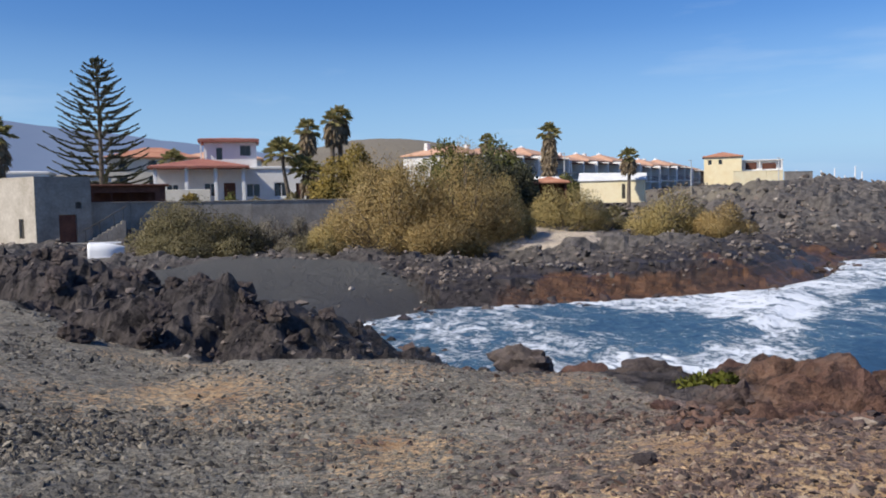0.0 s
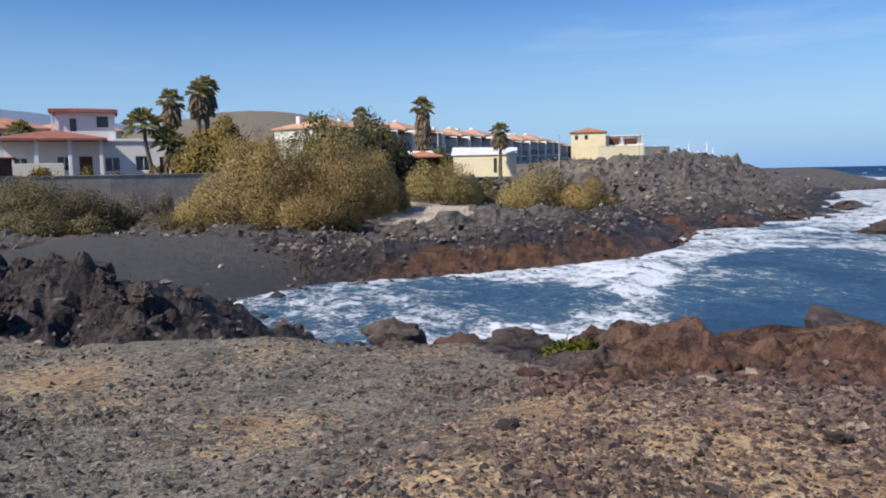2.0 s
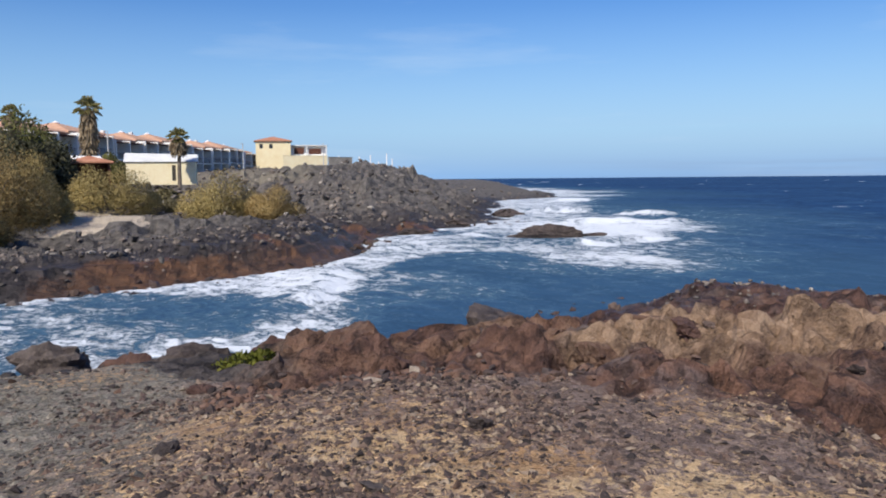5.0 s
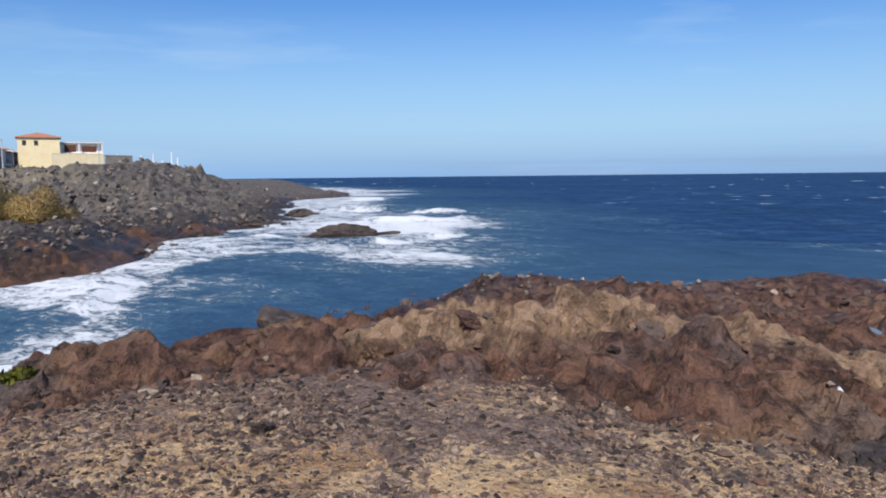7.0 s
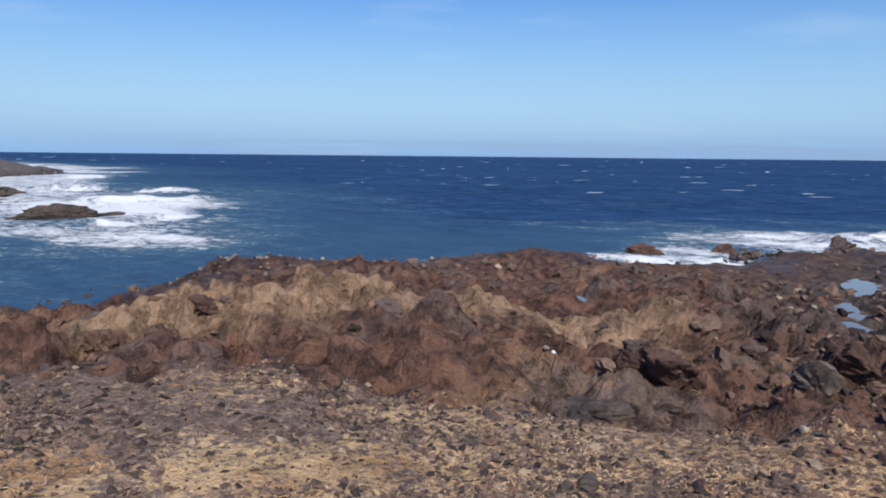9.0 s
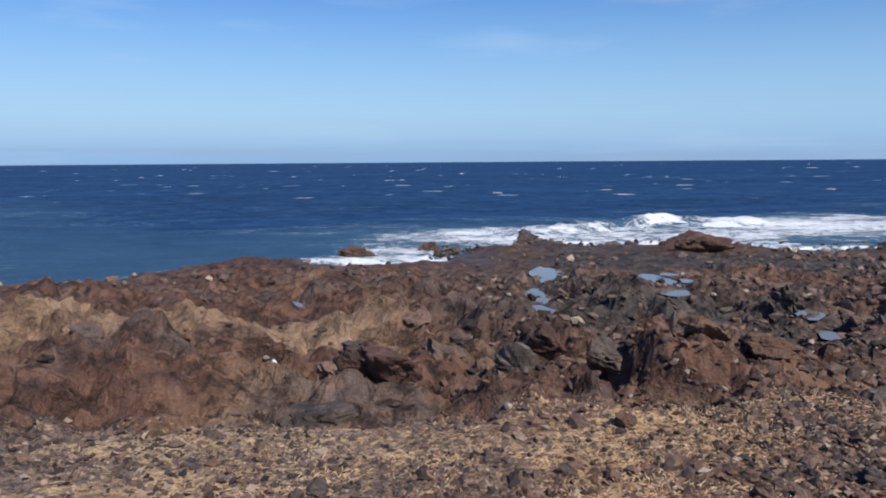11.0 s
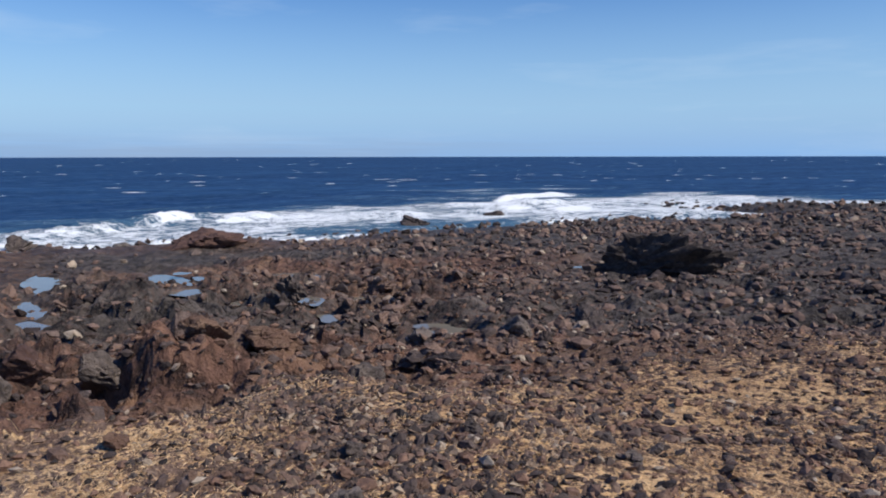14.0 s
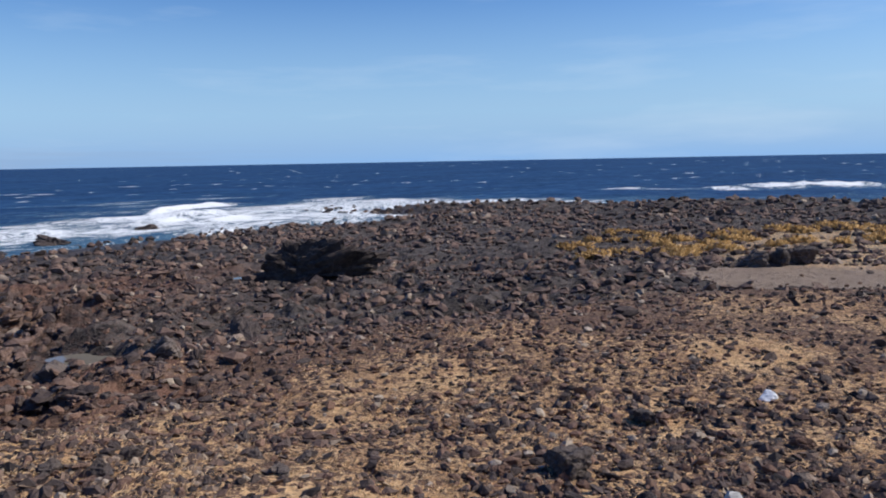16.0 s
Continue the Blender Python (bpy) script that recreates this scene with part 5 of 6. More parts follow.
def yellow_annex():
    x, y = polar(12.4, 80)
    v = thing("yellow_annex", pose(x, y, 4.0, 0, 0, -16), "low cream building with a white flat roof", "house")
    part("front_wall", slab_with_holes(-3.2, 3.2, 0, 2.25, 0, 0.25, [(1.0, 1.35, 0.4, 1.9)]), MAT["yellow_wall"], v, "sunlit pale yellow wall")
    part("side_wall", boxes((-3.2, -2.95, 0.253, 5, 0, 2.25)), MAT["white_wall"], v)
    part("side_wall", boxes((2.95, 3.2, 0.253, 5, 0, 2.25)), MAT["yellow_wall"], v)
    part("back_wall", boxes((-2.947, 2.947, 4.75, 5, 0, 2.25)), MAT["yellow_wall"], v)
    part("shutter", boxes((1.0, 1.35, 0.1, 0.14, 0.4, 1.9)), MAT["dark_frame"], v)
    bm = bmesh.new()
    vs = [bm.verts.new(p) for p in ((-3.4, -0.15, 2.253), (3.4, -0.15, 2.253), (3.4, 5.2, 2.253), (-3.4, 5.2, 2.253), (-3.4, 1.6, 3.15), (3.4, 1.6, 3.0), (3.4, 5.2, 3.0), (-3.4, 5.2, 3.15))]
    for q in ((3, 2, 1, 0), (4, 5, 6, 7), (0, 1, 5, 4), (1, 2, 6, 5), (2, 3, 7, 6), (3, 0, 4, 7)):
        bm.faces.new([vs[i] for i in q])
    part("roof", bm, MAT["blue_roof"], v, "white sheet roof")


def pergola():
    x, y = polar(7.7, 74)
    v = thing("garden_pavilion", pose(x, y, 3.9, 0, 0, -8), "open garden pavilion with a small red tile roof", "pavilion")
    for cx in (-1.4, 1.8):
        for cy in (0.2, 3.0):
            part("post", boxes((cx - 0.1, cx + 0.1, cy - 0.1, cy + 0.1, -0.3, 2.1), bevel=0.01), MAT["brown_wood"], v)
    part("roof", hip_roof(-1.5, 1.9, 0, 3.2, 2.103, 0.5, 0.3, 0.12), MAT["terracotta"], v, "small red tile roof")
    # panel added so that the space under the roof looks dark
    part("back_screen", boxes((-1.45, 1.85, 3.3, 3.38, -0.3, 2.1)), MAT["brown_wood"], v, "plain dark brown panel behind the pavilion")
    part("white_block", boxes((-1.6, 1.4, 4.6, 7.2, 0, 2.85), bevel=0.25), MAT["white_wall"], v, "rounded white block behind")


yellow_house()
yellow_annex()
pergola()


def pole(name, x, y, z, h, r, label, mat="white_paint", lamp=False):
    v = thing(name, pose(x, y, z), label, "pole", "slender poles")
    part("mast", tube([(0, 0, 0), (0, 0, h * 0.5), (0, 0, h)], r, r * 0.6, 8), MAT[mat], v)
    part("foot", boxes((-r * 2.2, r * 2.2, -r * 2.2, r * 2.2, -0.2, 0.12)), MAT["grey_render"], v)
    if lamp:
        part("lamp_head", boxes((-0.5, 0.1, -0.12, 0.12, h, h + 0.1), bevel=0.03), MAT["metal"], v)


for b, r, h in ((24.7, 250, 8.0), (26.2, 258, 7.5), (27.0, 260, 8.5), (27.6, 255, 6.0), (28.2, 265, 9.0), (28.6, 262, 7.0)):
    x, y = polar(b, r)
    pole("mast_pole", x, y, gz(x, y) - 0.2, h, 0.30, "thin white mast standing far off on the headland")
for b, r, h in ((17.9, 150, 5.5), (23.6, 175, 6.0), (9.0, 120, 6.0)):
    x, y = polar(b, r)
    pole("street_lamp", x, y, gz(x, y) - 0.1, h + 1.0, 0.13, "pale grey street lamp beside the houses", "metal", True)


def dinghy():
    x, y = polar(-23.8, 49.0)
    v = thing("dinghy", pose(x, y, gz(x, y) - 0.03, 0, 0, 20) @ Matrix.Diagonal((0.86, 0.86, 1.15, 1)), "small white boat lying upturned on the shore", "boat")
    verts, faces = [], []
    n, mth = 12, 9
    for i in range(n + 1):
        u = i / n
        half = 0.68 * (1 - max(0, u - 0.45) ** 2 * 2.9) * (0.86 + 0.14 * min(1, u * 3))
        for j in range(mth + 1):
            a = math.pi * j / mth
            ca, sa = math.cos(a), math.sin(a)
            verts.append((-1.15 + 2.3 * u, half * math.copysign(abs(ca) ** 0.7, ca), 0.78 * abs(sa) ** 0.6 * (1 - 0.25 * u ** 3)))
    for i in range(n):
        for j in range(mth):
            a = i * (mth + 1) + j
            faces.append((a, a + 1, a + mth + 2, a + mth + 1))
    faces.append(tuple(range(mth, -1, -1)))
    part_mesh("hull", mesh_of("hull", verts, faces, MAT["white_paint"], True), v)
    part("keel", boxes((-1.1, 0.95, -0.03, 0.03, 0.74, 0.83), bevel=0.01), MAT["white_paint"], v)
    part("gunwale", boxes((-1.17, 0.5, -0.73, -0.66, 0.0, 0.07), (-1.17, 0.5, 0.66, 0.73, 0.0, 0.07), bevel=0.01), MAT["blue_roof"], v)


dinghy()

# ---- plants ----
def blades(rng, centre, axis, length, width, droop=0.0, out=None):
    """Narrow pointed blades, two triangles each, as one mesh's arrays. centre, axis: (n, 3)."""
    n = len(centre)
    axis = axis / np.linalg.norm(axis, axis=1, keepdims=True)
    side = np.cross(axis, rng.normal(size=(n, 3)))
    side /= np.linalg.norm(side, axis=1, keepdims=True) + 1e-9
    if out is not None:
        side *= np.where((np.cross(side, axis) * out).sum(axis=1, keepdims=True) < 0, -1.0, 1.0)
    length, width = np.broadcast_to(length, n)[:, None], np.broadcast_to(width, n)[:, None]
    mid = centre + axis * length * 0.5
    tip = centre + axis * length
    tip[:, 2] -= droop * length[:, 0]
    co = np.stack([centre, mid + side * width, tip, mid - side * width], 1).reshape(-1, 3)
    i = np.arange(n)[:, None] * 4
    tris = np.concatenate([i + np.array([[0, 1, 2]]), i + np.array([[0, 2, 3]])], 0)
    return co, tris


def crown_points(rng, lobes, n, shell=0.55):
    """Points in the outer shells of ellipsoid lobes, with the way outwards."""
    lobes = np.array(lobes, float)
    vol = np.prod(lobes[:, 3:], axis=1) ** 0.67
    pick = rng.choice(len(lobes), n, p=vol / vol.sum())
    u = rng.normal(size=(n, 3))
    u /= np.linalg.norm(u, axis=1, keepdims=True)
    rad = (shell + (1 - shell) * rng.random(n) ** 0.7) * (1 + 0.06 * rng.normal(size=n))
    L = lobes[pick]
    return L[:, :3] + u * L[:, 3:] * rad[:, None], u


def bush(name, x, y, w, dpt, h, n, mat, label, seed, leaf=0.34, lobes_n=16, category="bush", up=0.7, low=0.0, sink=0.15, thin=1.0):
    """A shrub: short forked stems and an uneven crown of small sprays with gaps."""
    rng = np.random.default_rng(seed)
    z = gz(x, y) - sink
    v = thing(name, pose(x, y, z), label, category)
    lobes = []
    for k in range(lobes_n):
        a, q = rng.random() * math.tau, math.sqrt(rng.random())
        cx, cy = math.cos(a) * q * w * 0.40, math.sin(a) * q * dpt * 0.38
        top = h * (1 - 0.55 * q ** 2) * (0.78 + 0.3 * rng.random())
        rz = top * (0.30 + 0.14 * rng.random())
        lobes.append((cx, cy, max(top - rz, rz * 0.7), w * (0.12 + 0.09 * rng.random()), dpt * (0.13 + 0.08 * rng.random()), rz))
        if low and rng.random() < low:
            lobes.append((cx * 1.15, cy - dpt * 0.1, h * 0.2, w * 0.13, dpt * 0.13, h * 0.2))
    p, u = crown_points(rng, lobes, n)
    p[:, 2] = np.abs(p[:, 2])
    axis = u + rng.normal(size=(n, 3)) * 0.7 + np.array([0, 0, up])
    co, tris = blades(rng, p, axis, leaf * (0.6 + 0.8 * rng.random(n)), leaf * (0.16 + 0.16 * rng.random(n)) * thin, 0.15, u)
    body = p / np.array([[w, dpt, h]]) * np.array([[1.0, 1.0, 0.9]])
    body /= np.linalg.norm(body, axis=1, keepdims=True) + 1e-6
    soft = 0.42 * u + 0.85 * body + rng.normal(size=(n, 3)) * 0.22
    soft /= np.linalg.norm(soft, axis=1, keepdims=True)
    part_mesh("crown", fast_mesh("crown", co, tris, MAT[mat], True, np.repeat(soft, 4, axis=0)), v)
    st = bmesh.new()
    for k in range(0, len(lobes), 2):
        c = lobes[k]
        tube([(c[0] * 0.15, c[1] * 0.15, -0.2), (c[0] * 0.5, c[1] * 0.5, c[2] * 0.5), (c[0], c[1], c[2] + c[5] * 0.3)], 0.06 + h * 0.012, 0.02, 6, st)
    part("woody_base", st, MAT["bark"], v)
    return v


def pine_tree(x, y, z, h):
    """A star pine: a straight mast with level tiers of limbs that turn up at the ends."""
    rng = np.random.default_rng(5)
    v = thing("star_pine", pose(x, y, z), "tall dark green star pine with level branch tiers", "tree")
    part("trunk", tube([(0, 0, -0.3), (0.05, 0, h * 0.35), (0, 0.05, h * 0.7), (0, 0, h)], 0.32, 0.04, 10), MAT["bark"], v)
    tiers = 21
    for k in range(tiers):
        f = k / (tiers - 1)
        zz = h * (0.14 + 0.83 * f)
        reach = 5.2 * (1 - f) ** 0.6 * (0.9 + 0.2 * rng.random()) + 0.5
        limbs = bmesh.new()
        cos, tris, base = [], [], 0
        for q in range(6):
            a = math.tau * (q + 0.5 * (k % 2)) / 6 + rng.normal() * 0.1
            ln = reach * (0.85 + 0.25 * rng.random())
            lift = 0.02 + 0.20 * f
            pts = [Vector((math.cos(a) * ln * t, math.sin(a) * ln * t, zz + ln * (lift * t - 0.09 * math.sin(t * 3.0) + 0.13 * t * t))) for t in (0, 0.25, 0.5, 0.75, 1.0)]
            tube(pts, 0.05, 0.02, 5, limbs)
            n = int(80 * ln / 2) + 20
            t = 0.22 + 0.78 * rng.random(n)
            ip = np.array([[np.interp(tt, (0, 0.25, 0.5, 0.75, 1.0), [p[c] for p in pts]) for c in range(3)] for tt in t])
            out = np.array([math.cos(a), math.sin(a), 0.0])
            sidev = np.array([-math.sin(a), math.cos(a), 0.0]) * rng.choice([-1, 1], n)[:, None]
            ax = sidev * (0.5 + 0.5 * rng.random(n))[:, None] + out * 0.7 + np.array([0, 0, 0.75]) + rng.normal(size=(n, 3)) * 0.15
            co, tr = blades(rng, ip, ax, 0.2 + 0.26 * rng.random(n), 0.045 + 0.03 * rng.random(n))
            cos.append(co), tris.append(tr + base)
            base += len(co)
        tier = part("branch_tier", limbs, MAT["bark"], v)
        part_mesh("needles", fast_mesh("needles", np.vstack(cos), np.vstack(tris), MAT["pine"]), tier)
    co, tr = blades(rng, np.tile([[0.0, 0.0, h - 0.6]], (60, 1)) + rng.normal(size=(60, 3)) * 0.2, rng.normal(size=(60, 3)) + np.array([0, 0, 1.4]), 0.5, 0.06)
    part_mesh("top_shoot", fast_mesh("top_shoot", co, tr, MAT["pine"]), v)
    return v


def fan_palm(x, y, z, h, size, label, seed, lean=0.3, skirt=1.6, mat="palm_leaf", girth=1.0):
    """A fan palm: ringed trunk, a hanging skirt of dead leaves and a head of split fans."""
    rng = np.random.default_rng(seed)
    v = thing("fan_palm", pose(x, y, z, 0, 0, seed * 37), label, "palm", "palms by the houses")
    top = Vector((lean, 0, h))
    pts = [(0, 0, -0.4), (lean * 0.3, 0, h * 0.3), (lean * 0.8, 0.05, h * 0.7), tuple(top)]
    tr = bmesh.new()
    n = 14
    for k in range(n):
        t0, t1 = k / n, (k + 1) / n
        a = [np.interp(t0, (0, 0.3, 0.7, 1), [p[c] for p in pts]) for c in range(3)]
        b = [np.interp(t1, (0, 0.3, 0.7, 1), [p[c] for p in pts]) for c in range(3)]
        tube([a, b], 0.24 * girth - 0.07 * t0, 0.22 * girth - 0.07 * t0, 9, tr)
    part("trunk", tr, MAT["bark"], v)
    if skirt:
        m = 900
        a = rng.random(m) * math.tau
        t = rng.random(m)
        rad = 0.22 + 0.30 * girth * size * np.sin(0.5 + 2.2 * t) * rng.random(m) ** 0.6
        p = np.stack([top.x + np.cos(a) * rad, np.sin(a) * rad, top.z - skirt * t], 1)
        ax = np.stack([np.cos(a) * 0.35, np.sin(a) * 0.35, -np.ones(m)], 1) + rng.normal(size=(m, 3)) * 0.15
        co, tri = blades(rng, p, ax, 0.5 + 0.5 * rng.random(m), 0.09)
        part_mesh("dead_leaves", fast_mesh("dead_leaves", co, tri, MAT["skirt"]), v, "hanging skirt of dry brown leaves")
    for k in range(22):
        a = k * 2.399 + rng.random() * 0.4
        el = radians(-25 + 105 * (k / 21) ** 0.9 + rng.normal() * 6)
        d = Vector((math.cos(a) * math.cos(el), math.sin(a) * math.cos(el), math.sin(el)))
        stalk = size * (0.38 + 0.15 * rng.random())
        hub = top + d * stalk - Vector((0, 0, 0.1 * stalk * math.cos(el)))
        s1 = d.cross(Vector((0, 0, 1)))
        s1 = (s1 if s1.length > 0.05 else Vector((1, 0, 0))).normalized()
        m = 15
        ang = np.linspace(-1.35, 1.35, m)
        ax = np.outer(np.cos(ang), d) + np.outer(np.sin(ang), s1) + rng.normal(size=(m, 3)) * 0.06
        co, tri = blades(rng, np.tile(np.array(hub)[None], (m, 1)), ax, size * (0.42 + 0.12 * np.cos(ang)), size * 0.045, 0.3)
        leaf = part_mesh("fan_leaf", fast_mesh("fan_leaf", co, tri, MAT[mat]), v)
        part("leaf_stalk", tube([top, hub], 0.025, 0.015, 5), MAT["skirt"], leaf)
    return v


def at_bearing(b, r):
    return polar(b, r)


px, py = polar(-23.9, 88)
pine_tree(px, py, 4.3, 15.7)
GREEN_PALM, DRY_PALM = "fan palm with a green head and a shaggy dry skirt", "tall fan palm with a heavy brown skirt of dead leaves"
for b, r, top_el, size, label, seed, lean, skirt, girth in (
        (-11.2, 70, 4.1, 2.1, "leaning palm with a wide yellowing head", 1, -0.7, 0.0, 0.9), (-9.95, 71, 5.8, 1.45, DRY_PALM, 2, 0.3, 1.7, 0.9), (-9.7, 69, 2.6, 1.5, GREEN_PALM, 3, 0.2, 1.2, 1.0), (-10.5, 69.5, 3.0, 1.6, GREEN_PALM, 11, 0.5, 0.0, 0.8),
        (-8.15, 76, 6.3, 1.35, DRY_PALM, 4, -0.2, 1.9, 1.2), (-7.4, 77, 6.7, 1.5, DRY_PALM, 5, 0.2, 2.2, 1.3), (7.95, 84, 5.2, 1.5, "fan palm with a thick pale shaggy trunk beside the terrace", 6, 0.1, 4.6, 1.15),
        (13.6, 78, 3.3, 1.15, GREEN_PALM, 7, 0.0, 1.2, 0.9), (-30.2, 74, 5.3, 2.0, DRY_PALM, 8, 0.2, 3.2, 1.5), (-19.3, 100, 3.5, 2.0, GREEN_PALM, 9, 0.1, 0.8, 1.0), (3.3, 92, 4.6, 1.3, GREEN_PALM, 10, 0.1, 0.6, 1.0)):
    x, y = polar(b, r)
    z = gz(x, y) - 0.1
    fan_palm(x, y, z, EYE_Z + r * math.tan(radians(top_el)) - z - size * 0.3, size, label, seed, lean, skirt, "palm_leaf", girth)

# big tamarisks behind the beach
TAM = "large ochre-green tamarisk thicket on the lava shore"
bush("tamarisk", *polar(-3.8, 48), 8.4, 6.0, 7.3, 38000, "tamarisk", TAM, 11, 0.19, 54, up=0.9, low=0.9, thin=0.5)
bush("tamarisk", *polar(1.6, 49), 6.8, 6.0, 6.6, 28000, "tamarisk", TAM, 12, 0.19, 32, up=0.9, low=0.9, thin=0.5)
bush("tamarisk", *polar(-1.2, 45.5), 6.5, 3.6, 3.00, 21000, "tamarisk", "low ochre tamarisk skirt spreading over lava", 13, 0.19, 25, low=0.5, thin=0.5)
bush("tamarisk", *polar(4.3, 53), 4.4, 4.0, 4.68, 19000, "tamarisk_green", "dull green tamarisk beside the large thicket", 14, 0.19, 22, low=0.8, thin=0.5)
bush("tamarisk", *polar(9.2, 58), 6.0, 4.5, 4.20, 18000, "tamarisk_green", "rounded olive tamarisk behind the pale rock", 15, 0.19, 28, low=0.9, thin=0.5)
bush("tamarisk", *polar(16.4, 57), 6.2, 4.5, 4.20, 18000, "tamarisk_green", "broad olive tamarisk on the lava edge", 16, 0.19, 28, low=0.9, thin=0.5)
bush("tamarisk", *polar(20.2, 56), 4.0, 3.6, 2.76, 14662, "tamarisk", "low ochre tamarisk sloping down to rocks", 17, 0.19, 19, low=0.9, thin=0.5)
bush("tamarisk", *polar(-8.3, 48.5), 3.2, 3.0, 2.76, 8797, "tamarisk_green", "small tamarisk at the edge of the thicket", 18, 0.19, 16, low=0.8, thin=0.5)
# mounded shrubs in front of the garden wall
SHR = "dense rounded dark green coastal shrub"
for b, r, w, h, mat, seed in ((-18.4, 50.5, 7.4, 3.6, "shrub", 21), (-20.4, 50.0, 3.8, 2.4, "shrub", 22), (-15.6, 50, 5.2, 3.0, "shrub", 23), (-15.4, 46, 2.6, 1.5, "shrub", 24), (-18.8, 47.2, 5.4, 1.7, "shrub", 25)):
    bush("shrub", *polar(b, r), w, w * 0.8, h, int(2700 * w), mat, SHR, seed, 0.12, 34, "shrub", 0.2, 0.9, thin=1.35)
GSH = "grey-green dry coastal shrub among stones"
for b, r, w, h, mat, seed in ((-12.6, 51, 3.2, 1.9, "grey_shrub", 31), (-10.8, 52, 2.8, 2.2, "grey_shrub", 32), (-10.0, 48, 2.6, 1.5, "shrub", 33), (-8.2, 47, 2.4, 1.3, "shrub", 34), (-11.6, 48.5, 2.2, 1.2, "grey_shrub", 35),
                              (-14.2, 50, 3.0, 2.0, "grey_shrub", 39), (-9.0, 50, 2.6, 2.1, "grey_shrub", 40), (5.8, 55, 2.2, 1.1, "grey_shrub", 36), (13.2, 60, 2.2, 1.3, "shrub", 37), (11.9, 61, 1.8, 1.2, "shrub", 38)):
    bush("shrub", *polar(b, r), w, w * 0.8, h, int(1800 * w), mat, GSH, seed, 0.10, 18, "shrub", 0.5, 0.9)
# garden trees
for b, r, w, h, mat, seed, label in ((-6.6, 68, 7.4, 7.0, "yellow_tree", 41, "yellow-green garden tree behind the wall"), (-3.6, 70, 5.6, 5.2, "yellow_tree", 42, "yellow-green garden tree behind the wall"),
                                     (0.6, 70, 6.6, 7.6, "green_tree", 43, "dark green leafy tree behind the thicket"), (4.0, 73, 10.0, 7.2, "green_tree", 44, "dark green leafy tree behind the thicket"), (2.2, 66, 5.5, 4.0, "green_tree", 45, "dark green leafy tree behind the thicket"),
                                     (-12.9, 80, 3.6, 4.6, "green_tree", 46, "green garden tree beside the villa"), (-15.6, 66.5, 2.0, 2.6, "green_tree", 47, "climbing green shrub on the garden terrace"), (-18.3, 67, 2.0, 2.4, "yellow_tree", 48, "small leafy tree at the porch"),
                                     (-22.2, 96, 4.2, 4.4, "yellow_tree", 49, "yellowing garden tree below the pine"), (-19.0, 98, 4.0, 5.0, "green_tree", 50, "green garden tree behind the villa"), (-25.8, 84, 5, 2.6, "green_tree", 51, "low green hedge tree below the pine"),
                                     (5.4, 62, 5.4, 5.4, "dark_tree", 52, "dark grey-green tree beside the tamarisks"), (3.4, 60, 5.4, 6.4, "dark_tree", 59, "dark grey-green tree beside the tamarisks"), (6.4, 66, 3.0, 2.4, "dark_tree", 60, "dark shrub before the pavilion"), (-15.0, 64, 1.6, 1.9, "green_tree", 62, "prickly green plant on the garden wall"), (-17.6, 64.5, 1.8, 1.7, "green_tree", 63, "prickly green plant on the garden wall"), (9.0, 96, 5.5, 3.6, "green_tree", 53, "leafy green trees before the terrace"), (11.2, 104, 5.0, 3.0, "green_tree", 54, "leafy green trees before the terrace"),
                                     (-27.8, 80, 4, 2.8, "green_tree", 55, "green tree behind the hut"), (-11.0, 66, 2.6, 2.0, "shrub", 56, "dark shrub at the foot of the palms"), (-13.6, 66, 2.6, 1.9, "shrub", 57, "dark shrub beside the villa terrace"), (12.5, 70, 3.0, 1.6, "shrub", 58, "dark hedge below the yellow annex")):
    bush("garden_tree", *polar(b, r), w, w * 0.8, h, int((1800 if w > 6 else 1200) * w), mat, label, seed, 0.28, 18, "tree", 0.4, 0.6, thin=1.35)

# a bright succulent in the cleft above the cove, and scrub on the far dune
bx, by = polar(19.1, 9.6)
bush("succulent", bx, by, 1.0, 0.6, 0.28, 1500, "succulent", "low yellow-green succulent in a rock cleft", 61, 0.075, 14, "plant", 0.6, 0.8, 0.06)
rngs = np.random.default_rng(70)
for k in range(64):
    b = 157 + 27 * rngs.random()
    r = 25 + 9 * rngs.random() + max(0, b - 165) * 0.25
    w = 0.6 + 1.2 * rngs.random()
    bush("dry_bush", *polar(b, r), w, w, 0.12 + 0.16 * rngs.random(), int(260 * w), "dry_scrub", "low golden dry scrub on the lava", 80 + k, 0.16, 7, "shrub", 0.8, 0.5, 0.05)

# ---- rocks ----
def sphere_net(sub):
    bm = bmesh.new()
    bmesh.ops.create_icosphere(bm, subdivisions=sub, radius=1.0)
    bm.verts.ensure_lookup_table()
    co = np.array([v.co[:] for v in bm.verts])
    tri = np.array([[v.index for v in f.verts] for f in bm.faces])
    bm.free()
    return co / np.linalg.norm(co, axis=1, keepdims=True), tri


NETS = {k: sphere_net(k) for k in (1, 2, 3, 4, 5)}


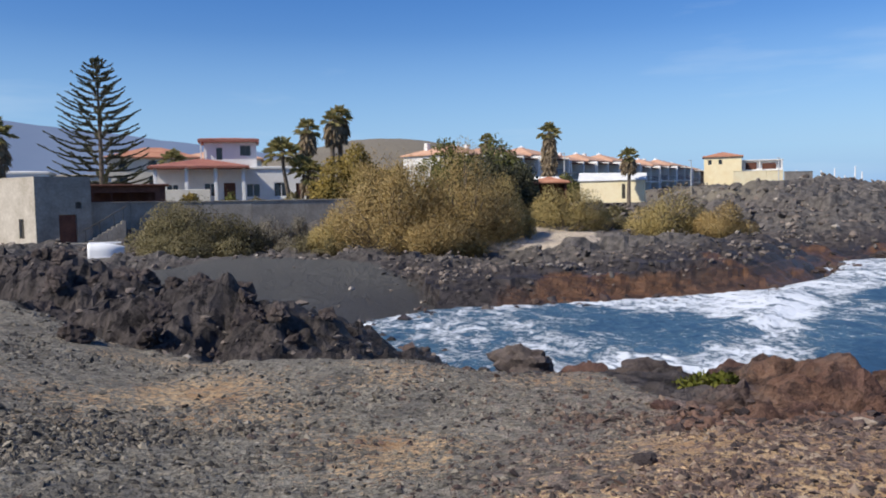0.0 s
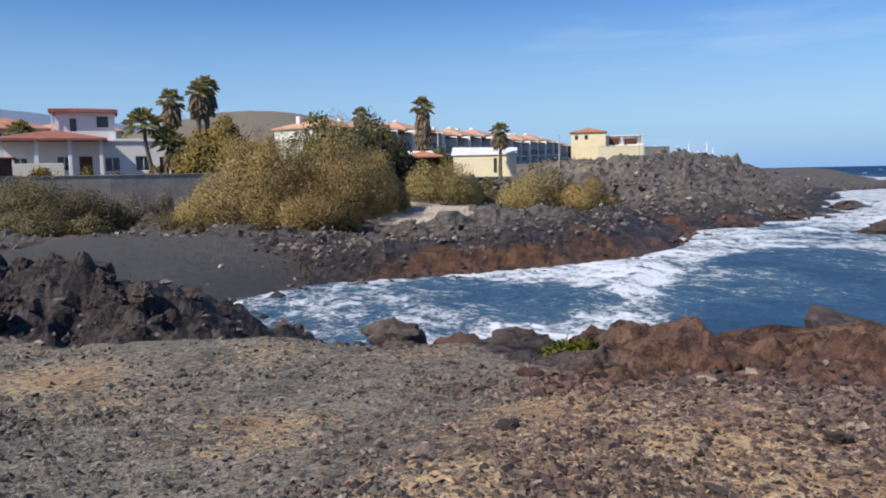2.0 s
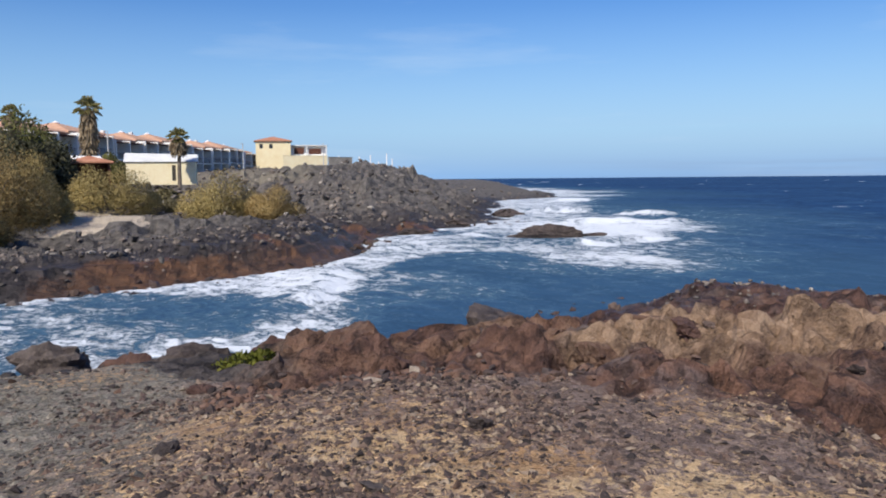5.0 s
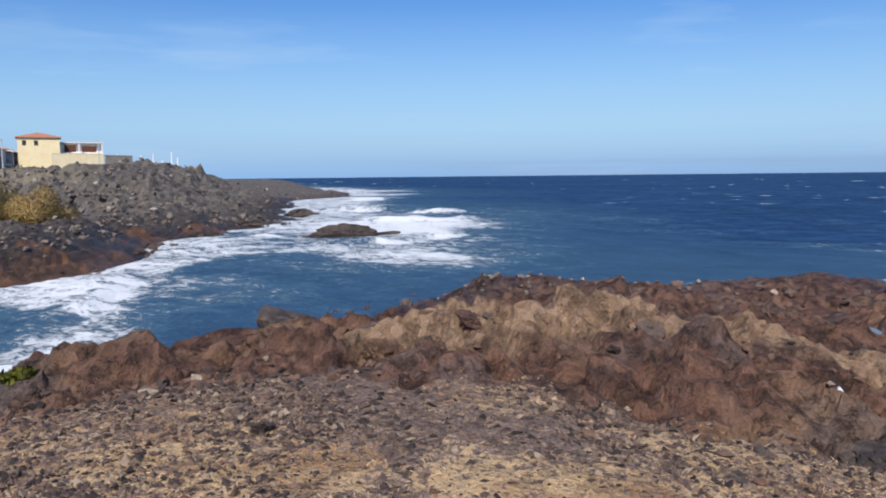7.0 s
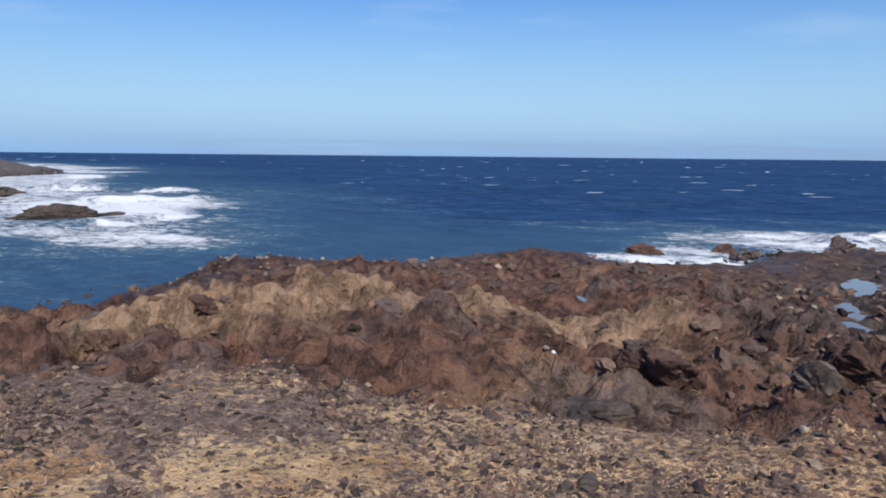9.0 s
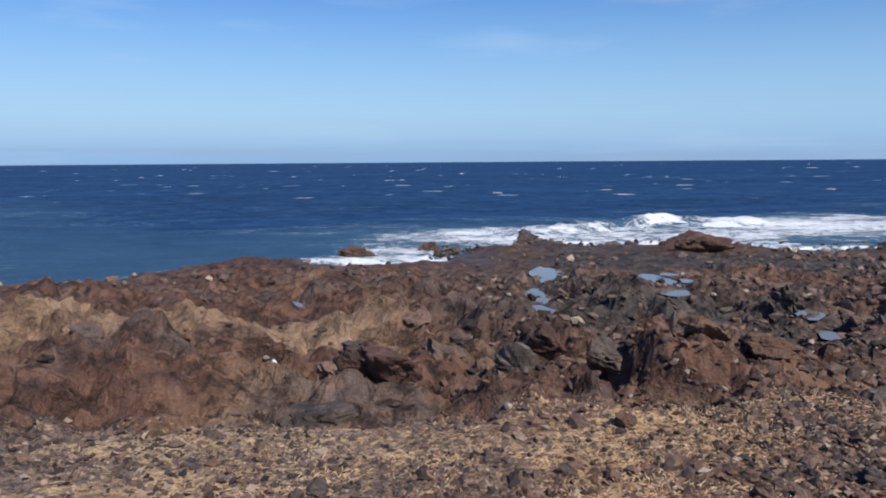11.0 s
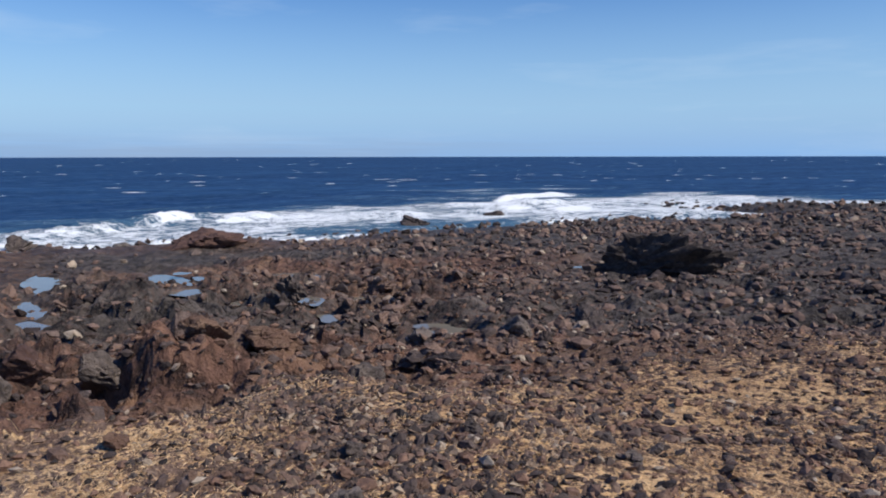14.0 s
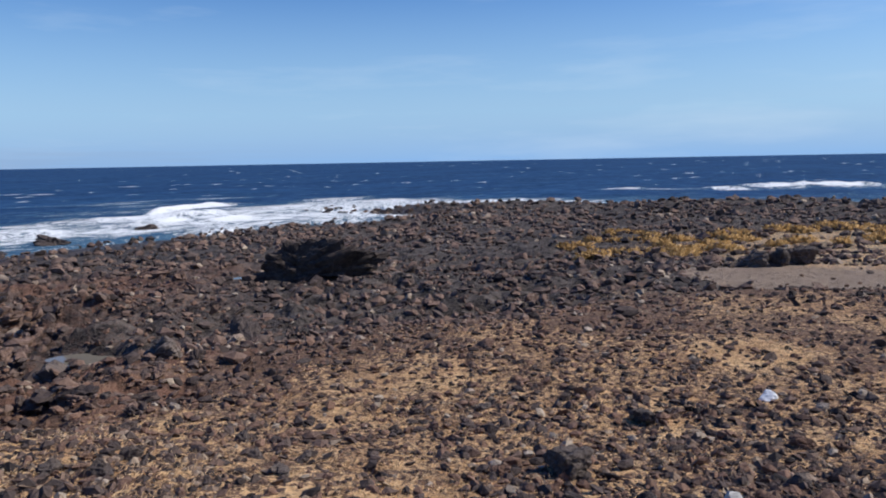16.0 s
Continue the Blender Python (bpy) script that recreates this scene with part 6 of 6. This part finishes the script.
def rock_shape(seed, sub, cuts=11, lumps=0.0):
    """A broken stone: a ball cut by planes, with knobs and pits for lava."""
    rng = np.random.default_rng(seed)
    u, tri = NETS[sub]
    n = rng.normal(size=(cuts, 3))
    n /= np.linalg.norm(n, axis=1, keepdims=True)
    h = 0.40 + 0.5 * rng.random(cuts)
    dots = np.clip(u @ n.T, 1e-3, None)
    r = np.minimum(1.05, (h[None] / dots).min(axis=1))
    if lumps:
        o = seed * 7.7
        k = crust(u[:, 0] * 1.6 + o + u[:, 2], u[:, 1] * 1.6 - u[:, 2] * 1.3, 0.9, 6, seed) - 0.45
        k2 = crust(u[:, 2] * 2 + o, u[:, 0] * 1.4 - u[:, 1] * 1.7, 0.8, 6, seed + 50) - 0.45
        r = r * (1 + lumps * (k + k2))
    co = u * r[:, None]
    return co * (0.8 + 0.4 * rng.random(3))[None], tri


def joined(rng, shapes, pos, size, flat=0.7):
    """Many stones as one array of triangles."""
    cos, tris, base = [], [], 0
    pick = rng.integers(0, len(shapes), len(pos))
    for s, (co, tri) in enumerate(shapes):
        w = np.where(pick == s)[0]
        if not len(w):
            continue
        a = rng.random(len(w)) * math.tau
        c, sn = np.cos(a), np.sin(a)
        sc = size[w][:, None] * (0.75 + 0.5 * rng.random((len(w), 3))) * np.array([[1, 1, flat]])
        p = co[None] * sc[:, None]
        tilt = rng.normal(size=len(w)) * 0.35
        pz = p[..., 2] + p[..., 0] * tilt[:, None]
        q = np.stack([p[..., 0] * c[:, None] - p[..., 1] * sn[:, None], p[..., 0] * sn[:, None] + p[..., 1] * c[:, None], pz], -1) + pos[w][:, None]
        cos.append(q.reshape(-1, 3))
        tris.append((tri[None] + (np.arange(len(w)) * len(co))[:, None, None]).reshape(-1, 3) + base)
        base += q.shape[0] * q.shape[1]
    return np.vstack(cos), np.vstack(tris)


def pebble_shape(seed):
    """A small angular pebble of eight faces."""
    q = np.random.default_rng(seed)
    co = np.array([(1, 0, 0), (-1, 0, 0), (0, 1, 0), (0, -1, 0), (0, 0, 1), (0, 0, -1)], float) * (0.75 + 0.5 * q.random((6, 1))) + q.normal(size=(6, 3)) * 0.22
    return co, np.array([(0, 2, 4), (2, 1, 4), (1, 3, 4), (3, 0, 4), (2, 0, 5), (1, 2, 5), (3, 1, 5), (0, 3, 5)])


SMALL = [pebble_shape(100 + k) for k in range(24)]
CHIPS = [rock_shape(115 + k, 1, 8, 0.5) for k in range(10)]
MIDDLE = [rock_shape(130 + k, 2, 12, 0.7) for k in range(10)]
BLOCKS = [rock_shape(190 + k, 3, 11, 0.75) for k in range(12)]
rng = np.random.default_rng(9)


def scatter(n, b0, b1, r0, r1, keep):
    """Places spread evenly by bearing and by the logarithm of distance, thinned by keep(x, y, masks)."""
    b = np.radians(b0 + (b1 - b0) * rng.random(n))
    r = r0 * (r1 / r0) ** rng.random(n)
    x, y = 0.25 + r * np.sin(b), -0.2 + r * np.cos(b)
    d = shore_distance(x, y)
    k = masks(x, y, d)
    w = keep(x, y, np.degrees(b), r, d, k)
    for (qx, qy, qa, qb), _ in zip(POOLS, LEVELS):
        w = w * (np.hypot((x - qx) / qa, (y - qy) / qb) > 1.25)
    ok = rng.random(n) < w
    x, y, d = x[ok], y[ok], d[ok]
    k = {a: v[ok] for a, v in k.items()}
    return x, y, land_height(x, y, d, k), np.degrees(b)[ok], r[ok], k


def stones(name, n, b0, b1, r0, r1, keep, size, shapes, mat, label, sink=0.25, flat=0.7):
    x, y, z, b, r, k = scatter(n, b0, b1, r0, r1, keep)
    s = size(rng.random(len(x)), b, r, k)
    co, tri = joined(rng, shapes, np.stack([x, y, z + s * (flat * 0.5 - sink)], -1), s, flat)
    ob = new(name, fast_mesh(name, co, tri, MAT[mat]))
    tagged(ob, label, "stones", kind="stuff")


# grit and small stones on the trodden gravel
for g0, g1, r0, r1, gn, gmat, f0, f1 in ((-36, 18, 2.8, 8, 48000, "gravel_stone", 18, -22), (-24, 184, 2.8, 8, 132000, "earthy_stone", -24, 16), (-36, 18, 8, 20, 13000, "gravel_stone", 18, -22), (-24, 184, 8, 20, 26000, "earthy_stone", -24, 16)):
    stones("gravel_stones", gn, g0, g1, r0, r1, lambda x, y, b, r, d, k: step(f0, f1, b) * k["gravel"] * (1 - 0.55 * step(0.3, 0.55, k["straw"])) * (0.14 + 0.72 * step(0.40, 0.58, fbm(x, y, 1.3, 3, 201))),
           lambda q, b, r, k: (0.008 + 0.024 * q ** 3.0) * (0.75 + 0.085 * r) * (1 + 0.35 * step(70, 130, b)), SMALL, gmat, "small dark and tan stones strewn over gravel")
for g0, g1, gn, gs in ((2.9, 5.5, 4500, MIDDLE), (4.5, 26, 20000, CHIPS)):
  stones("rubble", gn, 66, 184, g0, g1, lambda x, y, b, r, d, k: step(1, 4, d) * (0.25 + 0.75 * step(0.4, 0.62, fbm(x, y, 2.6, 3, 203))) * (0.05 + 0.95 * step(80, 112, b)) * (1 - k["sand"]) * (1 - 0.95 * k["dust"]) * (1 - 0.35 * step(0.3, 0.6, k["straw"])),
       lambda q, b, r, k: 0.018 + 0.055 * q ** 3.0 + 0.0022 * r, gs, "lava_stone", "broken black and brown lava rubble", 0.2)
stones("beach_rubble", 17000, -36, 62, 12, 75, lambda x, y, b, r, d, k: step(0.5, 3, d) * (1 - 0.8 * step(26, 20, r)) * (1 - 0.7 * step(0.3, 0.7, k["orange"])) * (1 - 0.85 * step(16, 24, b) * step(94, 84, b) * step(24, 20, r)) * (1 - k["gravel"]) * (1 - 0.97 * k["sand"]) * (1 - k["dust"]) * (1 - 0.8 * k["pale"]) * (0.12 + 0.88 * step(0.4, 0.6, fbm(x, y, 4, 3, 205))),
       lambda q, b, r, k: 0.02 + 0.0024 * r + (0.05 + 0.0026 * r) * q ** 3.4, CHIPS, "grey_lava_stone", "grey lava blocks scattered behind the cove", 0.2)
stones("lava_rubble", 24000, 62, 184, 9, 75, lambda x, y, b, r, d, k: step(0.5, 3, d) * (0.12 + 0.88 * step(104, 124, b)) * (1 - 0.85 * step(16, 24, b) * step(94, 84, b) * step(24, 20, r)) * (1 - k["gravel"]) * (1 - 0.97 * k["sand"]) * (1 - k["dust"]) * (1 - 0.8 * k["pale"]) * (0.3 + 0.7 * step(0.35, 0.6, fbm(x, y, 5, 3, 205))),
       lambda q, b, r, k: 0.03 + 0.0036 * r + (0.08 + 0.003 * r) * q ** 3.6, CHIPS, "brown_lava_stone", "black lava blocks scattered along the shore", 0.2)
stones("headland_rubble", 3600, 6, 44, 66, 190, lambda x, y, b, r, d, k: step(1, 6, d) * (0.3 + 0.7 * step(0.35, 0.6, fbm(x, y, 9, 3, 219))), lambda q, b, r, k: 0.10 + 0.001 * r + 0.4 * q ** 4, CHIPS, "grey_lava_stone", "dark lava blocks covering the headland", 0.2)
# wet stones awash along the water's edge
sx, sy, sz, sb, sr, sk = scatter(90000, -12, 150, 15, 80, lambda x, y, b, r, d, k: (0.3 + 0.6 * step(26, 20, r) * step(20, 10, b)) * step(-1.6 - 0.02 * r - 1.4 * step(26, 20, r), 0.2, d) * step(1.6, 0.4, d) * step(0.42, 0.6, fbm(x, y, 3, 3, 221)) * (1 - k["sand"]))
ss = 0.07 + 0.22 * rng.random(len(sx)) ** 3 + 0.002 * sr
sco, stri = joined(rng, CHIPS, np.stack([sx, sy, np.maximum(sz, -0.06)], -1), ss, 0.7)
sx, sy, sz, sb, sr, sk = scatter(150, -3, 9, 15.2, 20.5, lambda x, y, b, r, d, k: 0.75 * step(0.0, -0.6, d) * step(0.36, 0.5, fbm(x, y, 1.6, 3, 223)))
ss = 0.16 + 0.26 * rng.random(len(sx)) ** 2
sc2, st2 = joined(rng, MIDDLE, np.stack([sx, sy, 0.02 + 0 * sx], -1), ss, 0.5)
sco, stri = np.vstack([sco, sc2]), np.vstack([stri, st2 + len(sco)])
tagged(new("shore_stones", fast_mesh("shore_stones", sco, stri, MAT["wet_stone"])), "wet black stones awash at the waterline", "stones", kind="stuff")
stones("crag_foot_stones", 7000, 14, 48, 5.6, 9.5, lambda x, y, b, r, d, k: 0.85 * step(46, 36, b) * step(0.45, 0.6, fbm(x, y, 1.1, 3, 209)) * step(0.9, 0.3, np.abs(r - 7.3) / 1.3), lambda q, b, r, k: 0.025 + 0.075 * q ** 3, CHIPS, "lava_stone", "dark grey stones heaped at the foot of the crag", 0.25)

# jagged blocks that cover the crag and the shelf behind it
stones("shelf_blocks", 900, 30, 150, 6.8, 26, lambda x, y, b, r, d, k: step(1, 4, d) * (1 - k["gravel"]) * (0.08 + 0.92 * step(0.42, 0.6, fbm(x, y, 1.9, 3, 217))) * (0.05 + 0.95 * step(74, 92, b)) * (1 - 0.5 * step(0.5, 0.9, k["tan"])) * (1 - 0.97 * k["dust"]),
       lambda q, b, r, k: 0.05 + 0.15 * q ** 2.6 + 0.004 * r, BLOCKS, "brown_lava_stone", "jagged brown and black lava blocks on the shelf", 0.3)

# dry grass between the stones
gx, gy, ggz, gb, gr, gk = scatter(330000, -30, 184, 2.4, 16, lambda x, y, b, r, d, k: (0.06 + 0.94 * step(60, 115, b)) * k["gravel"] * step(0.15, 0.45, k["straw"]) * step(0.44, 0.64, fbm(x, y, 0.5, 4, 211)))
gp = np.stack([gx, gy, ggz], -1)
gax = rng.normal(size=gp.shape) + np.array([0, 0, 0.35])
gax[:, 2] = np.abs(gax[:, 2])
gco, gtri = blades(rng, gp, gax, 0.02 + 0.05 * rng.random(len(gp)), 0.0010 + 0.00028 * gr, 0.2)
tagged(new("dry_grass", fast_mesh("dry_grass", gco, gtri, MAT["straw"])), "short straw-coloured dry grass between stones", "grass", kind="stuff")

# single stones near the path
COBBLES = []
for k in range(8):
    co, tri = rock_shape(160 + k, 3, 9, 0.6)
    COBBLES.append([fast_mesh("stone", co * np.array([[1, 1, 0.72]]), tri, MAT[m]) for m in ("black_rock", "grey_rock", "red_rock")])
x, y, z, b, r, kk = scatter(1500, -34, 182, 2.8, 11, lambda x, y, b, r, d, k: 0.35 * k["gravel"] * (0.12 + 0.88 * step(50, 120, b)) + 0.12 * (b > 70))
for i in range(min(240, len(x))):
    s = 0.035 + 0.075 * rng.random() ** 2.2
    ob = new("stone", COBBLES[rng.integers(0, 8)][rng.choice([0, 0, 1, 2, 2])])
    ob.matrix_world = pose(x[i], y[i], z[i] + s * 0.2, rng.normal() * 14, rng.normal() * 14, rng.random() * 360) @ Matrix.Diagonal((s, s * (0.7 + 0.5 * rng.random()), s, 1))
    tagged(ob, "loose angular lava stone on dry gravel", "stone", "loose stones on the gravel")


def boulder(name, x, y, w, dpt, h, mat, label, seed, sub=4, lumps=0.55, bury=0.3, yaw=0.0, z=None, cuts=12, lean=0.0):
    co, tri = rock_shape(seed, sub, cuts, lumps)
    lo, hi = co.min(axis=0), co.max(axis=0)
    co = (co - (lo + hi) / 2) / (hi - lo)
    co = co * np.array([[w, dpt, h / (1 - bury)]])
    co[:, 1] -= lean * co[:, 2]
    ob = new(name, fast_mesh(name, co, tri, MAT[mat], False))
    z = gz(x, y) if z is None else z
    ob.matrix_world = pose(x, y, z + h / (1 - bury) * (0.5 - bury), 0, 0, yaw)
    return tagged(ob, label, "rock", "boulders on the shore")


# the outlying rocks in the surf
boulder("islet", *polar(40.8, 57), 8.4, 2.6, 1.15, "black_rock", "low black lava islet washed by white surf", 302, 5, 0.65, 0.4, -35, -0.15, 13)
for b, r, w, h, mat, seed in ((81.9, 36.5, 1.9, 0.6, "dark_red_rock", 317), (87.4, 38.5, 1.5, 0.55, "dark_red_rock", 318), (94.8, 42.0, 1.6, 0.85, "black_rock", 372), (121.3, 50, 2.4, 0.7, "black_rock", 315), (127, 58, 2.0, 0.5, "black_rock", 316),
                               (33.5, 74, 3.0, 0.6, "black_rock", 317), (37.2, 92, 5.0, 0.9, "black_rock", 318), (30.5, 61, 3.0, 0.6, "black_rock", 319)):
    boulder("surf_rock", *polar(b, r), w, w * 0.8, h, mat, "wet dark rock standing in the surf", seed, 4, 0.6, 0.35, seed * 40, -0.1)
boulder("rock_mound", *polar(105.8, 38.0), 4.6, 2.4, 0.95, "dark_red_rock", "rounded red-brown rock mound at the water", 314, 4, 0.6, 0.4, -105, 0.15)
# big single blocks
boulder("lava_block", *polar(139.0, 24.5), 4.4, 2.1, 1.25, "black_rock", "large black lava block with dark overhang", 325, 5, 0.5, 0.3, -139, None, 9, 0.5)
boulder("lava_block", *polar(112.4, 15.5), 0.75, 0.6, 0.62, "black_rock", "upright black lava block among pools", 322, 4, 0.7, 0.25, 0)
for b, r, w, h, mat, seed in ((80.6, 6.7, 0.72, 0.2, "grey_rock", 331), (82.6, 7.4, 0.5, 0.34, "dark_red_rock", 332), (85.2, 7.3, 0.5, 0.32, "dark_red_rock", 333), (94.4, 7.8, 0.5, 0.36, "grey_rock", 334), (96.2, 8.3, 0.5, 0.32, "dark_red_rock", 335),
                               (107.6, 8.6, 0.5, 0.3, "red_rock", 336), (111.6, 9.0, 0.65, 0.32, "red_rock", 337), (113.4, 9.3, 0.6, 0.34, "black_rock", 338), (101.0, 8.8, 0.6, 0.4, "grey_rock", 339), (122.5, 11.8, 0.7, 0.35, "grey_rock", 340),
                               (118.3, 8.4, 0.42, 0.28, "grey_rock", 341), (133.9, 12.5, 0.62, 0.42, "black_rock", 342), (129, 10.8, 0.45, 0.3, "grey_rock", 343), (161.3, 7.6, 0.3, 0.13, "grey_rock", 345),
                               (171.0, 7.1, 0.2, 0.09, "red_rock", 346), (156.2, 6.0, 0.36, 0.2, "grey_rock", 347), (117.6, 4.6, 0.19, 0.12, "grey_rock", 348)):
    boulder("boulder", *polar(b, r), w, w * 0.85, h, mat, {"grey_rock": "blue-grey basalt boulder on the stony ground", "red_rock": "red-brown lava boulder on the stony ground", "black_rock": "black lava boulder on the stony ground"}.get(mat, "dark red-brown lava boulder on stony ground"), seed, 4, 0.42, 0.3, -b - 25 if 332 <= seed <= 339 else seed * 53, None, 10, 0.75 if 332 <= seed <= 339 else 0.0)
# rocks along the cove's near edge
for b, r, w, h, mat, seed in ((5.6, 14.4, 1.3, 0.75, "grey_rock", 354), (10.8, 14.4, 1.6, 0.85, "dark_red_rock", 352), (15.8, 14.2, 1.9, 0.8, "black_rock", 353), (13.2, 13.8, 1.0, 0.5, "black_rock", 352), (20.6, 13.2, 1.3, 0.5, "dark_red_rock", 355),
                               (37.2, 14.6, 1.6, 0.75, "black_rock", 356), (33.0, 14.2, 0.8, 0.35, "black_rock", 357), (-2.2, 15.6, 0.7, 0.35, "black_rock", 361)):
    boulder("cove_rock", *polar(b, r), w, w * 0.75, h, mat, {"dark_red_rock": "dark red-brown rock on the bank above the cove", "black_rock": "dark rock at the edge of the cove"}.get(mat, "dark rock at the edge of the cove"), seed, 4, 0.45, 0.35, seed * 31)
# knobs and broken steps on the crag and on the lava tongue
for k in range(14):
    t = rng.random() * (len(CRAG) - 1)
    i = int(t)
    ax, ay, az = CRAG[i]
    bx, by, bz = CRAG[i + 1]
    x, y = ax + (bx - ax) * (t - i) + rng.normal() * 0.9 - 0.35, ay + (by - ay) * (t - i) + rng.normal() * 0.9 - 0.3
    w = 0.3 + 0.55 * rng.random() ** 1.5
    boulder("crag_block", x, y, w, w * 0.8, w * 0.26, rng.choice(["red_rock", "dark_red_rock", "grey_rock"], p=[0.4, 0.4, 0.2]), "broken red-brown block on the lava crag", 400 + k, 4, 0.5, 0.6, rng.random() * 360)
for k in range(40):
    t = rng.random() * (len(LAVA) - 1)
    i = int(t)
    ax, ay, az = LAVA[i]
    bx, by, bz = LAVA[i + 1]
    x, y = ax + (bx - ax) * (t - i) + rng.normal() * 0.9, ay + (by - ay) * (t - i) + rng.normal() * 0.9
    w = 0.4 + 0.6 * rng.random() ** 1.8
    boulder("lava_rock", x, y, w, w * 0.85, w * 0.5, "black_rock", "jagged black block on the lava tongue", 460 + k, 4, 0.55, 0.45, rng.random() * 360)

# small finds
x, y = polar(77.0, 7.6)
bt = thing("plastic_bottle", pose(x, y, gz(x, y) + 0.025, 0, 90, 20), "crushed white plastic bottle on red rock", "litter")
part("bottle_body", tube([(0, 0, -0.06), (0, 0, -0.05), (0, 0, 0.03), (0, 0, 0.05)], 0.026, 0.018, 10), MAT["bottle"], bt)
part("bottle_neck", tube([(0, 0, 0.05), (0, 0, 0.07)], 0.01, 0.009, 8), MAT["bottle"], bt)
for k, (b, r, s, mat) in enumerate(((86.9, 6.4, 0.03, "bottle"), (169.3, 8.5, 0.085, "bottle"), (166.5, 5.4, 0.09, "pale_stone"), (161.3, 5.1, 0.085, "pale_stone"))):
    x, y = polar(b, r)
    boulder("white_stone", x, y, s * 2.2, s * 1.6, s * 1.2, mat, "pale bleached stone among dark lava", 520 + k, 3, 0.2, 0.2, k * 50)
for k, (b, r) in enumerate(((169.4, 21.6), (171.0, 21.9), (172.3, 22.4))):
    boulder("boulder", *polar(b, r), 0.9, 0.7, 0.5, "grey_rock", "grey boulder at the edge of the dusty flat", 540 + k, 4, 0.5, 0.28, k * 80)
x, y = polar(49.5, 9.6)
dw = thing("driftwood", pose(x, y, gz(x, y) + 0.04, 0, 3, -40), "dark weathered driftwood plank on the crag", "driftwood")
part("plank", boxes((-0.33, 0.33, -0.05, 0.05, -0.02, 0.03), bevel=0.01), MAT["driftwood"], dw)


# pebbles round the standing place
for g0, g1, gmat, f0, f1 in ((-90, 18, "gravel_stone", 18, -22), (-24, 270, "earthy_stone", -24, 16)):
    stones("gravel_stones", 7000, g0, g1, 0.7, 2.8, lambda x, y, b, r, d, k: 0.6 * step(f0, f1, b) * (1 - 0.5 * step(0.3, 0.55, k["straw"])) * r / 2.8, lambda q, b, r, k: 0.008 + 0.022 * q ** 3.0, SMALL, gmat, "small dark and tan stones strewn over gravel")
